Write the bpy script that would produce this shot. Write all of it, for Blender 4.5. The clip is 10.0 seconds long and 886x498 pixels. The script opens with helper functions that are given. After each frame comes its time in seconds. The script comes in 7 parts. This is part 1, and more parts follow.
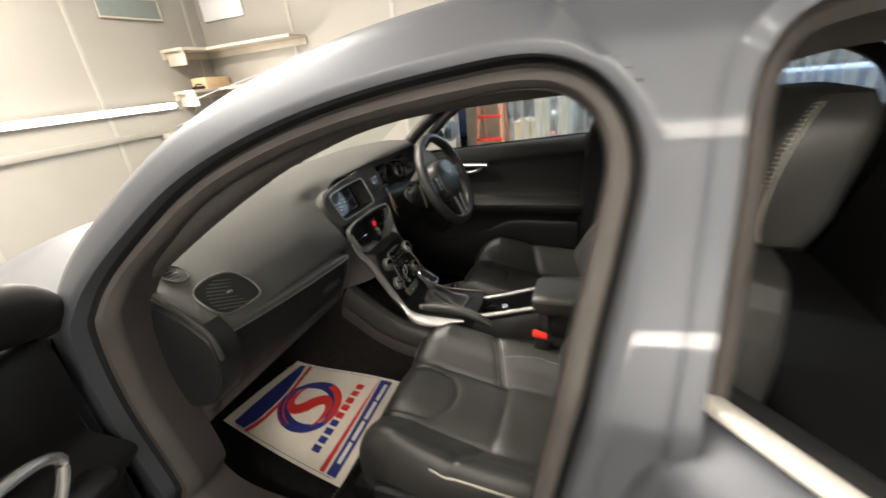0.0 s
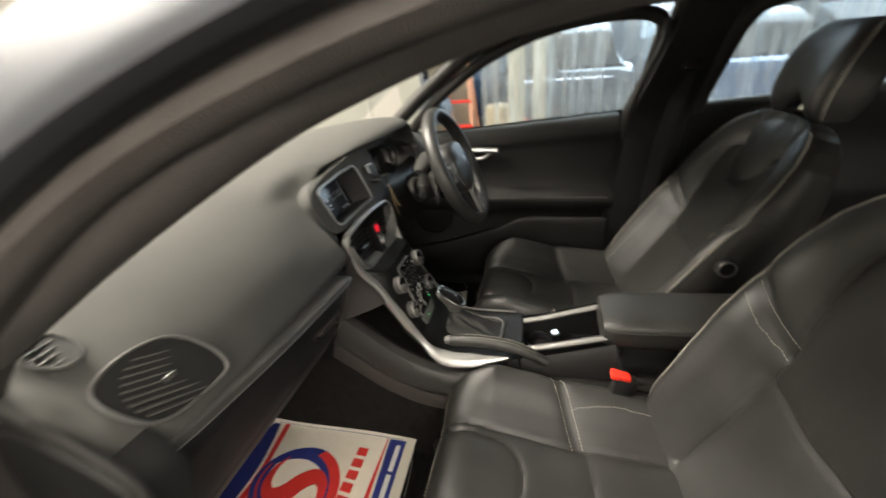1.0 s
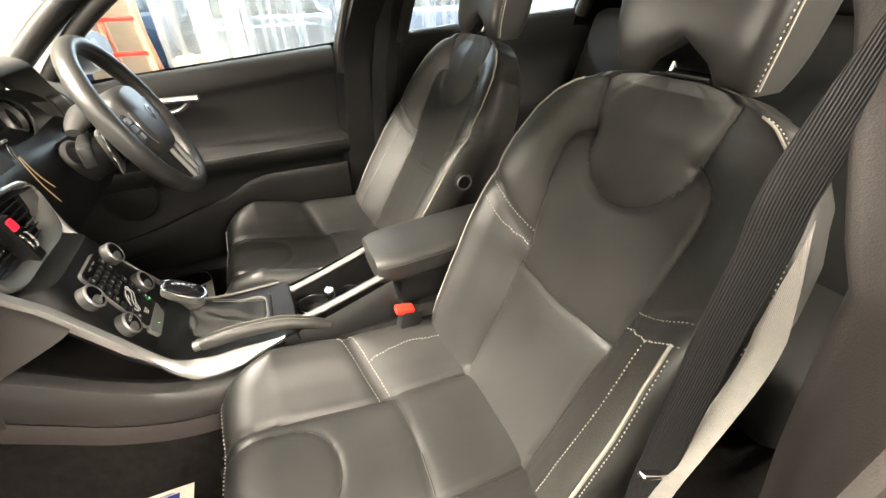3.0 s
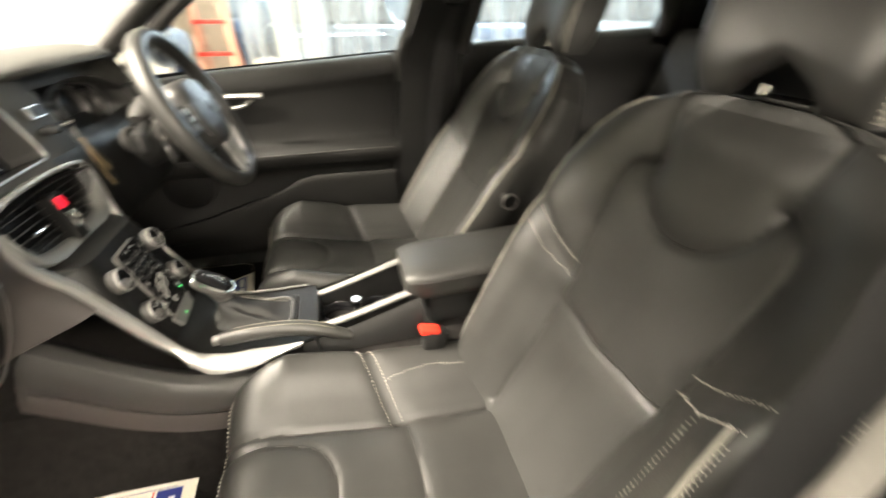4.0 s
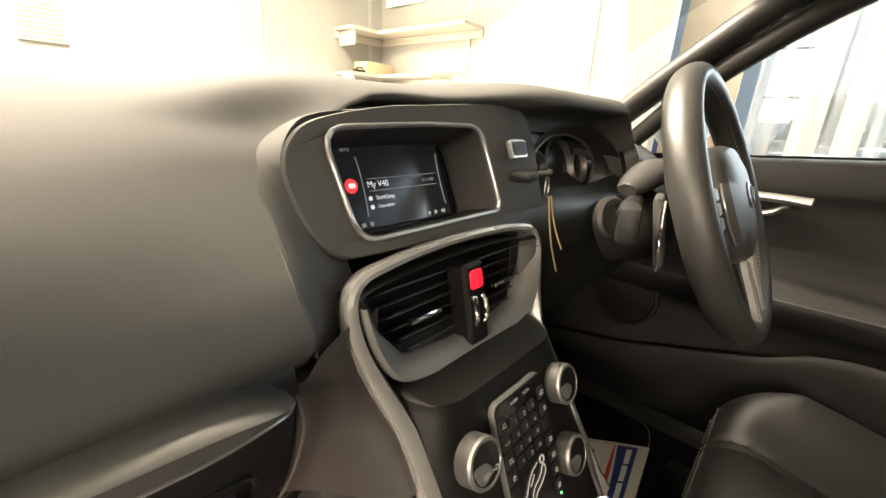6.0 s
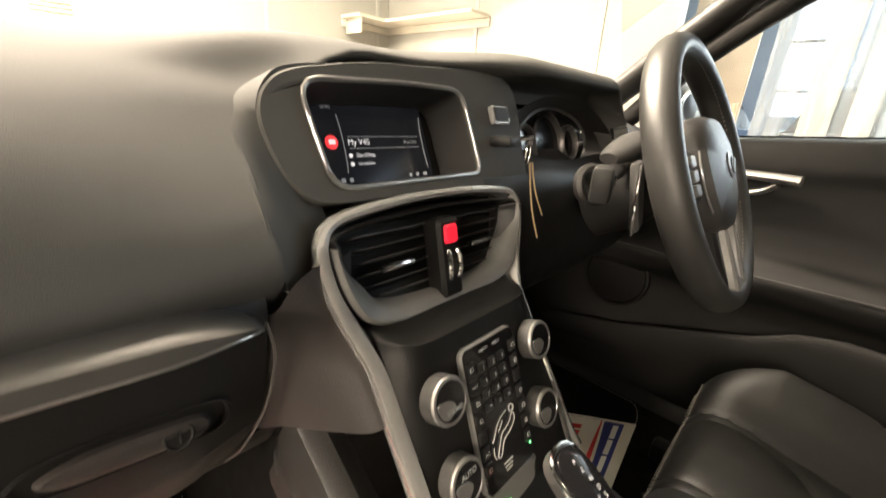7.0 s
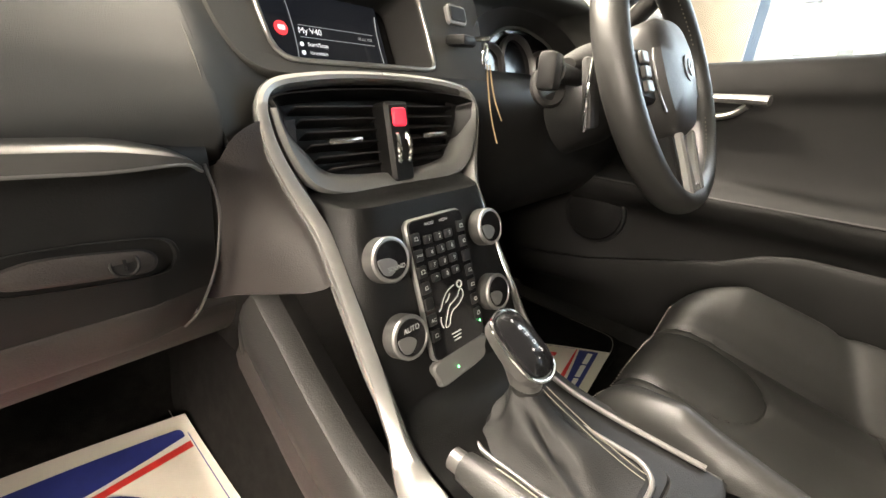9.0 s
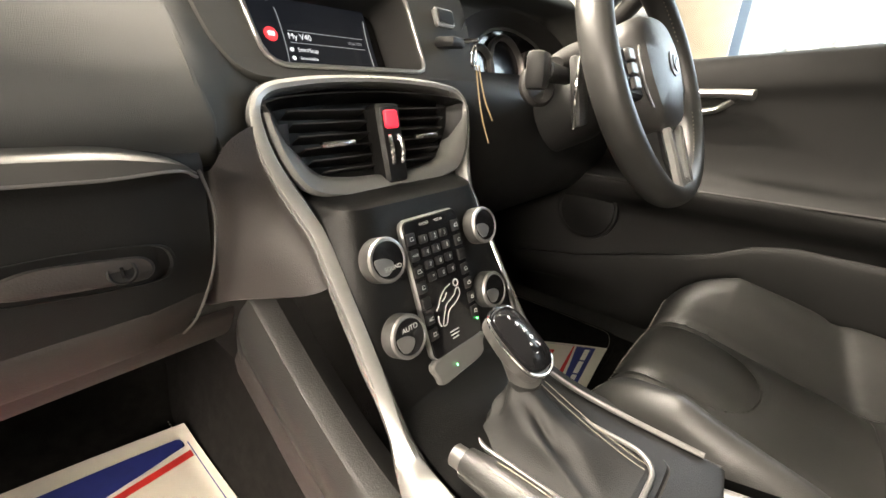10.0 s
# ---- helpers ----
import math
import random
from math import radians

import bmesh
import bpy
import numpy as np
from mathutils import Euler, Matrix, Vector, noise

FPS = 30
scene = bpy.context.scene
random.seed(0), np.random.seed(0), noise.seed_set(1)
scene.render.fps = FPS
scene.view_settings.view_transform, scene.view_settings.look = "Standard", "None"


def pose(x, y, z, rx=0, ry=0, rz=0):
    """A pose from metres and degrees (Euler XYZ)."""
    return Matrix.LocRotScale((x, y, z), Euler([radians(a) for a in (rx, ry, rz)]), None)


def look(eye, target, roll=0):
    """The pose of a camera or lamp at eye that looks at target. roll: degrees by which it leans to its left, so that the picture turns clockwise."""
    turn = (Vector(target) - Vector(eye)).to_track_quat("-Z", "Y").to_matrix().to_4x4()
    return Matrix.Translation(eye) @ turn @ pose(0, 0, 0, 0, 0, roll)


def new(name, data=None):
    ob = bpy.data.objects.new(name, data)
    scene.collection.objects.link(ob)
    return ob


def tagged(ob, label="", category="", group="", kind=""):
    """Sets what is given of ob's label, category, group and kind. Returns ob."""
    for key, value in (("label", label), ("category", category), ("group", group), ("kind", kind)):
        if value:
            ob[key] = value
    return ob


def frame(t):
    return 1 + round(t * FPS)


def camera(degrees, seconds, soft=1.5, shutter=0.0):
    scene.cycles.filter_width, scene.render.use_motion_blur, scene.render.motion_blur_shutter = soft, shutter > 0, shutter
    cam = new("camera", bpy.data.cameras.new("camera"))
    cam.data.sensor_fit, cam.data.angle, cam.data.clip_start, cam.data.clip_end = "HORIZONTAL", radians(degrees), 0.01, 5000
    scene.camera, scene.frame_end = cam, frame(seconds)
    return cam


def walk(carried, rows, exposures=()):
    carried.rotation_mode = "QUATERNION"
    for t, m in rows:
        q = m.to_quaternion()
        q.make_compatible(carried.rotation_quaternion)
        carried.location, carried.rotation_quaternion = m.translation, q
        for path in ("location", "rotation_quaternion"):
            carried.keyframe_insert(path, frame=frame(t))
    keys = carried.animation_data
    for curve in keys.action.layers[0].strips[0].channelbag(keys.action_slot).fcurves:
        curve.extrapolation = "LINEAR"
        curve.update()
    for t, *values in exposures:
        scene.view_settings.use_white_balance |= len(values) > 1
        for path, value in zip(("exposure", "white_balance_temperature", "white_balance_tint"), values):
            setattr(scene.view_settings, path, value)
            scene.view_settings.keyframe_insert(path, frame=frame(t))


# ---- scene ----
cam = camera(94.7, 10.0, 1.5, 0.5)
PATH = [
    (0, (-1.165, -0.72, 1.301), (0.529, -0.022, 0.5), -6.5),
    (0.5, (-1.035, -0.528, 1.26), (0.649, 0.258, 0.522), -4.7),
    (1, (-0.889, -0.397, 1.218), (0.857, 0.066, 0.36), -5.0),
    (1.5, (-0.786, -0.355, 1.172), (0.926, -0.413, 0.14), -3.7),
    (2, (-0.768, -0.354, 1.133), (0.843, -0.87, 0.066), -1.0),
    (2.5, (-0.789, -0.377, 1.129), (0.777, -0.994, 0.049), -2.1),
    (2.7, (-0.795, -0.391, 1.131), (0.759, -1.033, 0.048), -2.3),
    (3.8, (-0.775, -0.415, 1.129), (0.81, -1.021, 0.07), -2.4),
    (4, (-0.753, -0.446, 1.111), (0.911, -0.877, 0.089), -0.1),
    (4.2, (-0.699, -0.41, 1.098), (1.048, -0.609, 0.146), 2.8),
    (4.5, (-0.571, -0.38, 1.052), (1.221, -0.09, 0.212), 3.8),
    (5, (-0.414, -0.265, 1.016), (1.173, 0.755, 0.351), 2.7),
    (5.5, (-0.317, -0.205, 0.993), (1.142, 1.015, 0.374), 2.1),
    (6.8, (-0.301, -0.241, 0.971), (1.133, 1.003, 0.34), 4.4),
    (7, (-0.302, -0.252, 0.955), (1.114, 1.003, 0.307), 3.9),
    (7.5, (-0.309, -0.264, 0.906), (1.077, 0.992, 0.199), 3.0),
    (8, (-0.304, -0.296, 0.879), (1.071, 0.945, 0.122), 3.4),
    (8.5, (-0.296, -0.324, 0.868), (1.092, 0.906, 0.118), 3.4),
    (9, (-0.299, -0.33, 0.87), (1.089, 0.901, 0.122), 3.2),
    (9.5, (-0.3, -0.333, 0.868), (1.092, 0.895, 0.124), 2.6),
    (10, (-0.303, -0.333, 0.868), (1.105, 0.883, 0.134), 1.7),
]
EXPO = [(0.0, 0.5, 6400, 11), (0.5, 0.5, 6400, 11), (1.0, 0.8, 6450, 9), (1.5, 1.25, 6400, 6), (2.0, 1.4, 6650, 10), (2.7, 2.2, 6700, 10), (3.8, 2.15, 6750, 9),
        (4.5, 2.2, 6900, 8), (5.0, 2.2, 6950, 9), (5.5, 1.9, 7350, 11), (7.0, 1.75, 7250, 14), (7.5, 1.7, 7200, 16), (8.0, 2.1, 7050, 15), (8.5, 2.4, 6850, 13), (10.0, 2.45, 6800, 12)]
walk(cam, [(t, look(eye, target, roll)) for t, eye, target, roll in PATH],
     exposures=EXPO)

# world, lights
world = bpy.data.worlds.new("world")
scene.world = world
world.use_nodes = True
wn = world.node_tree
bg = wn.nodes["Background"]
sky = wn.nodes.new("ShaderNodeTexSky")
sky.sky_type = "NISHITA"
sky.sun_disc = False
sky.sun_elevation, sky.sun_rotation = radians(40), radians(100)
wn.links.new(sky.outputs[0], bg.inputs[0])
bg.inputs[1].default_value = 0.12

ROOM_X0, ROOM_X1, ROOM_Y0, ROOM_Y1, ROOM_H = -3.6, 3.12, -5.2, 3.85, 3.3


def area(name, eye, target, sx, sy, watts, colour):
    la = bpy.data.lights.new(name, "AREA")
    la.shape, la.size, la.size_y, la.energy, la.color = "RECTANGLE", sx, sy, watts, colour
    ob = new(name, la)
    ob.matrix_world = look(eye, target)
    return ob


WARM = (1.0, 0.91, 0.78)
LAMPS = ((-2.4, 1.2, 30), (-2.7, -1.1, 34), (0.2, 2.1, 215), (-0.9, 2.0, 95), (-1.4, -3.4, 25))
for lx, ly, watts in LAMPS:
    area("batten_lamp", (lx, ly, 3.12), (lx, ly + 0.001, 0), 0.14, 1.9, watts, WARM)
area("wall_strip_lamp", (1.56, 3.74, 1.24), (1.56, 0, 1.15), 1.66, 0.05, 46, WARM)
# added fill: strip on the unseen left wall, set to brighten seats and dash
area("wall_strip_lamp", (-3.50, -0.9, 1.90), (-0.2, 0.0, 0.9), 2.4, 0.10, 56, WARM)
area("hall_lamp", (4.3, -0.4, 4.05), (4.3, -0.401, 0), 0.14, 2.4, 75, (0.95, 0.97, 1.0))
area("daylight", (6.8, -3.0, 2.7), (0.0, 0.0, 1.0), 5.0, 2.4, 185, (0.84, 0.92, 1.0))

# ---------------------------------------------------------------- materials


def mat(name, colour, rough=0.5, metal=0.0, coat=0.0, grain=0.0, scale=400.0, vary=0.0, vscale=6.0, spec=0.5, emit=None, power=0.0, pattern="noise", rvary=0.0):
    """A procedural material: colour with a slow variation, a fine relief and uneven gloss."""
    m = bpy.data.materials.new(name)
    m.use_nodes = True
    nt = m.node_tree
    p = nt.nodes["Principled BSDF"]
    p.inputs["Base Color"].default_value = (*colour, 1)
    p.inputs["Roughness"].default_value = rough
    p.inputs["Metallic"].default_value = metal
    p.inputs["Coat Weight"].default_value = coat
    p.inputs["Specular IOR Level"].default_value = spec
    tc = nt.nodes.new("ShaderNodeTexCoord")
    if vary > 0 or rvary > 0:
        n = nt.nodes.new("ShaderNodeTexNoise")
        n.inputs["Scale"].default_value, n.inputs["Detail"].default_value, n.inputs["Roughness"].default_value = vscale, 6, 0.65
        nt.links.new(tc.outputs["Object"], n.inputs["Vector"])
        if vary > 0:
            r = nt.nodes.new("ShaderNodeMapRange")
            r.inputs["From Min"].default_value, r.inputs["From Max"].default_value = 0.3, 0.7
            r.inputs["To Min"].default_value, r.inputs["To Max"].default_value = 1 - vary, 1 + vary
            nt.links.new(n.outputs["Fac"], r.inputs["Value"])
            mul = nt.nodes.new("ShaderNodeMix")
            mul.data_type, mul.blend_type = "RGBA", "MULTIPLY"
            mul.inputs["Factor"].default_value = 1.0
            mul.inputs["A"].default_value = (*colour, 1)
            nt.links.new(r.outputs[0], mul.inputs["B"])
            nt.links.new(mul.outputs["Result"], p.inputs["Base Color"])
        if rvary > 0:
            r2 = nt.nodes.new("ShaderNodeMapRange")
            r2.inputs["From Min"].default_value, r2.inputs["From Max"].default_value = 0.3, 0.7
            r2.inputs["To Min"].default_value, r2.inputs["To Max"].default_value = max(0.02, rough - rvary), rough + rvary
            nt.links.new(n.outputs["Fac"], r2.inputs["Value"])
            nt.links.new(r2.outputs[0], p.inputs["Roughness"])
    if grain > 0:
        if pattern == "leather":
            g = nt.nodes.new("ShaderNodeTexVoronoi")
            g.feature = "DISTANCE_TO_EDGE"
            g.inputs["Scale"].default_value = scale
            out = g.outputs["Distance"]
        elif pattern == "weave":
            g = nt.nodes.new("ShaderNodeTexWave")
            g.inputs["Scale"].default_value, g.inputs["Distortion"].default_value = scale, 0.6
            out = g.outputs["Fac"]
        else:
            g = nt.nodes.new("ShaderNodeTexNoise")
            g.inputs["Scale"].default_value, g.inputs["Detail"].default_value = scale, 4
            out = g.outputs["Fac"]
        nt.links.new(tc.outputs["Object"], g.inputs["Vector"])
        b = nt.nodes.new("ShaderNodeBump")
        b.inputs["Strength"].default_value, b.inputs["Distance"].default_value = grain, 0.0015
        nt.links.new(out, b.inputs["Height"])
        nt.links.new(b.outputs[0], p.inputs["Normal"])
    if emit:
        p.inputs["Emission Color"].default_value = (*emit, 1)
        p.inputs["Emission Strength"].default_value = power
    return m


def clear(name, colour, rough=0.0, mixin=0.92, ior=1.45, gloss=0.06):
    """Thin see-through sheet: light passes straight, with a weak sheen on top."""
    m = bpy.data.materials.new(name)
    m.use_nodes = True
    nt = m.node_tree
    nt.nodes.remove(nt.nodes["Principled BSDF"])
    out = nt.nodes["Material Output"]
    t = nt.nodes.new("ShaderNodeBsdfTransparent")
    t.inputs[0].default_value = (*colour, 1)
    g = nt.nodes.new("ShaderNodeBsdfGlossy")
    g.inputs["Roughness"].default_value = rough
    lw = nt.nodes.new("ShaderNodeLayerWeight")
    lw.inputs[0].default_value = 0.5
    pw = nt.nodes.new("ShaderNodeMath")
    pw.operation = "POWER"
    pw.inputs[1].default_value = 4.5
    nt.links.new(lw.outputs["Facing"], pw.inputs[0])
    fr = nt.nodes.new("ShaderNodeMath")
    fr.operation = "MULTIPLY_ADD"
    fr.inputs[1].default_value, fr.inputs[2].default_value = 0.7, gloss
    nt.links.new(pw.outputs[0], fr.inputs[0])
    mx = nt.nodes.new("ShaderNodeMixShader")
    nt.links.new(fr.outputs[0], mx.inputs[0])
    nt.links.new(t.outputs[0], mx.inputs[1])
    nt.links.new(g.outputs[0], mx.inputs[2])
    nt.links.new(mx.outputs[0], out.inputs[0])
    return m


def pvc(name):
    """Cloudy see-through plastic: part clear, part milky, with a soft sheen."""
    m = clear(name, (0.80, 0.88, 0.95), rough=0.12, gloss=0.10)
    nt = m.node_tree
    out = nt.nodes["Material Output"]
    old = out.inputs[0].links[0].from_socket
    tr = nt.nodes.new("ShaderNodeBsdfTranslucent")
    tr.inputs[0].default_value = (0.80, 0.84, 0.86, 1)
    df = nt.nodes.new("ShaderNodeBsdfDiffuse")
    df.inputs[0].default_value = (0.72, 0.76, 0.78, 1)
    a = nt.nodes.new("ShaderNodeMixShader")
    nt.links.new(tr.outputs[0], a.inputs[1])
    nt.links.new(df.outputs[0], a.inputs[2])
    tc = nt.nodes.new("ShaderNodeTexCoord")
    mp = nt.nodes.new("ShaderNodeMapping")
    mp.inputs["Scale"].default_value = (1, 9, 0.8)
    n = nt.nodes.new("ShaderNodeTexNoise")
    n.inputs["Scale"].default_value, n.inputs["Detail"].default_value = 1.6, 5
    rg = nt.nodes.new("ShaderNodeMapRange")
    rg.inputs["From Min"].default_value, rg.inputs["From Max"].default_value = 0.35, 0.7
    rg.inputs["To Min"].default_value, rg.inputs["To Max"].default_value = 0.14, 0.42
    b = nt.nodes.new("ShaderNodeMixShader")
    nt.links.new(tc.outputs["Object"], mp.inputs[0])
    nt.links.new(mp.outputs[0], n.inputs["Vector"])
    nt.links.new(n.outputs["Fac"], rg.inputs["Value"])
    nt.links.new(rg.outputs[0], b.inputs[0])
    nt.links.new(old, b.inputs[1])
    nt.links.new(a.outputs[0], b.inputs[2])
    nt.links.new(b.outputs[0], out.inputs[0])
    return m


M_LEATHER = mat("black_leather", (0.027, 0.0267, 0.0252), 0.42, grain=0.15, scale=520, vary=0.18, vscale=9, pattern="leather", rvary=0.07, spec=0.50)
M_LEATHER2 = mat("black_perforated_leather", (0.034, 0.033, 0.030), 0.46, grain=0.45, scale=230, vary=0.12, vscale=14, pattern="leather", rvary=0.05)
M_STITCH = mat("pale_stitching", (0.55, 0.52, 0.45), 0.7, grain=0.3, scale=900)
M_PIPING = mat("pale_piping", (0.34, 0.325, 0.28), 0.55, grain=0.2, scale=700)
M_DASH = mat("soft_dash_plastic", (0.078, 0.0775, 0.0735), 0.80, grain=0.22, scale=900, vary=0.10, vscale=5, pattern="leather", rvary=0.05, spec=0.14)
M_HARD = mat("hard_black_plastic", (0.011, 0.011, 0.011), 0.5, grain=0.2, scale=900, vary=0.15, vscale=8, rvary=0.08, spec=0.32)
M_GREY = mat("grey_plastic", (0.030, 0.029, 0.028), 0.46, grain=0.3, scale=600, vary=0.1, vscale=7, rvary=0.06)
M_GLOSS = mat("gloss_black", (0.008, 0.008, 0.009), 0.16, coat=0.3, vary=0.2, vscale=20, rvary=0.05)
M_PANEL = mat("satin_black_panel", (0.0075, 0.0075, 0.0075), 0.36, grain=0.3, scale=800, vary=0.2, vscale=20, rvary=0.06, spec=0.24)
M_SILVER = mat("satin_silver", (0.56, 0.555, 0.54), 0.27, metal=0.72, vary=0.02, vscale=30)
M_CHROME = mat("chrome", (0.75, 0.75, 0.74), 0.13, metal=1.0, vary=0.04, vscale=20, rvary=0.05)
M_RIM = mat("dull_silver", (0.30, 0.296, 0.288), 0.32, metal=0.75, vary=0.04, vscale=30)
M_LIP = mat("pale_grey_lip", (0.13, 0.13, 0.125), 0.36, grain=0.2, scale=700, vary=0.1, vscale=10, rvary=0.06)
M_TRIM = mat("brushed_aluminium_trim", (0.115, 0.112, 0.108), 0.48, metal=0.55, vary=0.05, vscale=20)
M_PAINT = mat("grey_metallic_paint", (0.088, 0.094, 0.108), 0.44, metal=0.5, coat=0.18, vary=0.02, vscale=3)
M_SEAL = mat("rubber_seal", (0.017, 0.0155, 0.0145), 0.62, grain=0.4, scale=500, vary=0.2, vscale=10, rvary=0.08)
M_SEALB = mat("brown_grey_seal", (0.062, 0.055, 0.051), 0.6, grain=0.35, scale=500, vary=0.18, vscale=10, rvary=0.08)
M_STRIPW = mat("wall_cover_strip", (0.34, 0.325, 0.295), 0.5, vary=0.05, vscale=3)
M_CARPET = mat("dark_carpet", (0.012, 0.011, 0.0105), 0.95, grain=1.0, scale=700, vary=0.35, vscale=40, spec=0.1)
M_BELT = mat("belt_webbing", (0.008, 0.008, 0.0088), 0.7, grain=0.6, scale=260, vary=0.15, vscale=30, pattern="weave")
M_HEADLINE = mat("headlining_fabric", (0.36, 0.345, 0.32), 0.9, grain=0.5, scale=700, vary=0.06, vscale=10)
M_DOOR = mat("door_trim_plastic", (0.0125, 0.0124, 0.012), 0.60, grain=0.3, scale=900, vary=0.15, vscale=8, spec=0.25)
M_LOWER = mat("brown_grey_plastic", (0.036, 0.031, 0.0295), 0.55, grain=0.3, scale=700, vary=0.08, vscale=7)
M_THREAD = mat("beige_thread", (0.20, 0.185, 0.15), 0.8, grain=0.3, scale=900)
M_STEM = mat("satin_grey_metal", (0.17, 0.165, 0.16), 0.36, metal=0.6, vary=0.06, vscale=30)
M_BOOT = mat("soft_black_leather", (0.0095, 0.0093, 0.009), 0.62, grain=0.25, scale=500, vary=0.2, vscale=20, pattern="leather")
M_KNOB = mat("dark_knob_side", (0.075, 0.074, 0.072), 0.38, metal=0.3, vary=0.05, vscale=40)
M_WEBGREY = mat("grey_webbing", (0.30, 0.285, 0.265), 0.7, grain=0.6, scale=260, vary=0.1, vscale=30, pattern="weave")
M_GLASS = clear("window_glass", (0.78, 0.82, 0.80))
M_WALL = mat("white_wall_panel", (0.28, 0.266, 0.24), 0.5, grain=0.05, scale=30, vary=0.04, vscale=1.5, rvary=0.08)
M_CONCRETE = mat("painted_floor", (0.32, 0.33, 0.34), 0.35, grain=0.25, scale=60, vary=0.2, vscale=3, rvary=0.12)
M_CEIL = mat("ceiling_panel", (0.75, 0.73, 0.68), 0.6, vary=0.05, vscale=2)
M_PAPER = mat("paper", (0.80, 0.74, 0.64), 0.75, grain=0.15, scale=120, vary=0.05, vscale=9)
M_NAVY = mat("navy_print", (0.025, 0.035, 0.20), 0.6, vary=0.1, vscale=20)
M_RED = mat("red_print", (0.65, 0.035, 0.03), 0.6, vary=0.1, vscale=20)
M_REDPL = mat("red_plastic", (0.75, 0.035, 0.02), 0.35, vary=0.06, vscale=20, grain=0.1, scale=500)
M_LIGHT = mat("lit_tube", (0.9, 0.9, 0.9), 0.5, emit=(1.0, 0.93, 0.82), power=14)

# ---------------------------------------------------------------- mesh tools


def crom(pts, n, closed=False):
    """n points on a smooth curve through pts."""
    P = np.array(pts, float)
    k = len(P)
    out = []
    segs = k if closed else k - 1
    for i in range(n):
        s = i * segs / (n if closed else n - 1)
        j = min(int(s), segs - 1)
        f = s - j
        if closed:
            a, b, c, d = P[(j - 1) % k], P[j % k], P[(j + 1) % k], P[(j + 2) % k]
        else:
            b, c = P[j], P[j + 1]
            a = P[j - 1] if j > 0 else 2 * b - c
            d = P[j + 2] if j + 2 < k else 2 * c - b
        out.append(0.5 * (2 * b + (c - a) * f + (2 * a - 5 * b + 4 * c - d) * f * f + (3 * b - a - 3 * c + d) * f ** 3))
    return np.array(out)


def even(pts, n):
    """n points at equal steps along a polyline."""
    P = np.array(pts, float)
    d = np.concatenate([[0], np.cumsum(np.linalg.norm(np.diff(P, axis=0), axis=1))])
    s = np.linspace(0, d[-1], n)
    return np.stack([np.interp(s, d, P[:, i]) for i in range(P.shape[1])], 1)


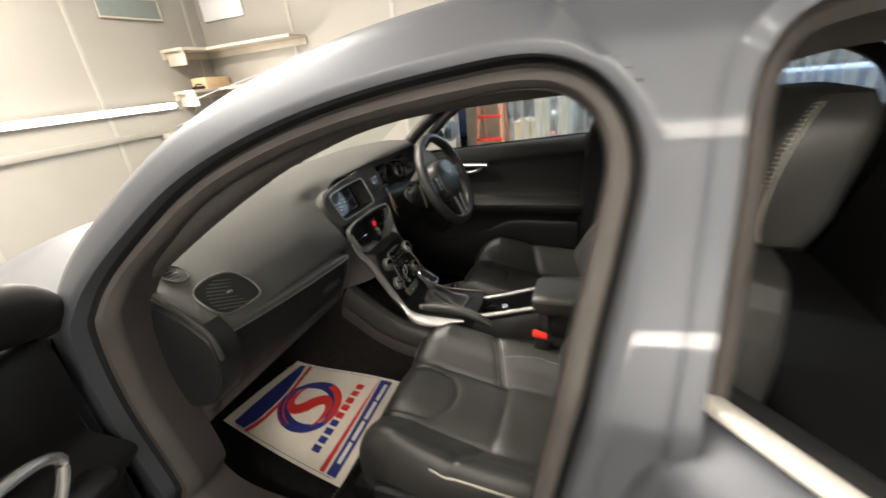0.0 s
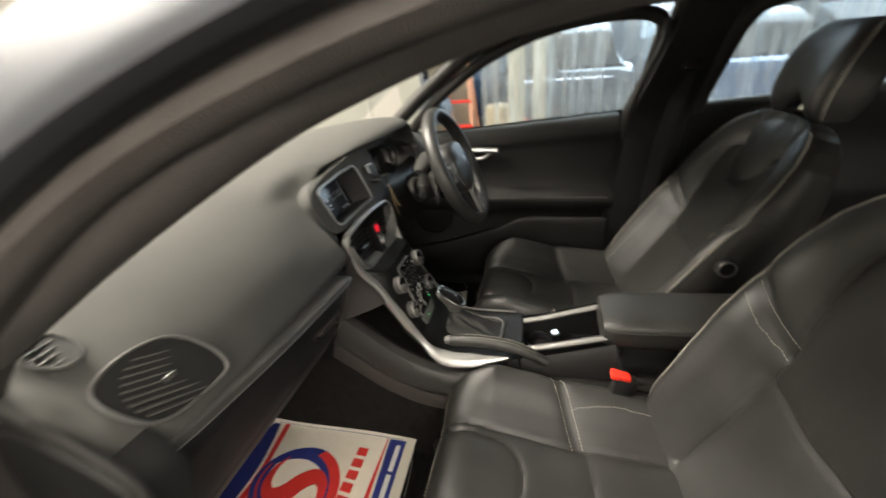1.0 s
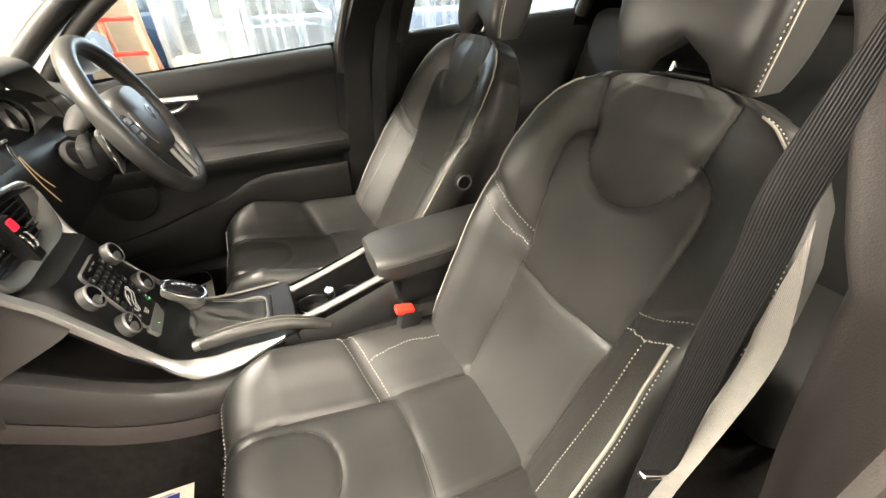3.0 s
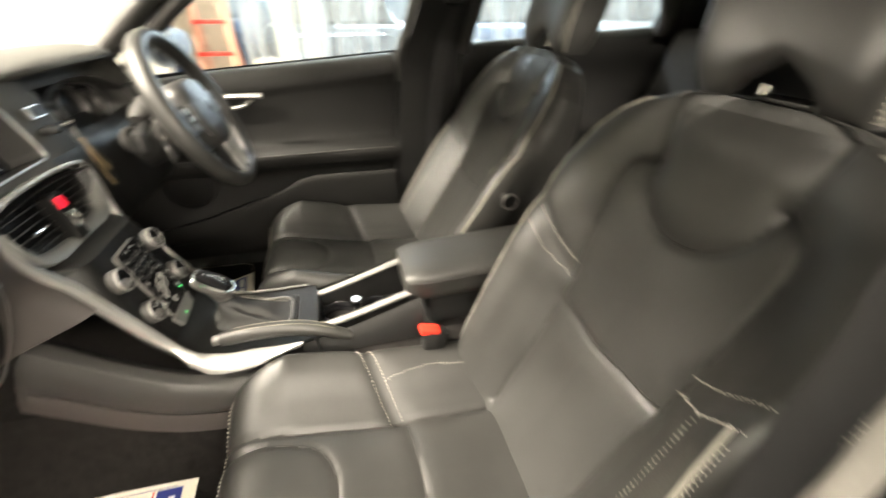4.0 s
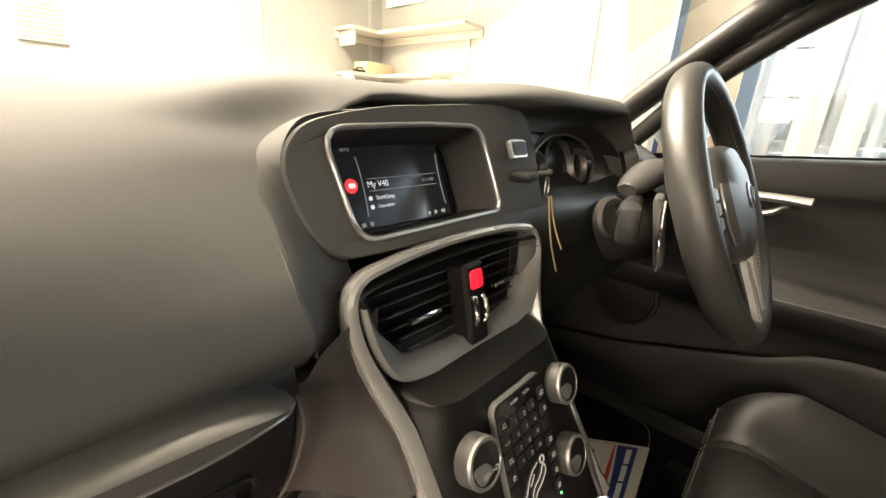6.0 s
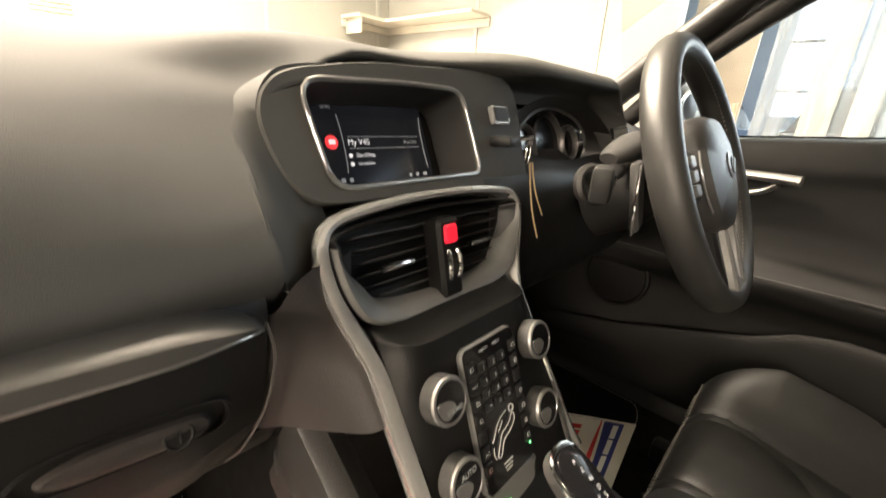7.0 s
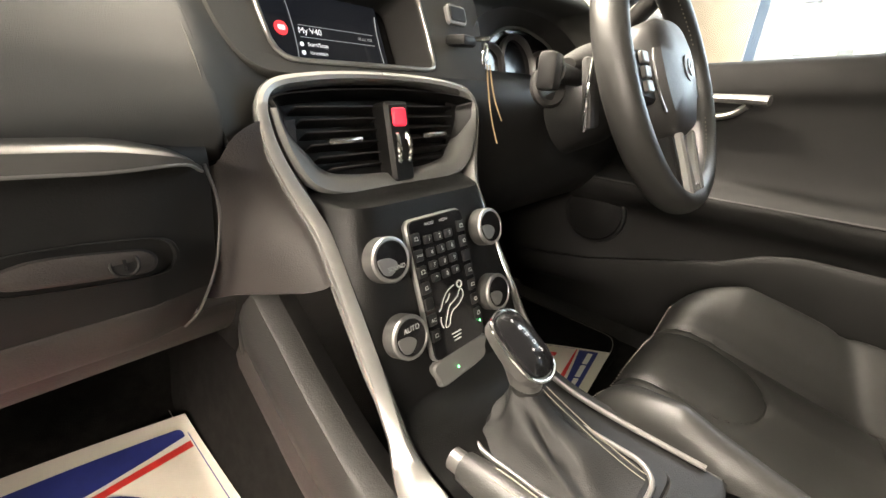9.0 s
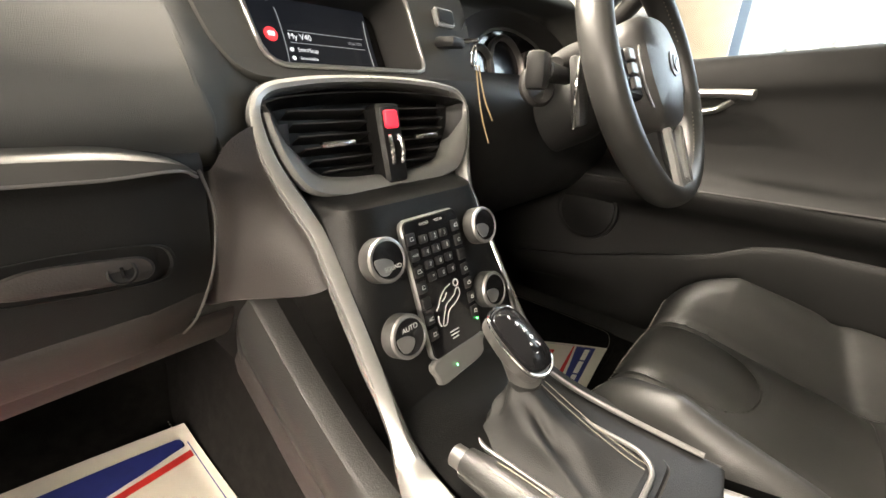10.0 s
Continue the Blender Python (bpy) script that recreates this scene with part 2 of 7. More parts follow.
class Build:
    """Collects faces for one mesh."""

    def __init__(self):
        self.v, self.f = [], []

    def add(self, v, f, m=None):
        o = len(self.v)
        if m is not None:
            v = [tuple(m @ Vector(p)) for p in v]
        self.v += [tuple(map(float, p)) for p in v]
        self.f += [tuple(i + o for i in q) for q in f]
        return self

    def grid(self, rows, wrap=False, caps=False, flip=False, m=None):
        """A sheet through rows of points; wrap closes each row; caps closes the ends."""
        rows = [list(map(tuple, r)) for r in rows]
        n, k = len(rows), len(rows[0])
        v = [p for r in rows for p in r]
        f = []
        for i in range(n - 1):
            for j in range(k if wrap else k - 1):
                a, b = i * k + j, i * k + (j + 1) % k
                q = (a, b, b + k, a + k)
                f.append(q[::-1] if flip else q)
        if caps:
            a, b = tuple(range(k))[::-1], tuple(range((n - 1) * k, n * k))
            f += [a[::-1], b[::-1]] if flip else [a, b]
        return self.add(v, f, m)

    def tube(self, pts, r, n=8, closed=False, flat=1.0, up=(0, 0, 1), caps=True):
        """A round bar along pts; r may be one radius or one a point; flat squeezes it along up."""
        P = np.array(pts, float)
        k = len(P)
        R = np.full(k, r, float) if np.isscalar(r) else np.array(r, float)
        rows = []
        for i in range(k):
            a, b = (P[(i - 1) % k], P[(i + 1) % k]) if closed else (P[max(i - 1, 0)], P[min(i + 1, k - 1)])
            t = b - a
            t /= np.linalg.norm(t) + 1e-12
            s = np.cross(t, up)
            if np.linalg.norm(s) < 1e-4:
                s = np.cross(t, (1, 0, 0.01))
            s /= np.linalg.norm(s)
            u = np.cross(s, t)
            rows.append([P[i] + R[i] * (math.cos(q) * s + flat * math.sin(q) * u) for q in np.linspace(0, 2 * math.pi, n, endpoint=False)])
        if closed:
            rows.append(rows[0])
        return self.grid(rows, wrap=True, caps=caps and not closed)

    def box(self, sx, sy, sz, m=None, bev=0.0, seg=2):
        """A box about the origin with rounded edges."""
        bm = bmesh.new()
        bmesh.ops.create_cube(bm, size=1)
        bmesh.ops.scale(bm, vec=(sx, sy, sz), verts=bm.verts)
        if bev:
            bmesh.ops.bevel(bm, geom=bm.edges[:], offset=min(bev, 0.49 * min(sx, sy, sz)), segments=seg, profile=0.5, affect="EDGES")
        bm.verts.index_update()
        self.add([v.co[:] for v in bm.verts], [[v.index for v in f.verts] for f in bm.faces], m)
        bm.free()
        return self

    def plate(self, outline, depth, m=None, bev=0.002, back=False):
        """A flat outline (x, y) raised by depth along z with a chamfered rim."""
        O = np.array(outline, float)
        c = O.mean(0)
        nrm = np.roll(O, -1, 0) - np.roll(O, 1, 0)
        nrm = np.stack([nrm[:, 1], -nrm[:, 0]], 1)
        nrm /= np.linalg.norm(nrm, axis=1)[:, None] + 1e-9
        area2 = np.sum(O[:, 0] * np.roll(O[:, 1], -1) - np.roll(O[:, 0], -1) * O[:, 1])
        if area2 < 0:
            O, nrm = O[::-1], -nrm[::-1]
        I = O - nrm * bev
        rows = [[(*p, 0) for p in O], [(*p, depth - bev) for p in O], [(*p, depth) for p in I]]
        self.grid(rows, wrap=True, caps=True, m=m)
        return self

    def lathe(self, prof, n=32, m=None, caps=True):
        """A turned shape about z from (radius, height) pairs."""
        rows = [[(r * math.cos(a), r * math.sin(a), h) for a in np.linspace(0, 2 * math.pi, n, endpoint=False)] for r, h in prof]
        return self.grid(rows, wrap=True, caps=caps, m=m)

    def mesh(self, name, material, smooth=True, angle=40):
        me = bpy.data.meshes.new(name)
        me.from_pydata(self.v, [], self.f)
        bm = bmesh.new()
        bm.from_mesh(me)
        bmesh.ops.recalc_face_normals(bm, faces=bm.faces[:])
        if smooth:
            for f in bm.faces:
                f.smooth = True
            for e in bm.edges:
                if len(e.link_faces) == 2 and e.calc_face_angle(0) > radians(angle):
                    e.smooth = False
        bm.to_mesh(me)
        bm.free()
        me.materials.append(material)
        return me


def thing(name, base, label, category, group="", kind=""):
    ob = new(name)
    ob.empty_display_size = 0.05
    ob.matrix_world = Matrix.Translation(base)
    return tagged(ob, label, category, group, kind)


def part(name, b, material, parent=None, label="", smooth=True, angle=40):
    ob = new(name, b.mesh(name, material, smooth, angle))
    if parent is not None:
        ob.parent = parent
        if parent.type == "EMPTY":
            ob.matrix_parent_inverse = Matrix.Translation(-parent.matrix_basis.translation)
    if label:
        tagged(ob, label)
    return ob


def single(name, b, material, label, category, group="", kind="", smooth=True, angle=40):
    return tagged(part(name, b, material, None, "", smooth, angle), label, category, group, kind)


def rrect(w, h, r, n=6):
    """Outline of a rectangle with round corners."""
    out = []
    for cx, cy, a0 in ((w / 2 - r, h / 2 - r, 0), (-w / 2 + r, h / 2 - r, 90), (-w / 2 + r, -h / 2 + r, 180), (w / 2 - r, -h / 2 + r, 270)):
        for i in range(n + 1):
            a = radians(a0 + 90 * i / n)
            out.append((cx + r * math.cos(a), cy + r * math.sin(a)))
    return out


def smooth_step(a, b, x):
    t = min(1.0, max(0.0, (x - a) / (b - a)))
    return t * t * (3 - 2 * t)

# ---------------------------------------------------------------- room


def slab(name, x0, x1, y0, y1, z0, z1, material, label, category):
    b = Build().box(x1 - x0, y1 - y0, z1 - z0, pose((x0 + x1) / 2, (y0 + y1) / 2, (z0 + z1) / 2))
    return single(name, b, material, label, category, kind="structure", smooth=False)


slab("floor", -9, 12, -9, 9, -0.2, 0.0, M_CONCRETE, "grey painted concrete workshop floor, slightly shiny", "floor")
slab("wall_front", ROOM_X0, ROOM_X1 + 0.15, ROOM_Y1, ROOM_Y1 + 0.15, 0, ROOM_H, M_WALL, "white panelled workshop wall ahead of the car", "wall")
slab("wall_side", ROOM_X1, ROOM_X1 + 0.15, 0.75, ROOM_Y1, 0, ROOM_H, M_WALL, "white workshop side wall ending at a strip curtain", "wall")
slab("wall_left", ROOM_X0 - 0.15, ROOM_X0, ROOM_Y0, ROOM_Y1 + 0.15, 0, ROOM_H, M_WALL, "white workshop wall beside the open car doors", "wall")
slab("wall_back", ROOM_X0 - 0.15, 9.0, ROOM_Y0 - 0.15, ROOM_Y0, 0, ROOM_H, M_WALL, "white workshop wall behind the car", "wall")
slab("ceiling", ROOM_X0 - 0.15, ROOM_X1 + 0.15, ROOM_Y0 - 0.15, ROOM_Y1 + 0.15, ROOM_H, ROOM_H + 0.12, M_CEIL, "white workshop ceiling", "ceiling")

# ---------------------------------------------------------------- seats


def seam_dist(X, Y, line):
    L = np.array(line, float)
    best = np.full(X.shape, 9.0)
    for a, b in zip(L[:-1], L[1:]):
        d = b - a
        t = np.clip(((X - a[0]) * d[0] + (Y - a[1]) * d[1]) / (d @ d + 1e-12), 0, 1)
        best = np.minimum(best, np.hypot(X - a[0] - t * d[0], Y - a[1] - t * d[1]))
    return best


def smooth_line(pts, n=40):
    return crom(pts, n)


def mirror(line):
    return [(-x, y) for x, y in line]


CUSH_U = [(0.085, -0.19), (0.088, -0.27), (0.078, -0.335), (0.045, -0.366), (0, -0.375), (-0.045, -0.366), (-0.078, -0.335), (-0.088, -0.27), (-0.085, -0.19)]
CUSH_SIDE = [(0.112, -0.185), (0.108, -0.30), (0.110, -0.42), (0.114, -0.505), (0.114, -0.60), (0.112, -0.74)]
CUSH_CROSS = [(-0.113, -0.505), (0, -0.510), (0.113, -0.505)]
CUSH_BOLT = [(0.113, -0.492), (0.176, -0.470), (0.262, -0.436)]
CUSH_BOLT2 = [(0.113, -0.480), (0.176, -0.458), (0.262, -0.424)]
CUSH_STITCH = [(0.178, -0.475), (0.190, -0.56), (0.185, -0.66)]
BACK_U = [(0.113, 1.01), (0.104, 0.945), (0.093, 0.898), (0.070, 0.862), (0.036, 0.842), (0, 0.837), (-0.036, 0.842), (-0.070, 0.862), (-0.093, 0.898), (-0.104, 0.945), (-0.113, 1.01)]
BACK_SIDE = [(0.116, 0.44), (0.119, 0.56), (0.125, 0.668), (0.137, 0.77), (0.143, 0.84), (0.142, 0.882), (0.129, 0.908), (0.097, 0.921)]
BACK_CROSS = [(-0.125, 0.668), (0, 0.662), (0.125, 0.668)]
BACK_BOLT = [(0.130, 0.708), (0.175, 0.738), (0.215, 0.772), (0.270, 0.800)]
BACK_BOLT2 = [(0.132, 0.722), (0.175, 0.752), (0.215, 0.786), (0.270, 0.814)]

BACK_YZ = [(-0.655, 0.40), (-0.690, 0.47), (-0.738, 0.565), (-0.787, 0.665), (-0.824, 0.75), (-0.857, 0.83), (-0.884, 0.90), (-0.908, 0.96), (-0.930, 0.998)]


def cushion_rows():
    """Rows of points of the seat cushion, seams pressed in."""
    prof = crom([(-0.76, 0.42), (-0.66, 0.425), (-0.55, 0.434), (-0.44, 0.447), (-0.35, 0.468), (-0.27, 0.487), (-0.225, 0.484), (-0.198, 0.462), (-0.188, 0.425), (-0.192, 0.375), (-0.20, 0.33)], 150)
    sec = crom([(1.0, -0.15), (1.02, -0.08), (1.015, -0.01), (0.97, 0.040), (0.88, 0.064), (0.76, 0.052), (0.60, 0.020), (0.44, 0.002), (0.22, 0.004), (0, 0.006)], 75)
    sec = np.concatenate([sec * (1, 1), (sec * (-1, 1))[::-1][1:]])
    Y, Z = prof[:, :1], prof[:, 1:]
    front = np.clip((Y + 0.30) / 0.11, 0, 1)
    hw = 0.258 - 0.045 * np.clip((Y + 0.42) / 0.23, 0, 1) ** 2.2
    X = hw * sec[None, :, 0]
    off = np.repeat(sec[None, :, 1], len(prof), 0)
    off = np.where(off > 0, off * (1.15 - 0.85 * front), off)
    drop = np.clip((0.485 - Z) / 0.15, 0, 1) * front
    off = np.where(off < 0, off * (1 - 0.9 * drop), off)
    Zs = Z + off
    Ys = np.repeat(Y, X.shape[1], 1)
    for line, dep in ((smooth_line(CUSH_U), 1), (smooth_line(CUSH_SIDE), 1.3), (mirror(smooth_line(CUSH_SIDE)), 1.3), (CUSH_CROSS, 0.8), (CUSH_BOLT, 0.8), (CUSH_BOLT2, 0.7), (mirror(CUSH_BOLT), 0.8), (mirror(CUSH_BOLT2), 0.7)):
        d = seam_dist(X, Ys, line)
        Zs = Zs - dep * (0.0045 * np.exp(-(d / 0.0045) ** 2) + 0.004 * np.exp(-(d / 0.020) ** 2))
    Zs = np.maximum(Zs, 0.315)
    return X, Ys, Zs


def back_rows():
    """Closed rings of the backrest from its foot to its top."""
    yz = crom(BACK_YZ, 150)
    n = len(yz)
    front = crom([(1.0, -0.055), (1.03, -0.005), (0.98, 0.045), (0.88, 0.062), (0.76, 0.050), (0.62, 0.022), (0.46, 0.0), (0.22, -0.002), (0, 0.0)], 70)
    front = np.concatenate([front, (front * (-1, 1))[::-1][1:]])
    rear = crom([(-1.0, -0.065), (-0.94, -0.105), (-0.7, -0.12), (0, -0.125), (0.7, -0.12), (0.94, -0.105), (1.0, -0.065)], 26)
    rows = []
    for i in range(n):
        y, z = yz[i]
        s = i / (n - 1)
        hw = float(np.interp(z, [0.40, 0.50, 0.62, 0.72, 0.80, 0.87, 0.93, 0.965, 0.985, 0.997], [0.232, 0.248, 0.262, 0.266, 0.266, 0.256, 0.234, 0.206, 0.176, 0.14]))
        bol = np.interp(z, [0.40, 0.52, 0.70, 0.80, 0.90, 1.0], [0.9, 1.15, 1.1, 0.85, 0.5, 0.15])
        X = hw * front[:, 0]
        off = np.where(front[:, 1] > 0, front[:, 1] * bol, front[:, 1])
        Z = np.full(X.shape, z)
        for line, dep in ((smooth_line(BACK_U), 1.2), (smooth_line(BACK_SIDE), 1.2), (mirror(smooth_line(BACK_SIDE)), 1.2), (BACK_CROSS, 0.8), (BACK_BOLT, 0.8), (BACK_BOLT2, 0.7), (mirror(BACK_BOLT), 0.8), (mirror(BACK_BOLT2), 0.7)):
            d = seam_dist(X, Z, line)
            off = off - dep * (0.0045 * np.exp(-(d / 0.0045) ** 2) + 0.004 * np.exp(-(d / 0.022) ** 2))
        f = np.stack([X, y + off * 0.92, Z + off * 0.30], 1)
        thick = np.interp(z, [0.4, 0.8, 1.0], [1.0, 0.95, 0.55])
        r = np.stack([hw * rear[1:-1, 0], y + rear[1:-1, 1] * thick, np.full(len(rear) - 2, z) + rear[1:-1, 1] * 0.25], 1)
        rows.append(np.concatenate([f, r]))
    top = rows[-1]
    c = top.mean(0)
    for k, lift in ((0.85, 0.010), (0.55, 0.017), (0.15, 0.019)):
        q = c + (top - c) * k
        q[:, 2] = top[:, 2] * k + c[2] * (1 - k) + lift
        rows.append(q)
    return rows


CX, CY, CZ = cushion_rows()
BACK = back_rows()


def on_cushion(line, lift=0.0015):
    out = []
    for x, y in line:
        k = np.argmin((CX - x) ** 2 + (CY - y) ** 2 + 0.02 * (0.5 - CZ) ** 2)
        out.append((x, y, CZ.flat[k] + lift))
    return out


BF = np.array([r[:139] for r in BACK[:150]])


def on_back(line, lift=0.0015):
    out = []
    for x, z in line:
        k = np.argmin((BF[:, :, 0] - x) ** 2 + (BF[:, :, 2] - z) ** 2)
        p = BF.reshape(-1, 3)[k]
        out.append((x, p[1] + lift, z))
    return out


def bf(i, c, lift=0.001):
    """A place on the backrest's front by row and (fractional) column."""
    j = int(c)
    return BF[i, j] * (1 - (c - j)) + BF[i, j + 1] * (c - j) + np.array([0, lift, 0.3 * lift])


def dashes(b, pts, step=0.0070, r=0.0009):
    """A row of stitches along pts."""
    P = np.array(pts)
    length = np.sum(np.linalg.norm(np.diff(P, axis=0), axis=1))
    q = even(P, max(4, int(length / step) * 2))
    for i in range(0, len(q) - 1, 2):
        b.tube([q[i], q[i] * 0.35 + q[i + 1] * 0.65], r, 5)


def front_seat(cx, dz, side, label, lean=0.0):
    """One front seat; side is +1 where the tunnel lies towards +x."""
    t = thing("front_seat", (cx, -0.45, 0.27), label, "car seat", "front seats")
    S = np.array([side, 1, 1])

    def put(pts):
        q = np.array(pts, float) * S + np.array([cx, 0, dz])
        q[..., 1] -= lean * np.clip(q[..., 2] - 0.47 - dz, 0, None) * (q[..., 1] < -0.64)
        return q

    b = Build().grid([put(np.stack([CX[i], CY[i], CZ[i]], 1)) for i in range(len(CX))], wrap=True, caps=True)
    part("seat_cushion", b, M_LEATHER, t, "black leather cushion with horseshoe seam")
    b = Build().grid([put(r) for r in BACK], wrap=True, caps=True)
    part("backrest", b, M_LEATHER, t, "black leather backrest with raised bolsters")
    # headrest: a wide pad with a notch at its foot
    rows = []
    for k in np.linspace(0, 1, 30):
        z = 1.004 + 0.215 * k
        e = abs(2 * k - 1) ** 4
        hw = (0.112 + 0.012 * math.sin(k * 2.4)) * (1 - 0.16 * e * (k > 0.5) - 0.05 * e)
        yc = -0.985 - 0.040 * k + 0.012 * math.sin(3 * k)
        th = 0.058 * (1 - 0.40 * e)
        ring = []
        for a in np.linspace(0, 2 * math.pi, 56, endpoint=False):
            c, s = math.cos(a), math.sin(a)
            x = hw * math.copysign(abs(c) ** 0.45, c)
            y = th * math.copysign(abs(s) ** 0.5, s)
            arch_ = 0.044 * math.exp(-(x / 0.042) ** 6) * max(0.0, 1 - k / 0.36)
            ring.append((x, yc + y + 0.022 * (x / 0.12) ** 2 * (s > 0), z + arch_ + 0.010 * (1 - abs(x) / 0.12) * (1 - k)))
        rows.append(put(ring))
    part("headrest", Build().grid(rows, wrap=True, caps=True), M_LEATHER, t, "black leather headrest")
    for c_ in (-1, 1):
        q = [np.array(rows[k][1 if c_ > 0 else 27]) for k in range(1, 29)]
        part("headrest_piping", Build().tube([p + np.array([c_ * side * 0.0006, 0.002, 0]) for p in q], 0.0016, 6), M_PIPING, t, "pale piping")
        b = Build()
        dashes(b, [np.array(rows[k][2 if c_ > 0 else 26]) + np.array([c_ * side * 0.0008, 0.0012, 0]) for k in range(1, 29)], 0.0065, 0.0008)
        part("headrest_stitching", b, M_STITCH, t, "pale stitching")
    for sx in (-0.042, 0.042):
        part("headrest_post", Build().tube(put([(sx, -0.975, 0.96), (sx, -0.982, 1.02), (sx, -0.992, 1.10)]), 0.007, 12), M_CHROME, t, "chrome post")
    part("headrest_collar", Build().box(0.075, 0.03, 0.012, Matrix.Translation(put([(0, -0.975, 1.010)])[0]), 0.004), M_HARD, t)
    # piping along the bolster edges
    for sx in (1, -1):
        col = 25 if sx > 0 else CX.shape[1] - 26
        keep = [i for i in range(len(CX)) if -0.715 < CY[i, 0] < -0.40 and CZ[i, 70] > 0.4][::2]
        part("cushion_piping", Build().tube(put([(CX[i, col], CY[i, col], CZ[i, col] + 0.001) for i in keep]), 0.0026, 6), M_PIPING, t, "pale piping")
        if sx > 0:
            line = [bf(i, 19) for i in range(22, 146, 3)]
        else:
            line = [bf(i, np.interp(i, [18, 75], [118, 108])) for i in range(18, 76, 3)]
            high = [bf(i, np.interp(i, [80, 146], [122, 116])) for i in range(80, 147, 3)]
            part("shoulder_piping", Build().tube(put(crom(high, 60)), 0.0016, 6), M_PIPING, t, "pale piping")
            for i0, i1, c0, c1 in ((80, 147, 125, 119), (18, 75, 120, 110), (18, 72, 103, 98)):
                b = Build()
                dashes(b, put(crom([bf(i, np.interp(i, [i0, i1], [c0, c1]), 0.002) for i in range(i0, i1, 3)], 60)), 0.0065, 0.0008)
                part("edge_stitching", b, M_STITCH, t, "pale stitching")
            rows = [[bf(i, 102.5 + (np.interp(i, [18, 75], [117, 107]) - 102.5) * k, 0.0014) for k in np.linspace(0, 1, 6)] for i in range(18, 68, 2)]
            part("ribbed_insert", Build().grid([put(q) for q in rows]), M_LEATHER2, t, "ribbed leather insert")
        part("backrest_piping", Build().tube(put(crom(line, 70)), 0.0022 if sx > 0 else 0.0028, 6), M_PIPING, t, "pale piping")
    b = Build()
    dashes(b, put(on_cushion(smooth_line(CUSH_STITCH))))
    for l in (CUSH_BOLT, CUSH_BOLT2):
        dashes(b, put(on_cushion([(x + 0.0, y + 0.006 * (1 if l is CUSH_BOLT2 else -1)) for x, y in even(l, 20)])))
    part("cushion_stitching", b, M_STITCH, t, "pale stitching")
    for l, o in ((BACK_BOLT, -0.006), (BACK_BOLT2, 0.006)):
        for sx in (1, -1):
            b = Build()
            dashes(b, put(on_back([(sx * x, z + o) for x, z in even(l, 20) if x < 0.235])))
            part("backrest_stitching", b, M_STITCH, t, "pale stitching")
    for l in (BACK_U, BACK_SIDE, mirror(BACK_SIDE), BACK_CROSS):
        q = np.array(on_back(even(smooth_line(l), 60), 0.0))
        q[2:-2, 1] = (q[:-4, 1] + q[1:-3, 1] + q[2:-2, 1] + q[3:-1, 1] + q[4:, 1]) / 5
        part("seam", Build().tube(put(q), 0.0014, 5), M_SEAL, t)
    for l in (CUSH_U, CUSH_SIDE, mirror(CUSH_SIDE), CUSH_CROSS):
        q = np.array(on_cushion(even(smooth_line(l), 60), 0.0))
        q[2:-2, 2] = (q[:-4, 2] + q[1:-3, 2] + q[2:-2, 2] + q[3:-1, 2] + q[4:, 2]) / 5
        part("seam", Build().tube(put(q), 0.0014, 5), M_SEAL, t)
    for row in (108, 119):
        b = Build()
        dashes(b, put([(CX[row, c], CY[row, c] + 0.0015, CZ[row, c] + 0.001) for c in range(20, CX.shape[1] - 20, 2)]), 0.0075, 0.0010)
        part("front_stitching", b, M_STITCH, t, "pale stitching")
    for c in (17, 21):
        b = Build()
        dashes(b, put(crom([(CX[k, c] + 0.0012, CY[k, c], CZ[k, c] + 0.0008) for k in range(30, 112, 3)], 60)), 0.0075, 0.0010)
        part("side_stitching", b, M_STITCH, t, "pale stitching")
    part("side_seam", Build().tube(put(crom([(CX[k, 19] + 0.0004, CY[k, 19], CZ[k, 19]) for k in range(20, 114, 3)], 60)), 0.0015, 6), M_SEAL, t)
    # base, side covers and knobs
    b = Build().box(0.44, 0.46, 0.10, pose(cx, -0.47, 0.325), 0.02)
    part("seat_base", b, M_HARD, t, "dark plastic seat base")
    for sx in (-1, 1):
        b = Build().box(0.03, 0.50, 0.12, pose(cx + sx * 0.262, -0.50, 0.36 + dz), 0.014)
        part("side_cover", b, M_HARD, t)
        part("seat_rail", Build().box(0.04, 0.62, 0.05, pose(cx + sx * 0.19, -0.45, 0.285), 0.008), M_HARD, t)
    p = put([(0.262, -0.800, 0.705)])[0]
    turn = Matrix.Translation(p) @ pose(0, 0, 0, 0, 90 * side, 0)
    part("recline_knob", Build().lathe([(0.0, -0.01), (0.023, -0.01), (0.024, 0.012), (0.020, 0.020), (0.0, 0.021)], 28, turn), M_HARD, t, "round black knob")
    part("recline_ring", Build().lathe([(0.0185, 0.019), (0.0215, 0.020), (0.0195, 0.0225), (0.016, 0.021)], 28, turn, caps=False), M_STEM, t)
    return t


front_seat(-0.365, 0.0, 1, "black leather front passenger seat with pale stitching")
front_seat(0.365, 0.0, -1, "black leather driver seat with pale stitching", 0.13)

# ---------------------------------------------------------------- dashboard

dash = thing("dashboard", (0, 0.3, 0.6), "black soft-touch car dashboard with pale reflections", "dashboard")


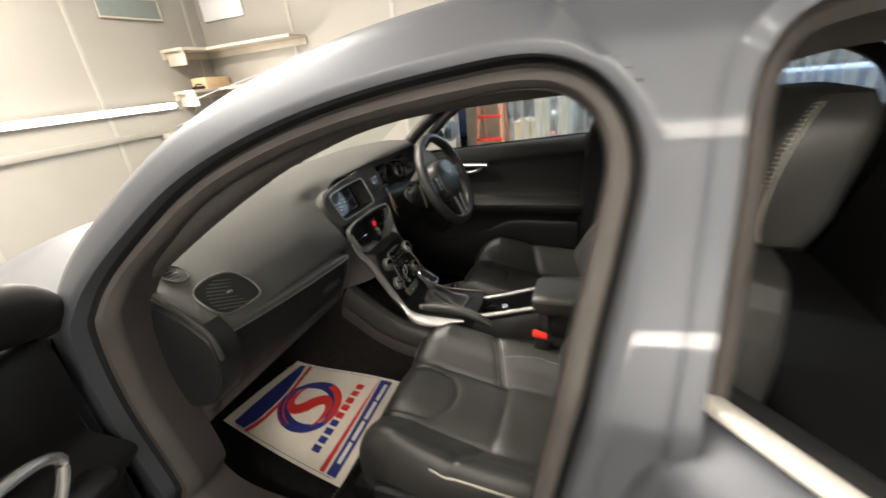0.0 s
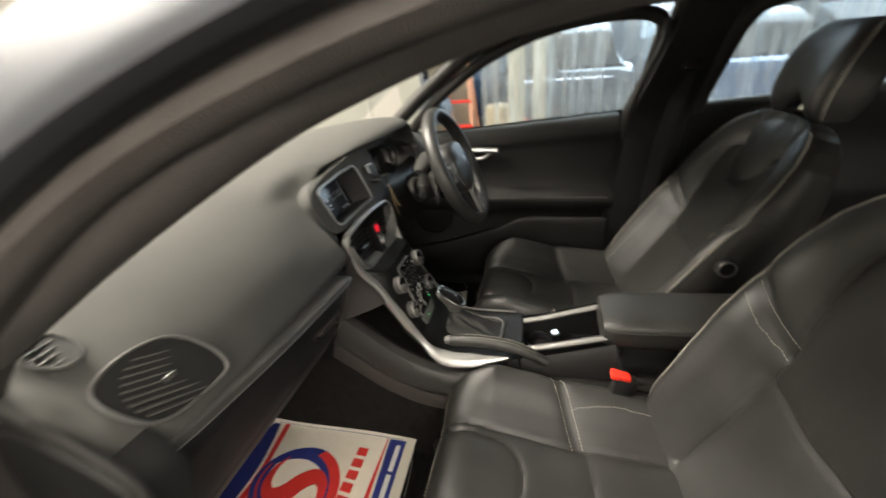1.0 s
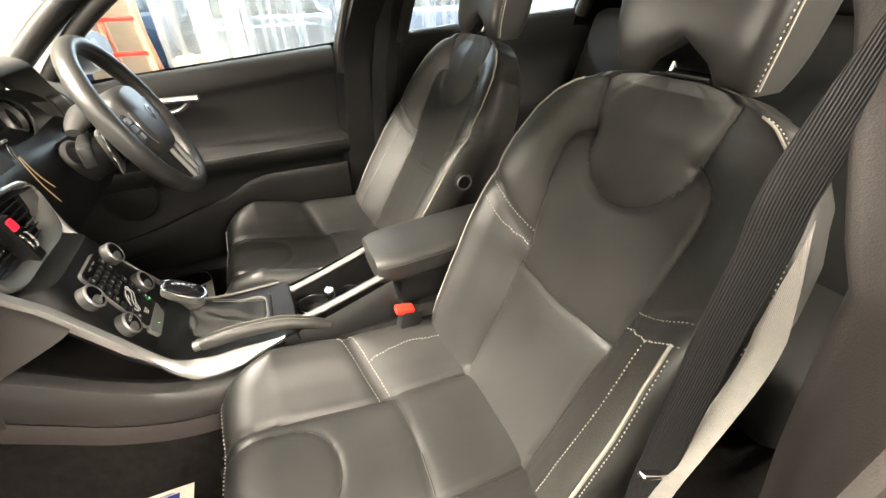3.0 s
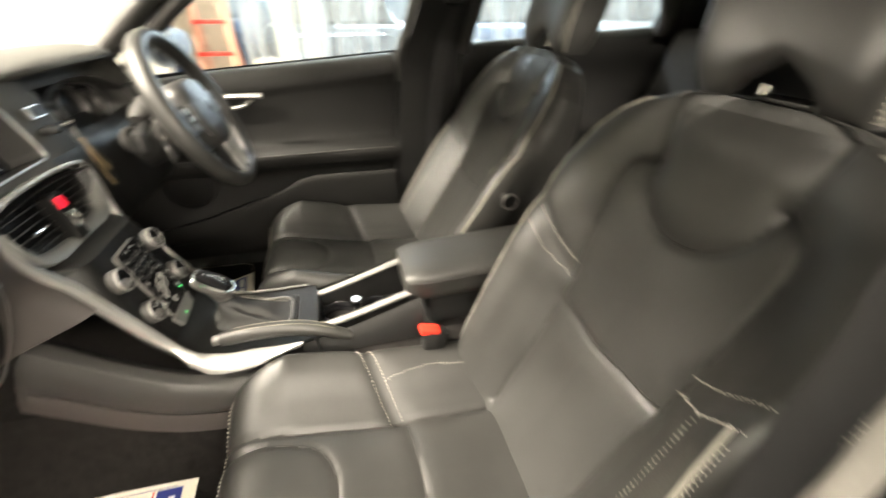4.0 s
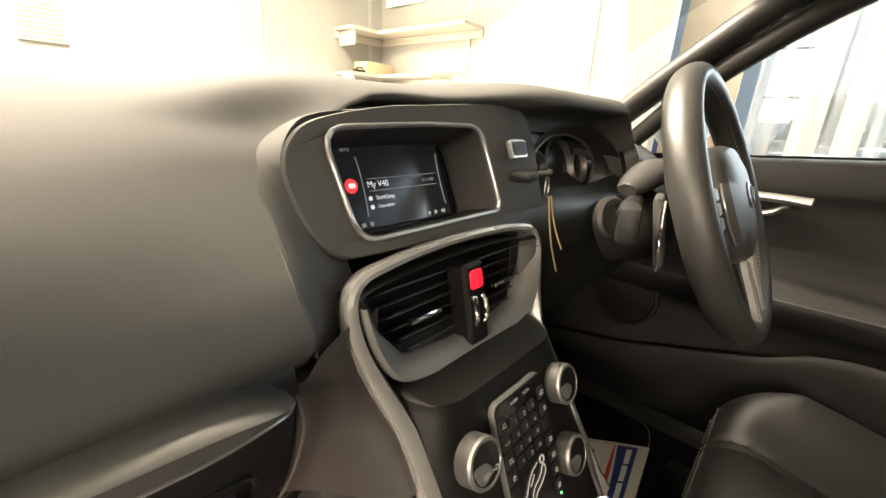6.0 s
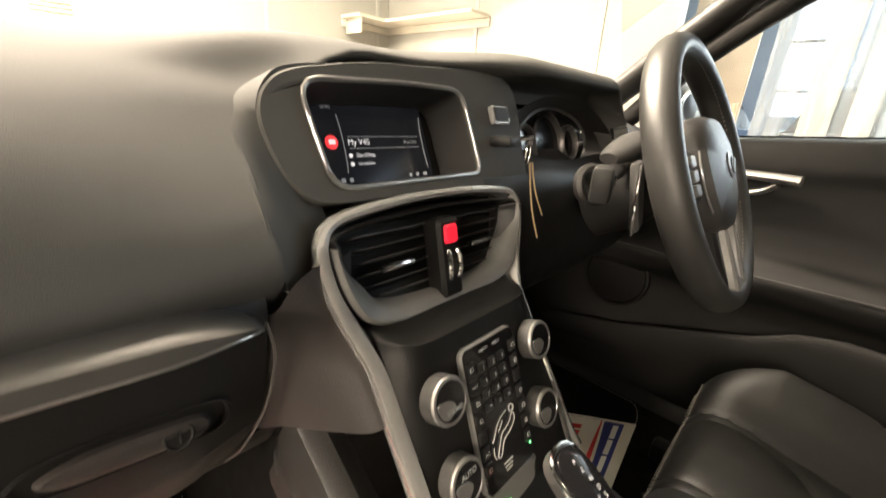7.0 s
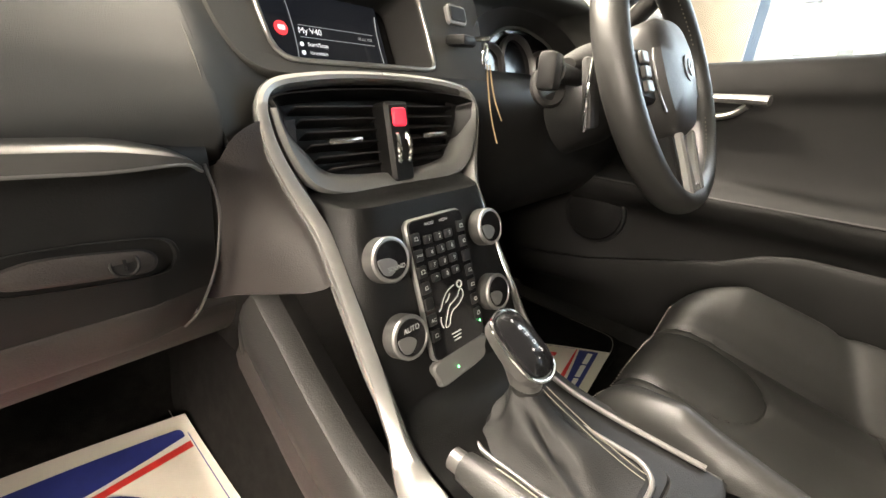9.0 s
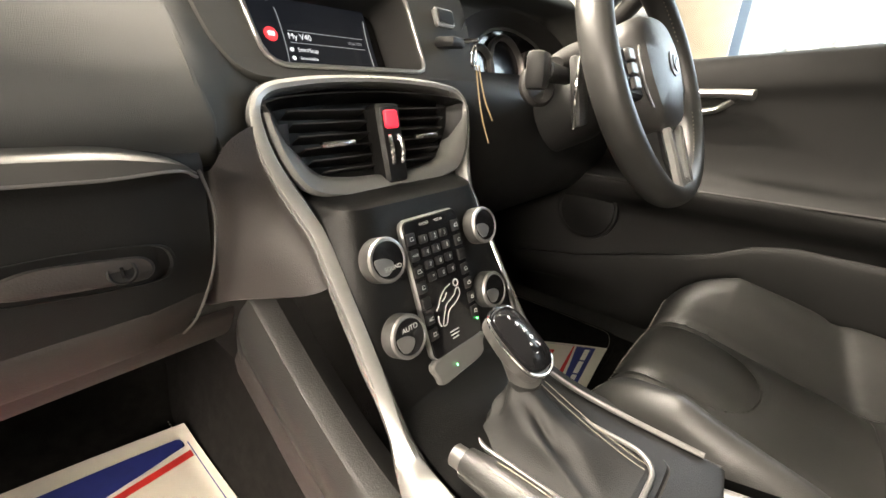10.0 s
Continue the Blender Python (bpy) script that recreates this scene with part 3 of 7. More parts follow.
PAS = np.array([(0.52, 0.985), (0.42, 1.008), (0.30, 1.012), (0.20, 1.000), (0.145, 0.986), (0.105, 0.970), (0.075, 0.954), (0.052, 0.938), (0.030, 0.918), (0.014, 0.895), (0.003, 0.868), (0.002, 0.840), (0.032, 0.803)])
CEN = np.array([(0.52, 0.985), (0.42, 1.012), (0.30, 1.020), (0.21, 1.020), (0.15, 1.016), (0.112, 1.008), (0.108, 0.998), (0.150, 0.985), (0.165, 0.960), (0.165, 0.920), (0.155, 0.880), (0.135, 0.840), (0.110, 0.795)])
DRV = np.array([(0.52, 0.985), (0.42, 1.010), (0.30, 1.026), (0.20, 1.036), (0.13, 1.037), (0.085, 1.030), (0.066, 1.018), (0.066, 1.008), (0.10, 1.003), (0.12, 1.000), (0.13, 0.990), (0.13, 0.980), (0.13, 0.970)])


RIDGE_AT = [0] * 5 + [-0.100, -0.102, -0.152, -0.164, -0.165, -0.167, -0.163, -0.149]
RIDGE_W = [0] * 5 + [0.070, 0.064, 0.024, 0.014, 0.014, 0.014, 0.014, 0.014]


def dash_profile(x):
    """(y, z) from the windscreen over the top to the lower edge at the station x."""
    a = np.array([smooth_step(-0.26, -0.05, x) if i < 5 else smooth_step(q - w, q + w, x) for i, (q, w) in enumerate(zip(RIDGE_AT, RIDGE_W))])[:, None]
    b = smooth_step(0.02, 0.26, x)
    c = smooth_step(0.505, 0.575, x)
    pas = PAS.copy()
    pas[:, 0] += 0.030 * smooth_step(-0.38, -0.18, x) * np.exp(-((PAS[:, 1] - 0.925) / 0.058) ** 2) * (x < 0.3)
    p = pas * (1 - a) + CEN * a
    p = p * (1 - b) + DRV * b
    p = p * (1 - c) + PAS * c
    edge = smooth_step(0.52, 0.74, abs(x))
    p[:, 0] -= (p[:, 0] > 0.2) * 0.16 * edge * (p[:, 0] - 0.2) / 0.32
    p[:, 1] -= 0.022 * edge * np.clip((p[:, 1] - 0.84) / 0.1, 0, 1)
    bow = 0.035 * (abs(x) / 0.7) ** 2
    p[:, 0] -= bow * np.clip(p[:, 0] / 0.4, 0, 1)
    return p


xs = np.unique(np.concatenate([np.linspace(-0.712, 0.735, 60), np.linspace(-0.24, -0.10, 56), np.linspace(0.49, 0.59, 20)]))
b = Build().grid([[(x, y, z) for y, z in crom(dash_profile(x), 80)] for x in xs])
part("dash_pad", b, M_DASH, dash, "soft grained black dash top", angle=80)

# passenger trim strip and glovebox
strip = crom([(-0.655, 0.000, 0.846), (-0.60, -0.004, 0.840), (-0.45, -0.012, 0.829), (-0.32, -0.014, 0.821), (-0.222, -0.014, 0.815), (-0.196, 0.006, 0.803)], 40)
part("trim_strip", Build().grid([[p + np.array(o) * (1, 1, 1 - 0.75 * smooth_step(-0.26, -0.196, p[0])) for o in ((0, 0.03, 0.010), (0, 0.006, 0.0090), (0, -0.001, 0.0078), (0, -0.004, 0.0050), (0, -0.002, -0.0075), (0, 0.03, -0.010))] for p in strip], caps=True), M_TRIM, dash, "satin aluminium trim strip")
part("trim_lip", Build().tube([p + np.array((0, -0.0022, -0.0078 * (1 - 0.75 * smooth_step(-0.26, -0.196, p[0])))) for p in strip], 0.0012, 6), M_RIM, dash, "bright lower edge of the trim strip")
glove = []
for x in np.linspace(-0.70, -0.186, 30):
    e = smooth_step(-0.24, -0.19, x) * 0.012
    glove.append([(x, y + e - 0.013, z) for y, z in crom([(0.03, 0.825), (0.020, 0.808), (0.026, 0.775), (0.040, 0.72), (0.053, 0.686)], 24)])
glove_low = []
for x in np.linspace(-0.70, -0.192, 30):
    e = smooth_step(-0.24, -0.19, x) * 0.012
    glove_low.append([(x - 0.016 * smooth_step(0.69, 0.64, z) * smooth_step(-0.30, -0.19, x), y + e - 0.013, z) for y, z in crom([(0.060, 0.689), (0.052, 0.686), (0.062, 0.665), (0.078, 0.643), (0.095, 0.632), (0.13, 0.628)], 24)])
# lighter brown than the lid above: brownish light from the left is painted in
part("glovebox_lower", Build().grid(glove_low), M_LOWER, dash, "lower glovebox lid, brownish light put into its colour")
part("glovebox_lid", Build().grid(glove), M_HARD, dash, "dark plastic glovebox lid")
lower = []
for x in np.linspace(-0.70, -0.16, 24):
    lower.append([(x, y, z) for y, z in crom([(0.085, 0.645), (0.088, 0.632), (0.115, 0.60), (0.16, 0.575), (0.24, 0.565), (0.42, 0.56)], 24)])
part("knee_panel", Build().grid(lower), M_LOWER, dash, "dark grey lower dash panel")
seam = crom([(-0.194, 0.004, 0.806), (-0.187, 0.010, 0.778), (-0.1855, 0.019, 0.750), (-0.190, 0.033, 0.709), (-0.202, 0.056, 0.662), (-0.212, 0.074, 0.640)], 24)
part("glovebox_edge", Build().tube(seam, 0.0012, 8), M_STEM, dash)


def glove_pt(x, z, lift=0.0):
    """A place on the glovebox lid."""
    y = np.interp(z, [0.635, 0.665, 0.72, 0.775, 0.808], [0.085, 0.062, 0.040, 0.026, 0.020]) - 0.013
    return (x, y - lift, z + 0.2 * lift)


hl = crom([(-0.332, 0.746), (-0.318, 0.757), (-0.285, 0.758), (-0.252, 0.755), (-0.228, 0.750), (-0.2205, 0.741), (-0.2205, 0.728), (-0.230, 0.7205), (-0.261, 0.722), (-0.291, 0.726), (-0.318, 0.731), (-0.330, 0.737)], 60, True)
hc = hl.mean(0)
part("handle_recess", Build().grid([[glove_pt(*(hc + (p - hc) * k), d) for p in hl] for k, d in ((1.06, -0.002), (1.04, 0.0025), (1.0, 0.003), (0.97, -0.004), (0.3, -0.006))], wrap=True, caps=True), M_HARD, dash, "dark handle recess")
hp = crom([(-0.322, 0.745), (-0.305, 0.752), (-0.285, 0.752), (-0.257, 0.748), (-0.238, 0.744), (-0.232, 0.734), (-0.238, 0.7245), (-0.260, 0.726), (-0.291, 0.730), (-0.315, 0.735)], 60, True)
hq = hp.mean(0)
part("glovebox_handle", Build().grid([[glove_pt(*(hq + (p - hq) * k), d) for p in hp] for k, d in ((1.0, -0.006), (1.0, 0.003), (0.93, 0.007), (0.6, 0.009), (0.1, 0.009))], wrap=True, caps=True), M_LOWER, dash, "brown-grey glovebox handle")
lk = Matrix.Translation(glove_pt(-0.2535, 0.7365, 0.0085)) @ pose(0, 0, 0, 78, 0, 0)
part("glovebox_lock", Build().lathe([(0.0095, 0), (0.0095, 0.002), (0.0082, 0.0026), (0.0072, 0.001), (0.0, 0.001)], 28, lk), M_HARD, dash, "round lock")
part("lock_slot", Build().box(0.002, 0.008, 0.002, lk @ Matrix.Translation((0, 0, 0.0022))), M_GLOSS, dash)

# fascia with the screen, in its own tilted plane
FAS = Matrix.Translation((0, 0.071, 0.928)) @ pose(0, 0, 0, 90 - 21, 0, 0)


def fas(x, y, d=0.0):
    return tuple(FAS @ Vector((x, y, d)))


def ring_plate(b, outer, inner, z0, z1, m):
    """A frame between two outlines of equal count."""
    o, i = np.array(outer), np.array(inner)
    rows = [[(*p, z0) for p in o], [(*p, z1 - 0.012) for p in o], [(*p, z1 - 0.002) for p in o], [(*(p * 0.985), z1) for p in o], [(*p, z1) for p in i], [(*p, z0 - 0.03) for p in i]]
    b.grid(rows, wrap=True, m=m)


outer = crom([(-0.158, 0.016), (-0.148, 0.037), (-0.122, 0.053), (-0.055, 0.066), (0.0, 0.071), (0.15, 0.079), (0.205, 0.060), (0.203, -0.02), (0.180, -0.068), (0.0, -0.063), (-0.100, -0.062), (-0.131, -0.055), (-0.147, -0.036), (-0.156, -0.010)], 72, True)


def round_poly(pts, radii, n=10):
    """A polygon with each corner rounded by its own radius."""
    P = np.array(pts, float)
    out = []
    for i in range(len(P)):
        p, a, b_ = P[i], P[i - 1], P[(i + 1) % len(P)]
        u, v = (a - p) / np.linalg.norm(a - p), (b_ - p) / np.linalg.norm(b_ - p)
        s0, s1 = p + u * radii[i], p + v * radii[i]
        out += [s0 * (1 - q) ** 2 + 2 * p * q * (1 - q) + s1 * q * q for q in np.linspace(0, 1, n)]
    return even(np.array(out + out[:1]), 73)[:-1]


hole = round_poly([(-0.121, 0.0450), (0.0, 0.0505), (0.089, 0.0505), (0.097, -0.0480), (0.0, -0.0490), (-0.108, -0.0500)], [0.024, 0.01, 0.020, 0.014, 0.01, 0.022])
outer = np.array([outer[k] for k in np.argsort(np.arctan2(outer[:, 1], outer[:, 0]))])
hole = np.array([hole[k] for k in np.argsort(np.arctan2(hole[:, 1], hole[:, 0]))])
b = Build()
ring_plate(b, outer, hole, -0.05, 0.004, FAS)
part("screen_fascia", b, M_DASH, dash, "black fascia round the display")
rim = [fas(x, y, 0.006) for x, y in hole]
part("screen_rim", Build().tube(rim, 0.0025, 8, closed=True), M_RIM, dash, "satin silver display frame")
b = Build()
b.grid([[fas(x, y, 0.0) for x, y in hole], [fas(x * 0.94 + 0.002, y * 0.93 + 0.001, -0.030) for x, y in hole], [fas(x * 0.90 + 0.002, y * 0.90 + 0.001, -0.052) for x, y in hole]], wrap=True)
part("screen_recess", b, M_GREY, dash, "dark recess round the display")
part("screen_back", Build().plate([(x * 0.95, y * 0.93 + 0.001) for x, y in hole], 0.002, FAS @ Matrix.Translation((0, 0, -0.056))), M_PANEL, dash)
DISP = FAS @ Matrix.Translation((0.0, 0.006, -0.0525))
part("display", Build().plate([(-0.092, 0.042), (0.070, 0.042), (0.074, -0.046), (-0.086, -0.046)], 0.002, DISP), mat("lit_display_glass", (0.012, 0.013, 0.016), 0.14, emit=(0.30, 0.34, 0.44), power=0.006, vary=0.05), dash, "dark lit display showing a menu")
# bevelled edge of the housing towards the passenger
inn = [np.array(fas(*p)) for p in crom([(-0.050, 0.067, -0.004), (-0.112, 0.060, -0.002), (-0.140, 0.048, 0.001), (-0.157, 0.022, 0.002), (-0.156, -0.010, 0.002), (-0.148, -0.040, 0.002), (-0.141, -0.070, 0.000), (-0.137, -0.095, -0.004), (-0.137, -0.125, -0.010)], 40)]
out_ = crom([(-0.055, 0.122, 0.992), (-0.112, 0.121, 0.980), (-0.146, 0.113, 0.966), (-0.168, 0.097, 0.951), (-0.178, 0.073, 0.931), (-0.181, 0.047, 0.905), (-0.183, 0.023, 0.881), (-0.182, 0.010, 0.853), (-0.168, 0.020, 0.815)], 40)
part("housing_edge", Build().grid([[q + np.array([-0.003, 0.014, -0.002]) for q in out_], [q + np.array([0.0, -0.0008, 0.0]) for q in out_], [p * 0.06 + q * 0.94 + np.array([0, -0.001, 0]) for p, q in zip(inn, out_)], [p * 0.5 + q * 0.5 for p, q in zip(inn, out_)], inn, [p + np.array([0.004, 0.001, 0]) for p in inn], [p + np.array([0.028, 0.010, -0.002]) for p in inn]]), M_DASH, dash, "soft black bevel beside the display", angle=50)

# centre air vents, hazard switch and the silver surround
VENT = Matrix.Translation((0, 0.016, 0.810)) @ pose(0, 0, 0, 90 - 12, 0, 0)

left_band = [(0.0, 0.027, 0.8735), (-0.045, 0.027, 0.8725), (-0.09, 0.026, 0.869), (-0.125, 0.025, 0.862), (-0.139, 0.020, 0.845), (-0.137, 0.014, 0.815), (-0.128, 0.006, 0.785), (-0.117, -0.008, 0.755), (-0.113, -0.022, 0.735), (-0.112, -0.050, 0.690), (-0.112, -0.085, 0.635), (-0.114, -0.118, 0.585), (-0.122, -0.150, 0.555), (-0.130, -0.190, 0.546), (-0.126, -0.25, 0.545), (-0.112, -0.33, 0.548)]
band = crom(left_band, 110)
wid = np.interp(np.linspace(0, 1, 110), [0, 0.25, 0.45, 0.75, 0.84, 0.93, 1], [0.0044, 0.0056, 0.0085, 0.0088, 0.019, 0.017, 0.003])


def band_rows(line, sx):
    rows = []
    for i, p in enumerate(line):
        t = line[min(i + 1, len(line) - 1)] - line[max(i - 1, 0)]
        t /= np.linalg.norm(t)
        k = smooth_step(0.64, 0.57, p[2])
        out = np.array([-0.25, -0.92, 0.35]) * (1 - k) + np.array([-0.55, -0.2, 0.80]) * k
        out -= t * (out @ t)
        out /= np.linalg.norm(out)
        s = np.cross(t, out)
        w = wid[i] if sx > 0 else min(wid[i], 0.0065)
        ring = [p + s * w * a + out * c for a, c in ((-1, -0.012), (-1, 0.0), (-0.7, 0.0045), (0, 0.006), (0.7, 0.0045), (1, 0.0), (1, -0.012))]
        rows.append([q * np.array([sx, 1, 1]) for q in ring])
    return rows


part("silver_surround", Build().grid(band_rows(band, 1), wrap=True, caps=True), M_SILVER, dash, "satin silver band round the centre stack")
part("silver_surround", Build().grid(band_rows(band, -1)[:82], wrap=True, caps=True), M_SILVER, dash, "satin silver band round the centre stack")


rows = []
for k in np.linspace(0, 1, 18):
    row = []
    for x, f, lift in ((-0.192, 0.0, 0.030), (-0.182, 0.0, 0.004), (-0.168, 0.10, -0.002), (-0.148, 0.45, -0.002), (-0.130, 0.85, 0.004), (-0.117, 1.0, 0.007), (-0.106, 1.0, 0.014)):
        zt = np.interp(x, [-0.183, -0.160], [0.800, 0.834])
        z = zt - k * (zt - np.interp(x, [-0.205, -0.115], [0.652, 0.698]))
        yg = np.interp(z, [0.65, 0.72, 0.80], [0.068, 0.042, 0.022])
        yb = np.interp(z, [0.635, 0.69, 0.735, 0.755, 0.785, 0.81], [-0.085, -0.05, -0.022, -0.008, 0.006, 0.014])
        row.append((x, yg * (1 - f) + yb * f + lift - 0.006 * (1 - k) ** 1.5 * (1 - f), z))
    rows.append(crom(row, 24))
part("console_edge", Build().tube(crom([(0.106, -0.092, 0.632), (0.100, -0.118, 0.590), (0.091, -0.150, 0.562), (0.086, -0.20, 0.551), (0.084, -0.26, 0.549), (0.084, -0.335, 0.549)], 40), 0.0030, 8), M_STEM, dash, "thin bright console edge")
rows.append([(p[0], p[1] + 0.012, p[2] - 0.006) for p in rows[-1]])
rows.append([(p[0], p[1] + 0.10, p[2] - 0.002) for p in rows[-1]])
part("stack_flank", Build().grid(rows), M_LOWER, dash, "brown-grey panel beside the centre stack")

# vent box: rounded frame, slats, centre bar
vout = crom([(-0.118, 0.045), (0.0, 0.052), (0.118, 0.045), (0.127, 0.03), (0.118, -0.01), (0.100, -0.036), (0.06, -0.046), (0.0, -0.049), (-0.06, -0.046), (-0.100, -0.036), (-0.118, -0.01), (-0.127, 0.03)], 80, True)
vout = vout * (1.035, 1.02)
vin = vout * (0.86, 0.74) + (0, 0.006)
b = Build()
b.grid([[tuple(VENT @ Vector((x, y, d))) for x, y in o] for o, d in ((vout, -0.02), (vout, 0.006), (vout * 0.97, 0.009), (vin * 1.04, -0.004), (vin, -0.02), (vin, -0.05))], wrap=True, caps=True)
part("vent_housing", b, M_PANEL, dash, "black centre vent housing")
arc = [i for i in range(80) if vout[i][1] < 0.034]
k0 = next(j for j in range(len(arc)) if arc[j] - arc[j - 1] != 1) if arc[0] == 0 else 0
arc = arc[k0:] + arc[:k0]
rows = [[], [], [], [], [], []]
for i in arc:
    p, q = vout[i], vin[i]
    w = 0.30 + 0.70 * smooth_step(0.030, -0.022, p[1])
    for row, (k, d) in zip(rows, ((-0.10, 0.002), (-0.10, 0.010), (0.05 * w, 0.0135), (0.55 * w, 0.0110), (0.92 * w, 0.003), (1.0 * w, -0.014))):
        row.append(tuple(VENT @ Vector((*(p + (q - p) * k), d))))
b = Build().grid(rows)
part("vent_lip", b, M_LIP, dash, "pale grey lip below the vents")
for sx in (-1, 1):
    for k in range(6):
        y = -0.026 + k * 0.0115
        edge = np.interp(y, [-0.03, -0.01, 0.03], [0.076, 0.094, 0.106])
        hw, mid = (edge - 0.017) / 2, (edge + 0.017) / 2
        b = Build().box(2 * hw, 0.0018, 0.020, VENT @ pose(sx * mid, y + 0.002, -0.012, -18), 0.0006, 1)
        part("vent_slat", b, M_GREY, dash)
    b = Build().box(0.040, 0.0065, 0.008, VENT @ pose(sx * 0.062, 0.004, 0.002), 0.003)
    part("vent_slider", b, M_CHROME, dash, "chrome vent tab")
bar = round_poly([(-0.0165, 0.040), (0.0165, 0.040), (0.0155, -0.044), (-0.0155, -0.044)], [0.006, 0.006, 0.006, 0.006])
part("vent_divider", Build().plate(bar, 0.022, VENT @ Matrix.Translation((0, 0, -0.008)), 0.004), M_PANEL, dash, "black divider between the vents")
part("hazard_switch", Build().plate(rrect(0.019, 0.019, 0.004), 0.004, VENT @ Matrix.Translation((0, 0.0235, 0.0125)), 0.0015), mat("red_switch", (0.8, 0.02, 0.04), 0.3, emit=(1.0, 0.02, 0.05), power=0.22, vary=0.05), dash, "red hazard switch")
for sx in (-1, 1):
    a = [tuple(VENT @ Vector((sx * 0.0058 + 0.002 * sx * math.sin(q), -0.008 + 0.014 * math.cos(q), 0.014 + 0.004 * math.sin(q)))) for q in np.linspace(0.15, math.pi - 0.15, 14)]
    part("vent_wheel", Build().tube(a, 0.0028, 8), M_CHROME, dash, "chrome thumb wheel")

# ---------------------------------------------------------------- centre console
console = thing("centre_console", (0, -0.2, 0.3), "black floating centre console with silver edges", "centre console")
STK = Matrix.Translation((0, -0.066, 0.700)) @ pose(0, 0, 0, 90 - 20, 0, 0)


def stk(x, y, d=0.0):
    return tuple(STK @ Vector((x, y, d)))


side_line = crom([(0.030, 0.79), (0.012, 0.765), (-0.022, 0.735), (-0.052, 0.69), (-0.083, 0.64), (-0.108, 0.595), (-0.130, 0.568), (-0.165, 0.552), (-0.22, 0.545), (-0.335, 0.545), (-0.349, 0.538), (-0.353, 0.515)], 120)
rows = []
for y, z in side_line:
    hw = np.interp(z, [0.545, 0.56, 0.60, 0.70, 0.755, 0.79], [0.105, 0.103, 0.104, 0.106, 0.109, 0.118])
    c = 0.006 * smooth_step(0.80, 0.74, z)
    face = -0.066 + (z - 0.700) * 0.364 + 0.001
    k = smooth_step(0.566, 0.580, z) * smooth_step(0.772, 0.762, z)
    hr = min(hw, np.interp(z, [0.515, 0.555, 0.575, 0.62], [0.083, 0.086, 0.095, 0.106]))
    rows.append([((hw if u < 0 else hr) * u, (y - 0.004) + (face - y + 0.004) * k * (1 - abs(u) ** 9) - c * (1 - k) * (1 - u * u), z) for u in np.linspace(-1, 1, 41)])
part("stack_panel", Build().grid(rows), M_PANEL, console, "satin black centre stack panel")
rows = []
for y, z in side_line:
    hw = np.interp(z, [0.545, 0.56, 0.60, 0.70, 0.755, 0.79], [0.103, 0.101, 0.102, 0.104, 0.107, 0.116])
    k = smooth_step(0.60, 0.55, z)
    oy, oz = 0.035 * (1 - k), -0.03 * k
    rows.append([(hw * u, y + oy, z + oz - 0.004) for u in np.linspace(-1, 1, 5)])
part("rear_panel", Build().grid(rows), M_HARD, console)
# keypad
part("keypad_frame", Build().plate(rrect(0.0835, 0.148, 0.010), 0.006, STK @ Matrix.Translation((-0.0065, -0.026, 0.0)), 0.002), M_RIM, console, "silver keypad frame")
part("keypad_panel", Build().plate(rrect(0.0800, 0.1445, 0.008), 0.0075, STK @ Matrix.Translation((-0.0065, -0.026, 0.0)), 0.001), M_GLOSS, console, "gloss black keypad")
key_mesh = Build().plate(rrect(0.0115, 0.0085, 0.002, 3), 0.004, None, 0.0012).mesh("key", M_HARD)
for r in range(4):
    for c in range(3):
        k = new("key", key_mesh)
        k.parent = console
        k.matrix_parent_inverse = Matrix.Translation(-console.location)
        k.matrix_basis = STK @ Matrix.Translation((-0.0245 + c * 0.0150, 0.0245 - r * 0.0132, 0.0065))
side_key = Build().plate(rrect(0.012, 0.012, 0.0015, 3), 0.003, None, 0.001).mesh("side_key", M_HARD)
for sx in (-0.0405, 0.0265):
    for r in range(7):
        k = new("side_key", side_key)
        k.parent = console
        k.matrix_parent_inverse = Matrix.Translation(-console.location)
        k.matrix_basis = STK @ Matrix.Translation((sx, 0.028 - r * 0.0165, 0.0065))
KNOBS = ((-0.079, 0.018), (-0.077, -0.057), (0.069, 0.018), (0.061, -0.058))
tail = [(-0.046, -0.099), (0.031, -0.099), (0.031, -0.112), (0.024, -0.124), (-0.018, -0.127), (-0.042, -0.127), (-0.047, -0.118)]
part("start_stop_panel", Build().plate(crom(tail, 40, True), 0.007, STK, 0.002), M_LIP, console, "pale grey panel below the keypad")
for n, (kx, ky) in enumerate(KNOBS):
    m = STK @ Matrix.Translation((kx, ky, 0.0))
    kb = part("rotary_knob", Build().lathe([(0, 0), (0.0215, 0), (0.0215, 0.010), (0.0205, 0.015), (0.0185, 0.016), (0, 0.0155)], 36, m), M_KNOB, console, "dark grey rotary knob")
    part("knob_face", Build().lathe([(0, 0), (0.0170, 0), (0.0170, 0.0006), (0, 0.0008)], 32, m @ Matrix.Translation((0, 0, 0.0158))), M_GLOSS, kb)
    part("knob_ring", Build().lathe([(0.0208, 0.0130), (0.0214, 0.0142), (0.0203, 0.0165), (0.0182, 0.0168), (0.0176, 0.0155)], 36, m, caps=False), M_RIM, kb)

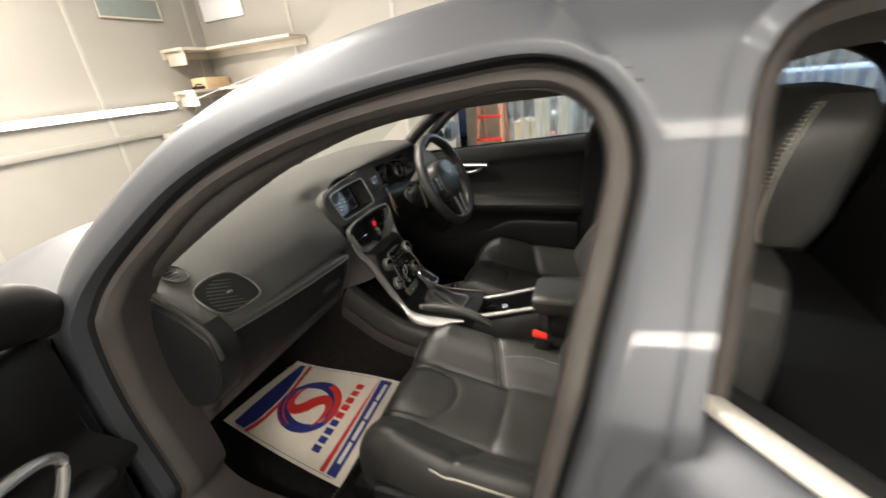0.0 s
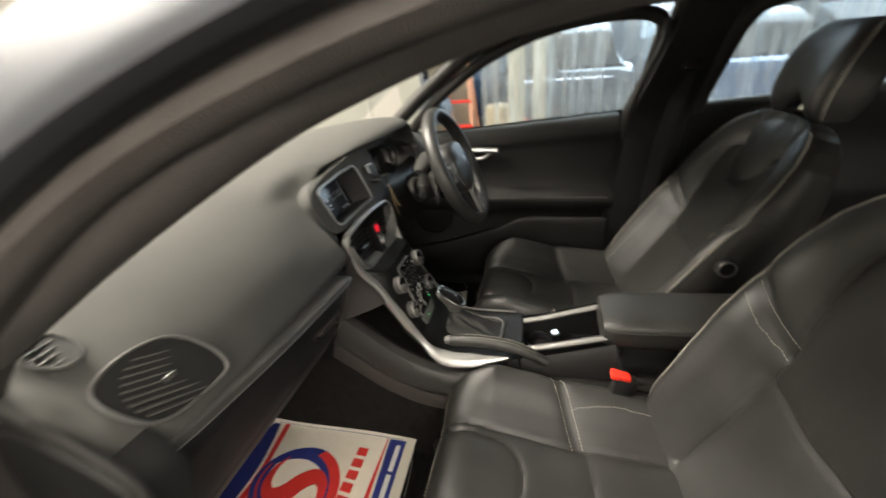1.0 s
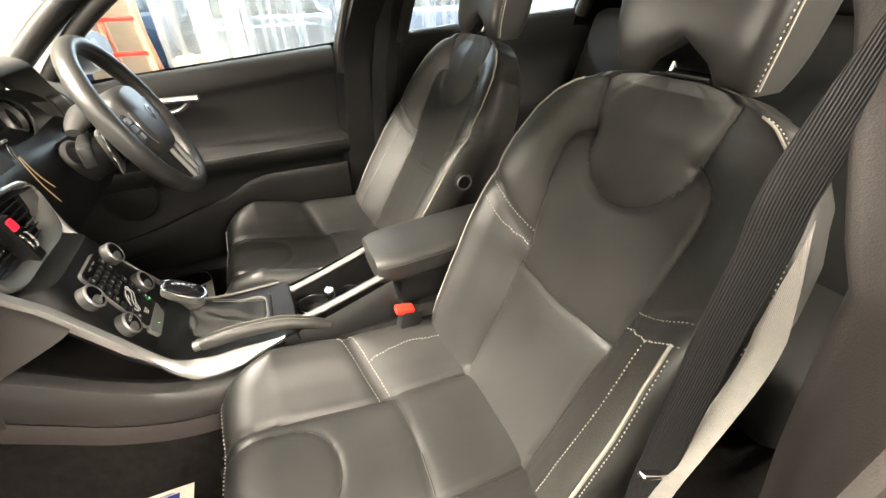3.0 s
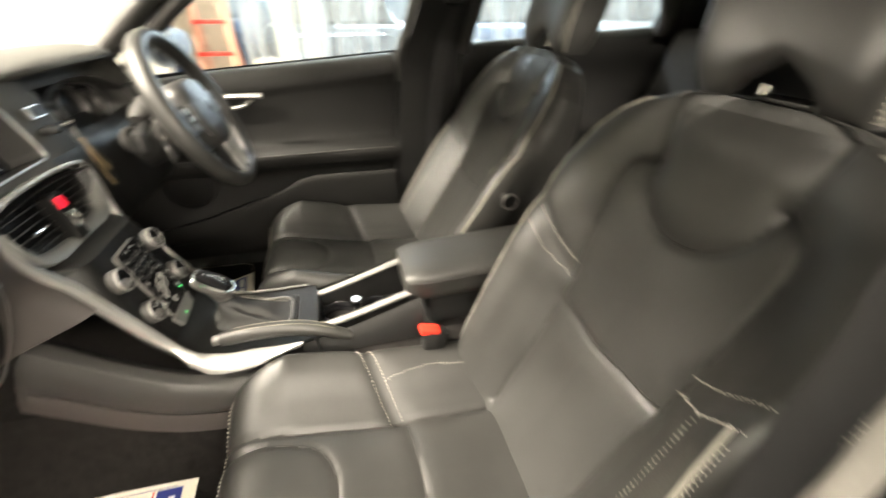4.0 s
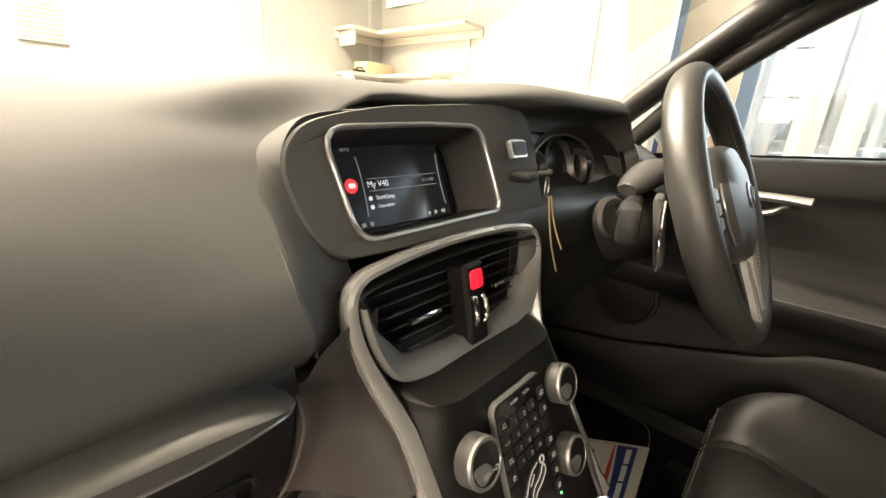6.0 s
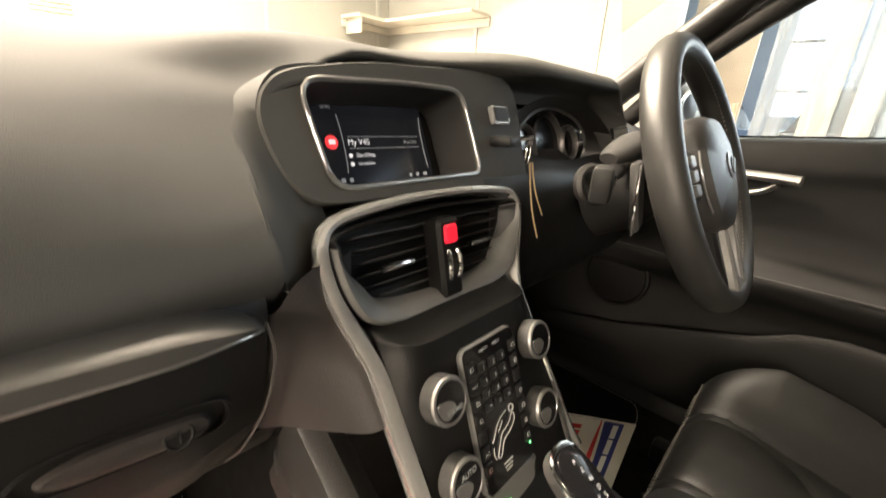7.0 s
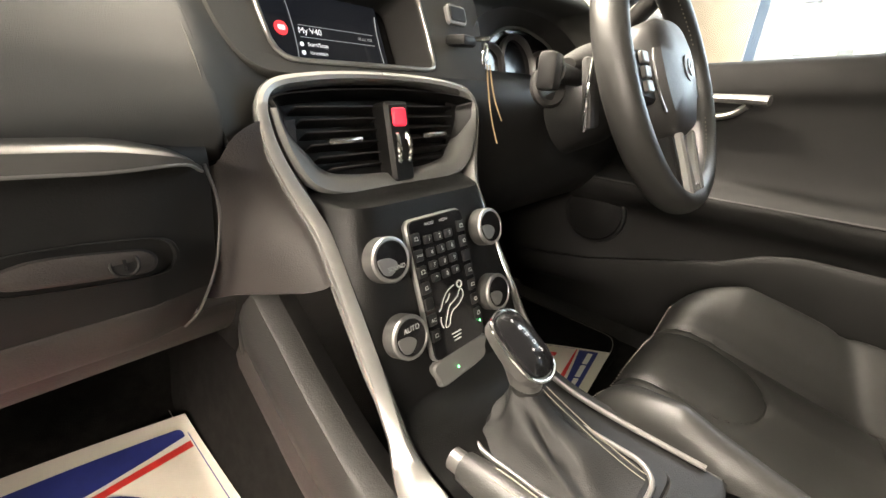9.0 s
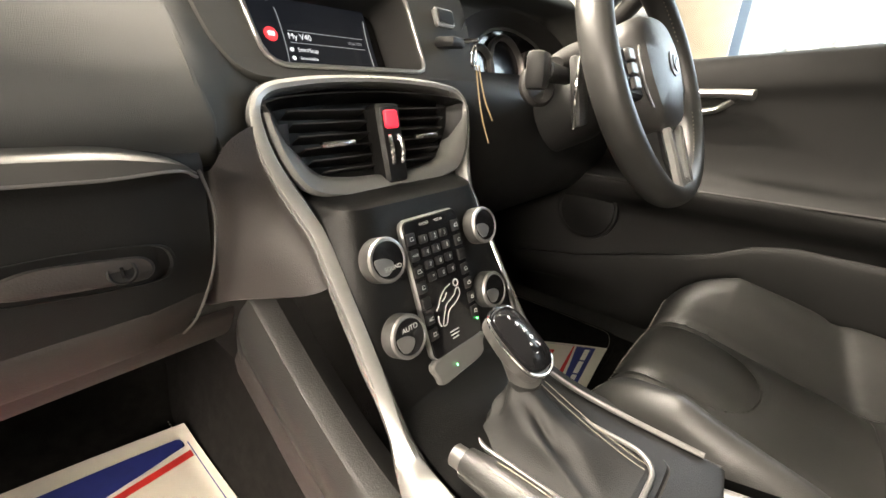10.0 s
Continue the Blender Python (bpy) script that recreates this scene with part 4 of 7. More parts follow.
# tunnel sides: grey sweeping panel and carpeted tunnel
for sx in (-1, 1):
    up = crom([(0.066, 0.664), (0.02, 0.628), (-0.05, 0.575), (-0.13, 0.530), (-0.22, 0.512), (-0.36, 0.518)], 40)
    lo = crom([(0.098, 0.590), (0.045, 0.552), (-0.03, 0.500), (-0.12, 0.462), (-0.22, 0.452), (-0.36, 0.468)], 40)
    rows = []
    for (y1, z1), (y2, z2) in zip(up, lo):
        ym, zm = (y1 + y2) / 2, (z1 + z2) / 2
        rows.append([(sx * 0.105, y1 + 0.016, z1 - 0.006), (sx * 0.124, y1 + 0.006, z1 + 0.002), (sx * 0.128, y1 + 0.004, z1 + 0.0028), (sx * 0.147, y1, z1 - 0.003), (sx * 0.151, y1 - 0.001, z1 - 0.007), (sx * 0.157, y1 * 0.7 + y2 * 0.3, z1 * 0.7 + z2 * 0.3), (sx * 0.160, ym, zm), (sx * 0.160, y1 * 0.25 + y2 * 0.75, z1 * 0.25 + z2 * 0.75), (sx * 0.159, y2 - 0.001, z2 + 0.003), (sx * 0.155, y2 + 0.002, z2 - 0.003), (sx * 0.13, y2 + 0.012, z2 - 0.012)])
    rows.insert(0, [(x, y + 0.004, z - 0.05) for x, y, z in rows[0]])
    part("tunnel_panel", Build().grid(rows, caps=False), M_GREY, console, "grey plastic tunnel side panel", angle=30)
    # lit lower edge of the panel: the light is painted by a lighter brown strip
    part("tunnel_lit_edge", Build().grid([[(sx * 0.157, y, z - 0.004), (sx * 0.163, y + 0.004, z - 0.022), (sx * 0.160, y + 0.010, z - 0.045), (sx * 0.140, y + 0.016, z - 0.060)] for y, z in lo]), M_LOWER, console, "lower edge of the tunnel panel, light on it put into its brown-grey colour")
b = Build().grid([[(x, y, z) for x, z in ((-0.19, 0.27), (-0.16, 0.34), (-0.142, 0.44), (-0.13, 0.50), (0.13, 0.50), (0.142, 0.44), (0.16, 0.34), (0.19, 0.27))] for y in (-1.2, -0.3, 0.0, 0.3, 0.6)])
part("tunnel", b, M_CARPET, console, "dark carpeted tunnel")

# rear of the console: storage tray, rails, armrest
for sx in (-1, 1):
    rail = crom([(sx * 0.060, -0.325, 0.527), (sx * 0.062, -0.42, 0.552), (sx * 0.064, -0.50, 0.577), (sx * 0.066, -0.57, 0.600)], 20)
    part("console_rail", Build().tube(rail, 0.009, 10, flat=0.8), M_STEM, console, "silver edged console rail")
    b = Build().grid([[(p[0], p[1], p[2]), (p[0], p[1], 0.44), (sx * 0.10, p[1], 0.44), (sx * 0.105, p[1], p[2] - 0.03), (sx * 0.09, p[1], p[2] - 0.004)] for p in rail])
    part("console_wall", b, M_HARD, console)
part("tray_floor", Build().box(0.14, 0.30, 0.01, pose(0, -0.45, 0.47)), M_HARD, console)
for y in (-0.40, -0.48):
    part("cup_holder", Build().lathe([(0.038, 0.0), (0.038, 0.05), (0.034, 0.053), (0.032, 0.05), (0.032, 0.004), (0.0, 0.004)], 28, pose(0, y, 0.472)), M_GLOSS, console, "round cup holder")
part("power_socket", Build().lathe([(0, 0), (0.013, 0), (0.013, 0.02), (0.010, 0.024), (0, 0.024)], 20, pose(0.01, -0.44, 0.52)), M_CHROME, console)
rows = []
for k in np.linspace(0, 1, 30):
    y = -0.545 - 0.34 * k
    e = 1 - abs(2 * k - 1) ** 8
    z0 = 0.638 + 0.016 * k
    hw = 0.082 * (0.86 + 0.14 * e)
    ring = []
    for a in np.linspace(0, 2 * math.pi, 40, endpoint=False):
        c, s = math.cos(a), math.sin(a)
        ring.append((hw * math.copysign(abs(c) ** 0.45, c), y, z0 - 0.036 + 0.038 * (0.8 + 0.2 * e) * math.copysign(abs(s) ** 0.5, s) - 0.02 * (1 - k) * (c * 0 + 1) * 0))
    rows.append(ring)
armrest = thing("armrest", (0, -0.7, 0.5), "black padded leather centre armrest", "armrest")
part("armrest_pad", Build().grid(rows, wrap=True, caps=True), M_LEATHER, armrest)
for sx in (-1, 1):
    part("armrest_seam", Build().tube([(sx * 0.0822 * (0.86 + 0.14 * (1 - abs(2 * k - 1) ** 8)), -0.545 - 0.34 * k, 0.618 + 0.016 * k) for k in np.linspace(0.03, 0.97, 30)], 0.0016, 6), M_SEAL, armrest)
part("armrest_box", Build().box(0.130, 0.34, 0.20, pose(0, -0.76, 0.50), 0.02), M_HARD, armrest, "black plastic armrest box")

# gear lever with boot and chrome-edged knob
lever = thing("gear_lever", (0, -0.24, 0.54), "automatic gear lever with chrome-edged knob and leather boot", "gear lever")
gate = rrect(0.124, 0.180, 0.016)
GATE = pose(-0.004, -0.226, 0.5405)
part("gate_frame", Build().plate(gate, 0.008, GATE, 0.003), M_STEM, lever, "satin silver gate frame")
part("gate_panel", Build().plate([(x * 0.972, y * 0.982) for x, y in gate], 0.0092, GATE, 0.002), M_PANEL, lever, "black gate panel")
inner = rrect(0.098, 0.150, 0.026)
part("boot_frame", Build().tube([tuple(GATE @ Vector((x, y - 0.004, 0.011))) for x, y in inner], 0.0026, 8, closed=True), M_STEM, lever, "silver boot frame")
rows = []
for k in np.linspace(0, 1, 26):
    z = 0.549 + 0.048 * k ** 1.1
    cy = -0.230 + 0.050 * k ** 0.7
    hx, hy = 0.033 * (1 - k) ** 1.35 + 0.0140, 0.056 * (1 - k) ** 1.3 + 0.0155
    ring = []
    for a in np.linspace(0, 2 * math.pi, 72, endpoint=False):
        c, s = math.cos(a), math.sin(a)
        e = 0.35 + 0.4 * k
        w = 1 + 0.10 * math.sin(k * math.pi) * (math.sin(5 * a + 8 * k) * 0.6 + 0.4 * math.sin(9 * a - 6 * k))
        ring.append((-0.003 + 0.008 * k + hx * w * math.copysign(abs(c) ** e, c), cy + hy * w * math.copysign(abs(s) ** e, s), z + 0.005 * math.sin(4 * a + 3 * k) * math.sin(k * math.pi)))
    rows.append(ring)
part("boot", Build().grid(rows, wrap=True, caps=True), M_BOOT, lever, "creased leather boot")
b = Build()
for q in (-0.0035, 0.0035):
    b.tube([(0.014 + q + 0.014 * (1 - k), -0.298 + 0.102 * k, 0.5535 + 0.045 * k ** 1.25) for k in np.linspace(0, 1, 16)], 0.0004, 5)
part("boot_stitching", b, M_THREAD, lever, "pale stitching")
KNOB = Matrix.Translation((0.002, -0.168, 0.641)) @ pose(0, 0, 0, 34, 0, 0)
kn = crom([(-0.019, 0.028), (0.0, 0.036), (0.019, 0.028), (0.024, 0.0), (0.020, -0.030), (0.0, -0.040), (-0.020, -0.030), (-0.024, 0.0)], 48, True) * (0.98, 1.02)
neck = np.array([(0.006 + 0.0142 * math.cos(a), -0.180 + 0.0158 * math.sin(a), 0.594) for a in np.arctan2(kn[:, 1], kn[:, 0])])
head = np.array([tuple(KNOB @ Vector((x, y, 0.004))) for x, y in kn])
under = np.array([tuple(KNOB @ Vector((x * 0.97, y * 0.97, -0.010))) for x, y in kn])
rows = [head, under]
for k in np.linspace(0, 1, 12)[1:]:
    e = k ** 0.50
    rows.append(under * (1 - e) + neck * e + np.array([0, 0, 0.010 * math.sin(math.pi * k) * (1 - k)]))
part("lever_knob", Build().grid([list(map(tuple, r)) for r in rows], wrap=True, caps=True), M_STEM, lever, "satin grey knob and neck")
part("neck_collar", Build().tube([(0.006, -0.180, 0.590), (0.006, -0.180, 0.600)], 0.0165, 28), M_BOOT, lever, "dark collar over the boot")
part("knob_rim", Build().tube([tuple(KNOB @ Vector((x * 1.0, y * 1.0, 0.004))) for x, y in kn], 0.0022, 8, closed=True), M_CHROME, lever, "thin chrome rim")
b = Build().grid([[tuple(KNOB @ Vector((x * s, y * s, z))) for x, y in kn] for s, z in ((0.92, 0.003), (0.89, 0.009), (0.6, 0.014), (0.1, 0.016))], wrap=True, caps=True)
part("knob_cap", b, M_GLOSS, lever, "gloss black cap with the gear marks")

# handbrake
hb = thing("handbrake", (-0.09, -0.3, 0.5), "black leather handbrake lever with silver button", "handbrake")
line = crom([(-0.092, -0.185, 0.572), (-0.094, -0.25, 0.578), (-0.096, -0.32, 0.574), (-0.096, -0.37, 0.558), (-0.094, -0.42, 0.530)], 30)
part("handbrake_grip", Build().tube(line, np.interp(np.linspace(0, 1, 30), [0, 0.1, 0.6, 1], [0.013, 0.0155, 0.0155, 0.011]), 16), M_LEATHER, hb)
part("handbrake_button", Build().tube([(-0.0915, -0.172, 0.571), (-0.092, -0.188, 0.5725)], 0.010, 16), M_STEM, hb, "silver release button")
b = Build()
for q in (-0.35, 0.35):
    b.tube([p + 0.0158 * np.array([math.sin(q), 0.0, math.cos(q)]) for p in line[3:26]], 0.00055, 5)
part("grip_stitching", b, M_THREAD, hb, "pale stitching")
buckle = thing("belt_buckle", (-0.135, -0.58, 0.45), "black belt buckle with red release button", "belt buckle", "belt buckles")
part("buckle_body", Build().box(0.03, 0.05, 0.10, pose(-0.135, -0.582, 0.495, 12), 0.008), M_HARD, buckle)
part("buckle_button", Build().box(0.026, 0.042, 0.014, pose(-0.135, -0.577, 0.545, 14), 0.004), M_REDPL, buckle, "red button")

# ---------------------------------------------------------------- steering wheel
wheel = thing("steering_wheel", (0.375, -0.1, 0.88), "three-spoke black leather steering wheel with silver spoke trims", "steering wheel")
WH = Matrix.Translation((0.377, -0.134, 0.893)) @ pose(0, 0, 0, 67, 0, 0)


def wh(x, y, d=0.0):
    return tuple(WH @ Vector((x, y, d)))


R = 0.181
part("rim", Build().tube([wh(R * math.cos(a), R * math.sin(a) * 0.98, 0) for a in np.linspace(0, 2 * math.pi, 72, endpoint=False)], 0.0165, 20, closed=True, flat=1.3, up=tuple(WH.to_3x3() @ Vector((0, 0, 1)))), M_LEATHER, wheel, "thick leather rim")
pad = crom([(-0.062, 0.045), (-0.03, 0.062), (0.03, 0.062), (0.062, 0.045), (0.066, 0.0), (0.05, -0.05), (0.02, -0.068), (-0.02, -0.068), (-0.05, -0.05), (-0.066, 0.0)], 60, True) * (1.18, 1.22)
b = Build().grid([[wh(x * s, y * s, d) for x, y in pad] for s, d in ((0.9, -0.05), (1.02, -0.03), (1.0, 0.008), (0.90, 0.020), (0.55, 0.028), (0.05, 0.030))], wrap=True, caps=True)
part("airbag_cover", b, M_GREY, wheel, "dark airbag cover")
part("badge", Build().lathe([(0.0, 0.0), (0.017, 0), (0.018, 0.002), (0.014, 0.0035), (0.0, 0.003)], 32, WH @ Matrix.Translation((0, 0.004, 0.029))), M_STEM, wheel, "round grey metal badge")
part("badge_face", Build().lathe([(0.0, 0.0), (0.0125, 0), (0.012, 0.0015), (0.0, 0.0015)], 28, WH @ Matrix.Translation((0, 0.004, 0.0322))), M_PANEL, wheel)
part("badge_bar", Build().box(0.026, 0.005, 0.001, WH @ pose(0, 0.004, 0.0342, 0, 0, 35)), M_STEM, wheel)
for a0, w in ((180, 0.034), (0, 0.034), (270, 0.034)):
    a = radians(a0)
    c, s = math.cos(a), math.sin(a)
    pts = [(0.045, w * 1.1), (0.175, w * 0.75), (0.175, -w * 0.75), (0.045, -w * 1.1)]
    m = WH @ Matrix.Rotation(a, 4, "Z") @ Matrix.Translation((0, 0, -0.016))
    part("spoke", Build().plate(even(pts + pts[:1], 40)[:-1], 0.020, m, 0.004), M_HARD, wheel, "black spoke")
part("column_shroud", Build().tube([wh(0, -0.004 - 0.006 * k, -0.045 - 0.125 * k) for k in np.linspace(0, 1, 14)], [0.012 + 0.034 * math.sin(min(1, k / 0.55) * math.pi / 2) for k in np.linspace(0, 1, 14)], 40, flat=1.15, up=tuple(WH.to_3x3() @ Vector((0, 1, 0)))), M_HARD, wheel, "black column shroud")

# ---------------------------------------------------------------- car body
car = thing("car", (0, -0.4, 0), "grey metallic hatchback car with its near side doors open", "car")


def skin_x(z, out=0.0):
    return -(0.80 + out) + (0.5 * (z - 0.95) if z > 0.95 else 0.0)


AP = [(0.135, 0.45), (0.112, 0.52), (0.142, 0.72), (0.135, 0.86), (0.105, 0.965), (0.070, 1.020), (0.0, 1.082), (-0.085, 1.145), (-0.18, 1.192), (-0.30, 1.232), (-0.42, 1.258), (-0.54, 1.274), (-0.63, 1.280), (-0.685, 1.268), (-0.722, 1.235), (-0.738, 1.185), (-0.728, 1.11), (-0.712, 1.03), (-0.698, 0.95), (-0.672, 0.80), (-0.64, 0.62), (-0.58, 0.46), (-0.50, 0.40), (-0.35, 0.385), (-0.10, 0.385), (0.06, 0.395)]
AP_C = crom(AP, 150, True)
cen = np.array([-0.28, 0.82])


def ap_loop(grow, dx):
    """The door opening's outline moved outwards in its plane by grow, shifted sideways by dx."""
    t = np.roll(AP_C, -1, 0) - np.roll(AP_C, 1, 0)
    nrm = np.stack([t[:, 1], -t[:, 0]], 1)
    nrm /= np.linalg.norm(nrm, axis=1)[:, None]
    if np.sum(nrm * (AP_C - cen)) < 0:
        nrm = -nrm
    g = np.array([min(grow, 0.046 + 0.08 * smooth_step(-0.70, -0.60, y)) for y, z in AP_C])
    q = AP_C + nrm * g[:, None]
    return [(skin_x(z) + (dx * (0.22 + 0.78 * smooth_step(-0.60, -0.42, y)) if dx > 0.03 else dx), y, z) for y, z in q]


b = Build()
b.grid([ap_loop(-0.006, 0.10), ap_loop(-0.012, 0.045), ap_loop(-0.010, 0.030)], wrap=True)
part("aperture_lining", b, M_LOWER, car, "brown-grey inner lining of the door opening")
b = Build()
b.grid([ap_loop(-0.010, 0.030), ap_loop(-0.012, 0.022), ap_loop(-0.008, 0.010), ap_loop(0.0, -0.004), ap_loop(0.012, -0.006), ap_loop(0.018, 0.004)], wrap=True)
part("door_seal", b, M_SEALB, car, "brown-grey rubber door seal")
b = Build()
b.grid([ap_loop(0.012, 0.010), ap_loop(0.016, 0.004), ap_loop(0.021, -0.002), ap_loop(0.024, -0.012)], wrap=True)
part("seal_channel", b, M_HARD, car, "black seal channel")
b = Build()
b.grid([ap_loop(0.024, -0.012), ap_loop(0.028, -0.038), ap_loop(0.036, -0.0425), ap_loop(0.046, -0.0425), ap_loop(0.080, -0.040), ap_loop(0.096, -0.034), ap_loop(0.106, -0.012)], wrap=True)
part("door_frame", b, M_PAINT, car, "grey painted door aperture")
# side sheet round the rear opening
RAP = crom([(-0.830, 0.95), (-0.842, 1.06), (-0.852, 1.16), (-0.858, 1.235), (-0.872, 1.285), (-0.915, 1.318), (-1.05, 1.332), (-1.25, 1.322), (-1.45, 1.28), (-1.62, 1.18), (-1.72, 1.02), (-1.72, 0.85), (-1.62, 0.62), (-1.42, 0.45), (-1.15, 0.39), (-0.93, 0.385), (-0.855, 0.43), (-0.828, 0.60), (-0.822, 0.80)], 120, True)


def inside(P, y, z):
    hit = False
    for (a, b_), (c, d) in zip(P, np.roll(P, -1, 0)):
        if (b_ > z) != (d > z) and y < (c - a) * (z - b_) / (d - b_) + a:
            hit = not hit
    return hit


def side_x(z):
    return skin_x(min(z, 1.30), 0.034) + (2.2 * (z - 1.30) ** 1.35 if z > 1.30 else 0)


YS, ZS = np.arange(-2.1, -0.66, 0.012), np.concatenate([np.arange(0.30, 1.39, 0.012)])
def rap_loop(grow, dx):
    t = np.roll(RAP, -1, 0) - np.roll(RAP, 1, 0)
    nrm = np.stack([t[:, 1], -t[:, 0]], 1)
    nrm /= np.linalg.norm(nrm, axis=1)[:, None]
    if np.sum(nrm * (RAP - RAP.mean(0))) < 0:
        nrm = -nrm
    return [(skin_x(min(z, 1.30), 0.034) + dx, y, z) for y, z in RAP + nrm * grow]


rear_zone = np.array([(y, z) for _, y, z in rap_loop(0.024, 0)])
front_zone = np.array([(y, z) for _, y, z in ap_loop(0.041, 0)])
b = Build()
ids = {}
vv, ff = [], []
for i, y in enumerate(YS[:-1]):
    for j, z in enumerate(ZS[:-1]):
        ym, zm = y + 0.006, z + 0.006
        if inside(front_zone, ym, zm) or inside(rear_zone, ym, zm):
            continue
        q = []
        for a, c in ((i, j), (i + 1, j), (i + 1, j + 1), (i, j + 1)):
            if (a, c) not in ids:
                ids[a, c] = len(vv)
                vv.append((side_x(ZS[c]), YS[a], ZS[c]))
            q.append(ids[a, c])
        ff.append(tuple(q))
b.add(vv, ff)
part("centre_pillar", b, M_PAINT, car, "grey painted centre pillar and side panel")


rows = []
for z in np.linspace(0.36, 1.30, 30):
    y0 = float(np.interp(z, [0.46, 0.62, 0.80, 0.95, 1.11, 1.185, 1.235, 1.28], [-0.60, -0.648, -0.680, -0.705, -0.735, -0.744, -0.735, -0.70]))
    ye = float(np.interp(z, [0.36, 0.54, 0.70, 0.88, 0.98, 1.10, 1.30], [-0.90, -0.88, -0.815, -0.755, -0.735, -0.765, -0.76]))
    xe = skin_x(z) + 0.098
    rows.append(crom([(skin_x(z) + 0.020, y0, z), (skin_x(z) + 0.035, y0 * 0.85 + ye * 0.15, z), (xe - 0.02, y0 * 0.2 + ye * 0.8, z), (xe, ye, z), (xe + 0.004, ye - 0.03, z), (xe - 0.01, ye - 0.11, z)], 18))
part("pillar_trim", Build().grid(rows), M_LOWER, car, "brown-grey plastic pillar trim")
part("rear_door_seal", Build().grid([rap_loop(-0.05, 0.13), rap_loop(-0.022, 0.06), rap_loop(-0.016, 0.03), rap_loop(-0.002, 0.022), rap_loop(0.006, 0.03)], wrap=True), M_SEALB, car, "brown-grey rubber rear door seal")
part("rear_door_frame", Build().grid([rap_loop(0.002, 0.035), rap_loop(0.006, 0.010), rap_loop(0.011, -0.0065), rap_loop(0.034, -0.0065)], wrap=True), M_PAINT, car, "grey painted rear aperture")
# roof with headlining
rows = []
for y in np.linspace(-0.10, -2.0, 30):
    zc = np.interp(y, [-2.0, -1.4, -0.8, -0.45, -0.10], [1.30, 1.40, 1.43, 1.42, 1.36])
    rows.append([(x, y + 0.12 * (x / 0.6) ** 2, zc - 0.075 * abs(x / 0.60) ** 2.6) for x in np.linspace(-0.60, 0.60, 24)])
part("roof", Build().grid(rows), M_PAINT, car, "grey painted roof")
part("headlining", Build().grid([[(x, y, z - 0.03) for x, y, z in r] for r in rows]), M_HEADLINE, car, "pale headlining")
# floor, bulkhead and sills
part("cabin_floor", Build().grid([[(x, y, z) for y, z in crom([(-1.3, 0.30), (-0.6, 0.275), (0.0, 0.270), (0.36, 0.275), (0.48, 0.33), (0.60, 0.50), (0.62, 0.90)], 30)] for x in np.linspace(-0.76, 0.76, 12)]), M_CARPET, car, "dark carpeted footwell")
for sx in (-1, 1):
    part("inner_sill", Build().grid([[(sx * x, y, z) for x, z in crom([(0.70, 0.27), (0.735, 0.30), (0.75, 0.37), (0.78, 0.39), (0.84, 0.38), (0.86, 0.30), (0.85, 0.2)], 20)] for y in np.linspace(-0.80, 0.62, 6)]), M_HARD, car, "black plastic sill cover")
part("bulkhead", Build().grid([[(x, 0.64, z) for z in (0.3, 0.6, 0.84)] for x in (-0.74, 0.0, 0.74)]), M_CARPET, car)
part("kick_panel", Build().grid([[(-x, y, z) for x, z in ((0.74, 0.28), (0.745, 0.6), (0.75, 0.95))] for y in (0.16, 0.4, 0.64)]), M_CARPET, car)

# windscreen and bonnet
WB, WT = (0.50, 1.0), (-0.12, 1.345)
ws = [[(x, y0 - 0.18 * (x / 0.7) ** 2 * (1 - 0.3 * k), z0 - 0.05 * k * (x / 0.6) ** 2) for x in np.linspace(-0.70 + 0.12 * k, 0.70 - 0.12 * k, 24)] for k, y0, z0 in [(k, WB[0] + (WT[0] - WB[0]) * k, WB[1] + (WT[1] - WB[1]) * k + 0.03 * math.sin(math.pi * k)) for k in np.linspace(0, 1, 12)]]
o = part("windscreen", Build().grid(ws), M_GLASS, car, "clear windscreen")
o.visible_shadow = False
bon = []
for k in np.linspace(0, 1, 24):
    y = 0.56 + 0.95 * k
    zc = np.interp(k, [0, 0.4, 0.8, 1.0], [0.995, 0.955, 0.86, 0.70])
    bon.append([(x, y - 0.20 * (x / 0.8) ** 2, zc - 0.11 * abs(x / 0.8) ** 3) for x in np.linspace(-0.80, 0.80, 24)])
part("bonnet", Build().grid(bon), M_PAINT, car, "grey painted bonnet")
# windscreen pillars: inner covers
line = crom([(-0.692, 0.106, 1.007), (-0.648, -0.022, 1.099), (-0.603, -0.148, 1.178), (-0.571, -0.239, 1.221), (-0.542, -0.356, 1.259), (-0.526, -0.50, 1.279), (-0.521, -0.80, 1.294)], 50)
part("pillar_cover", Build().tube(line, np.interp(np.linspace(0, 1, 50), [0, 0.3, 1], [0.037, 0.046, 0.052]), 16, flat=0.75), M_SEALB, car, "brown-grey windscreen pillar cover")
line = crom([(0.72, 0.20, 0.965), (0.675, 0.02, 1.105), (0.625, -0.16, 1.222), (0.585, -0.36, 1.292), (0.57, -0.60, 1.322), (0.57, -0.85, 1.33)], 50)
part("pillar_cover", Build().tube(line, 0.036, 12, flat=0.75), M_GREY, car, "dark windscreen pillar cover")
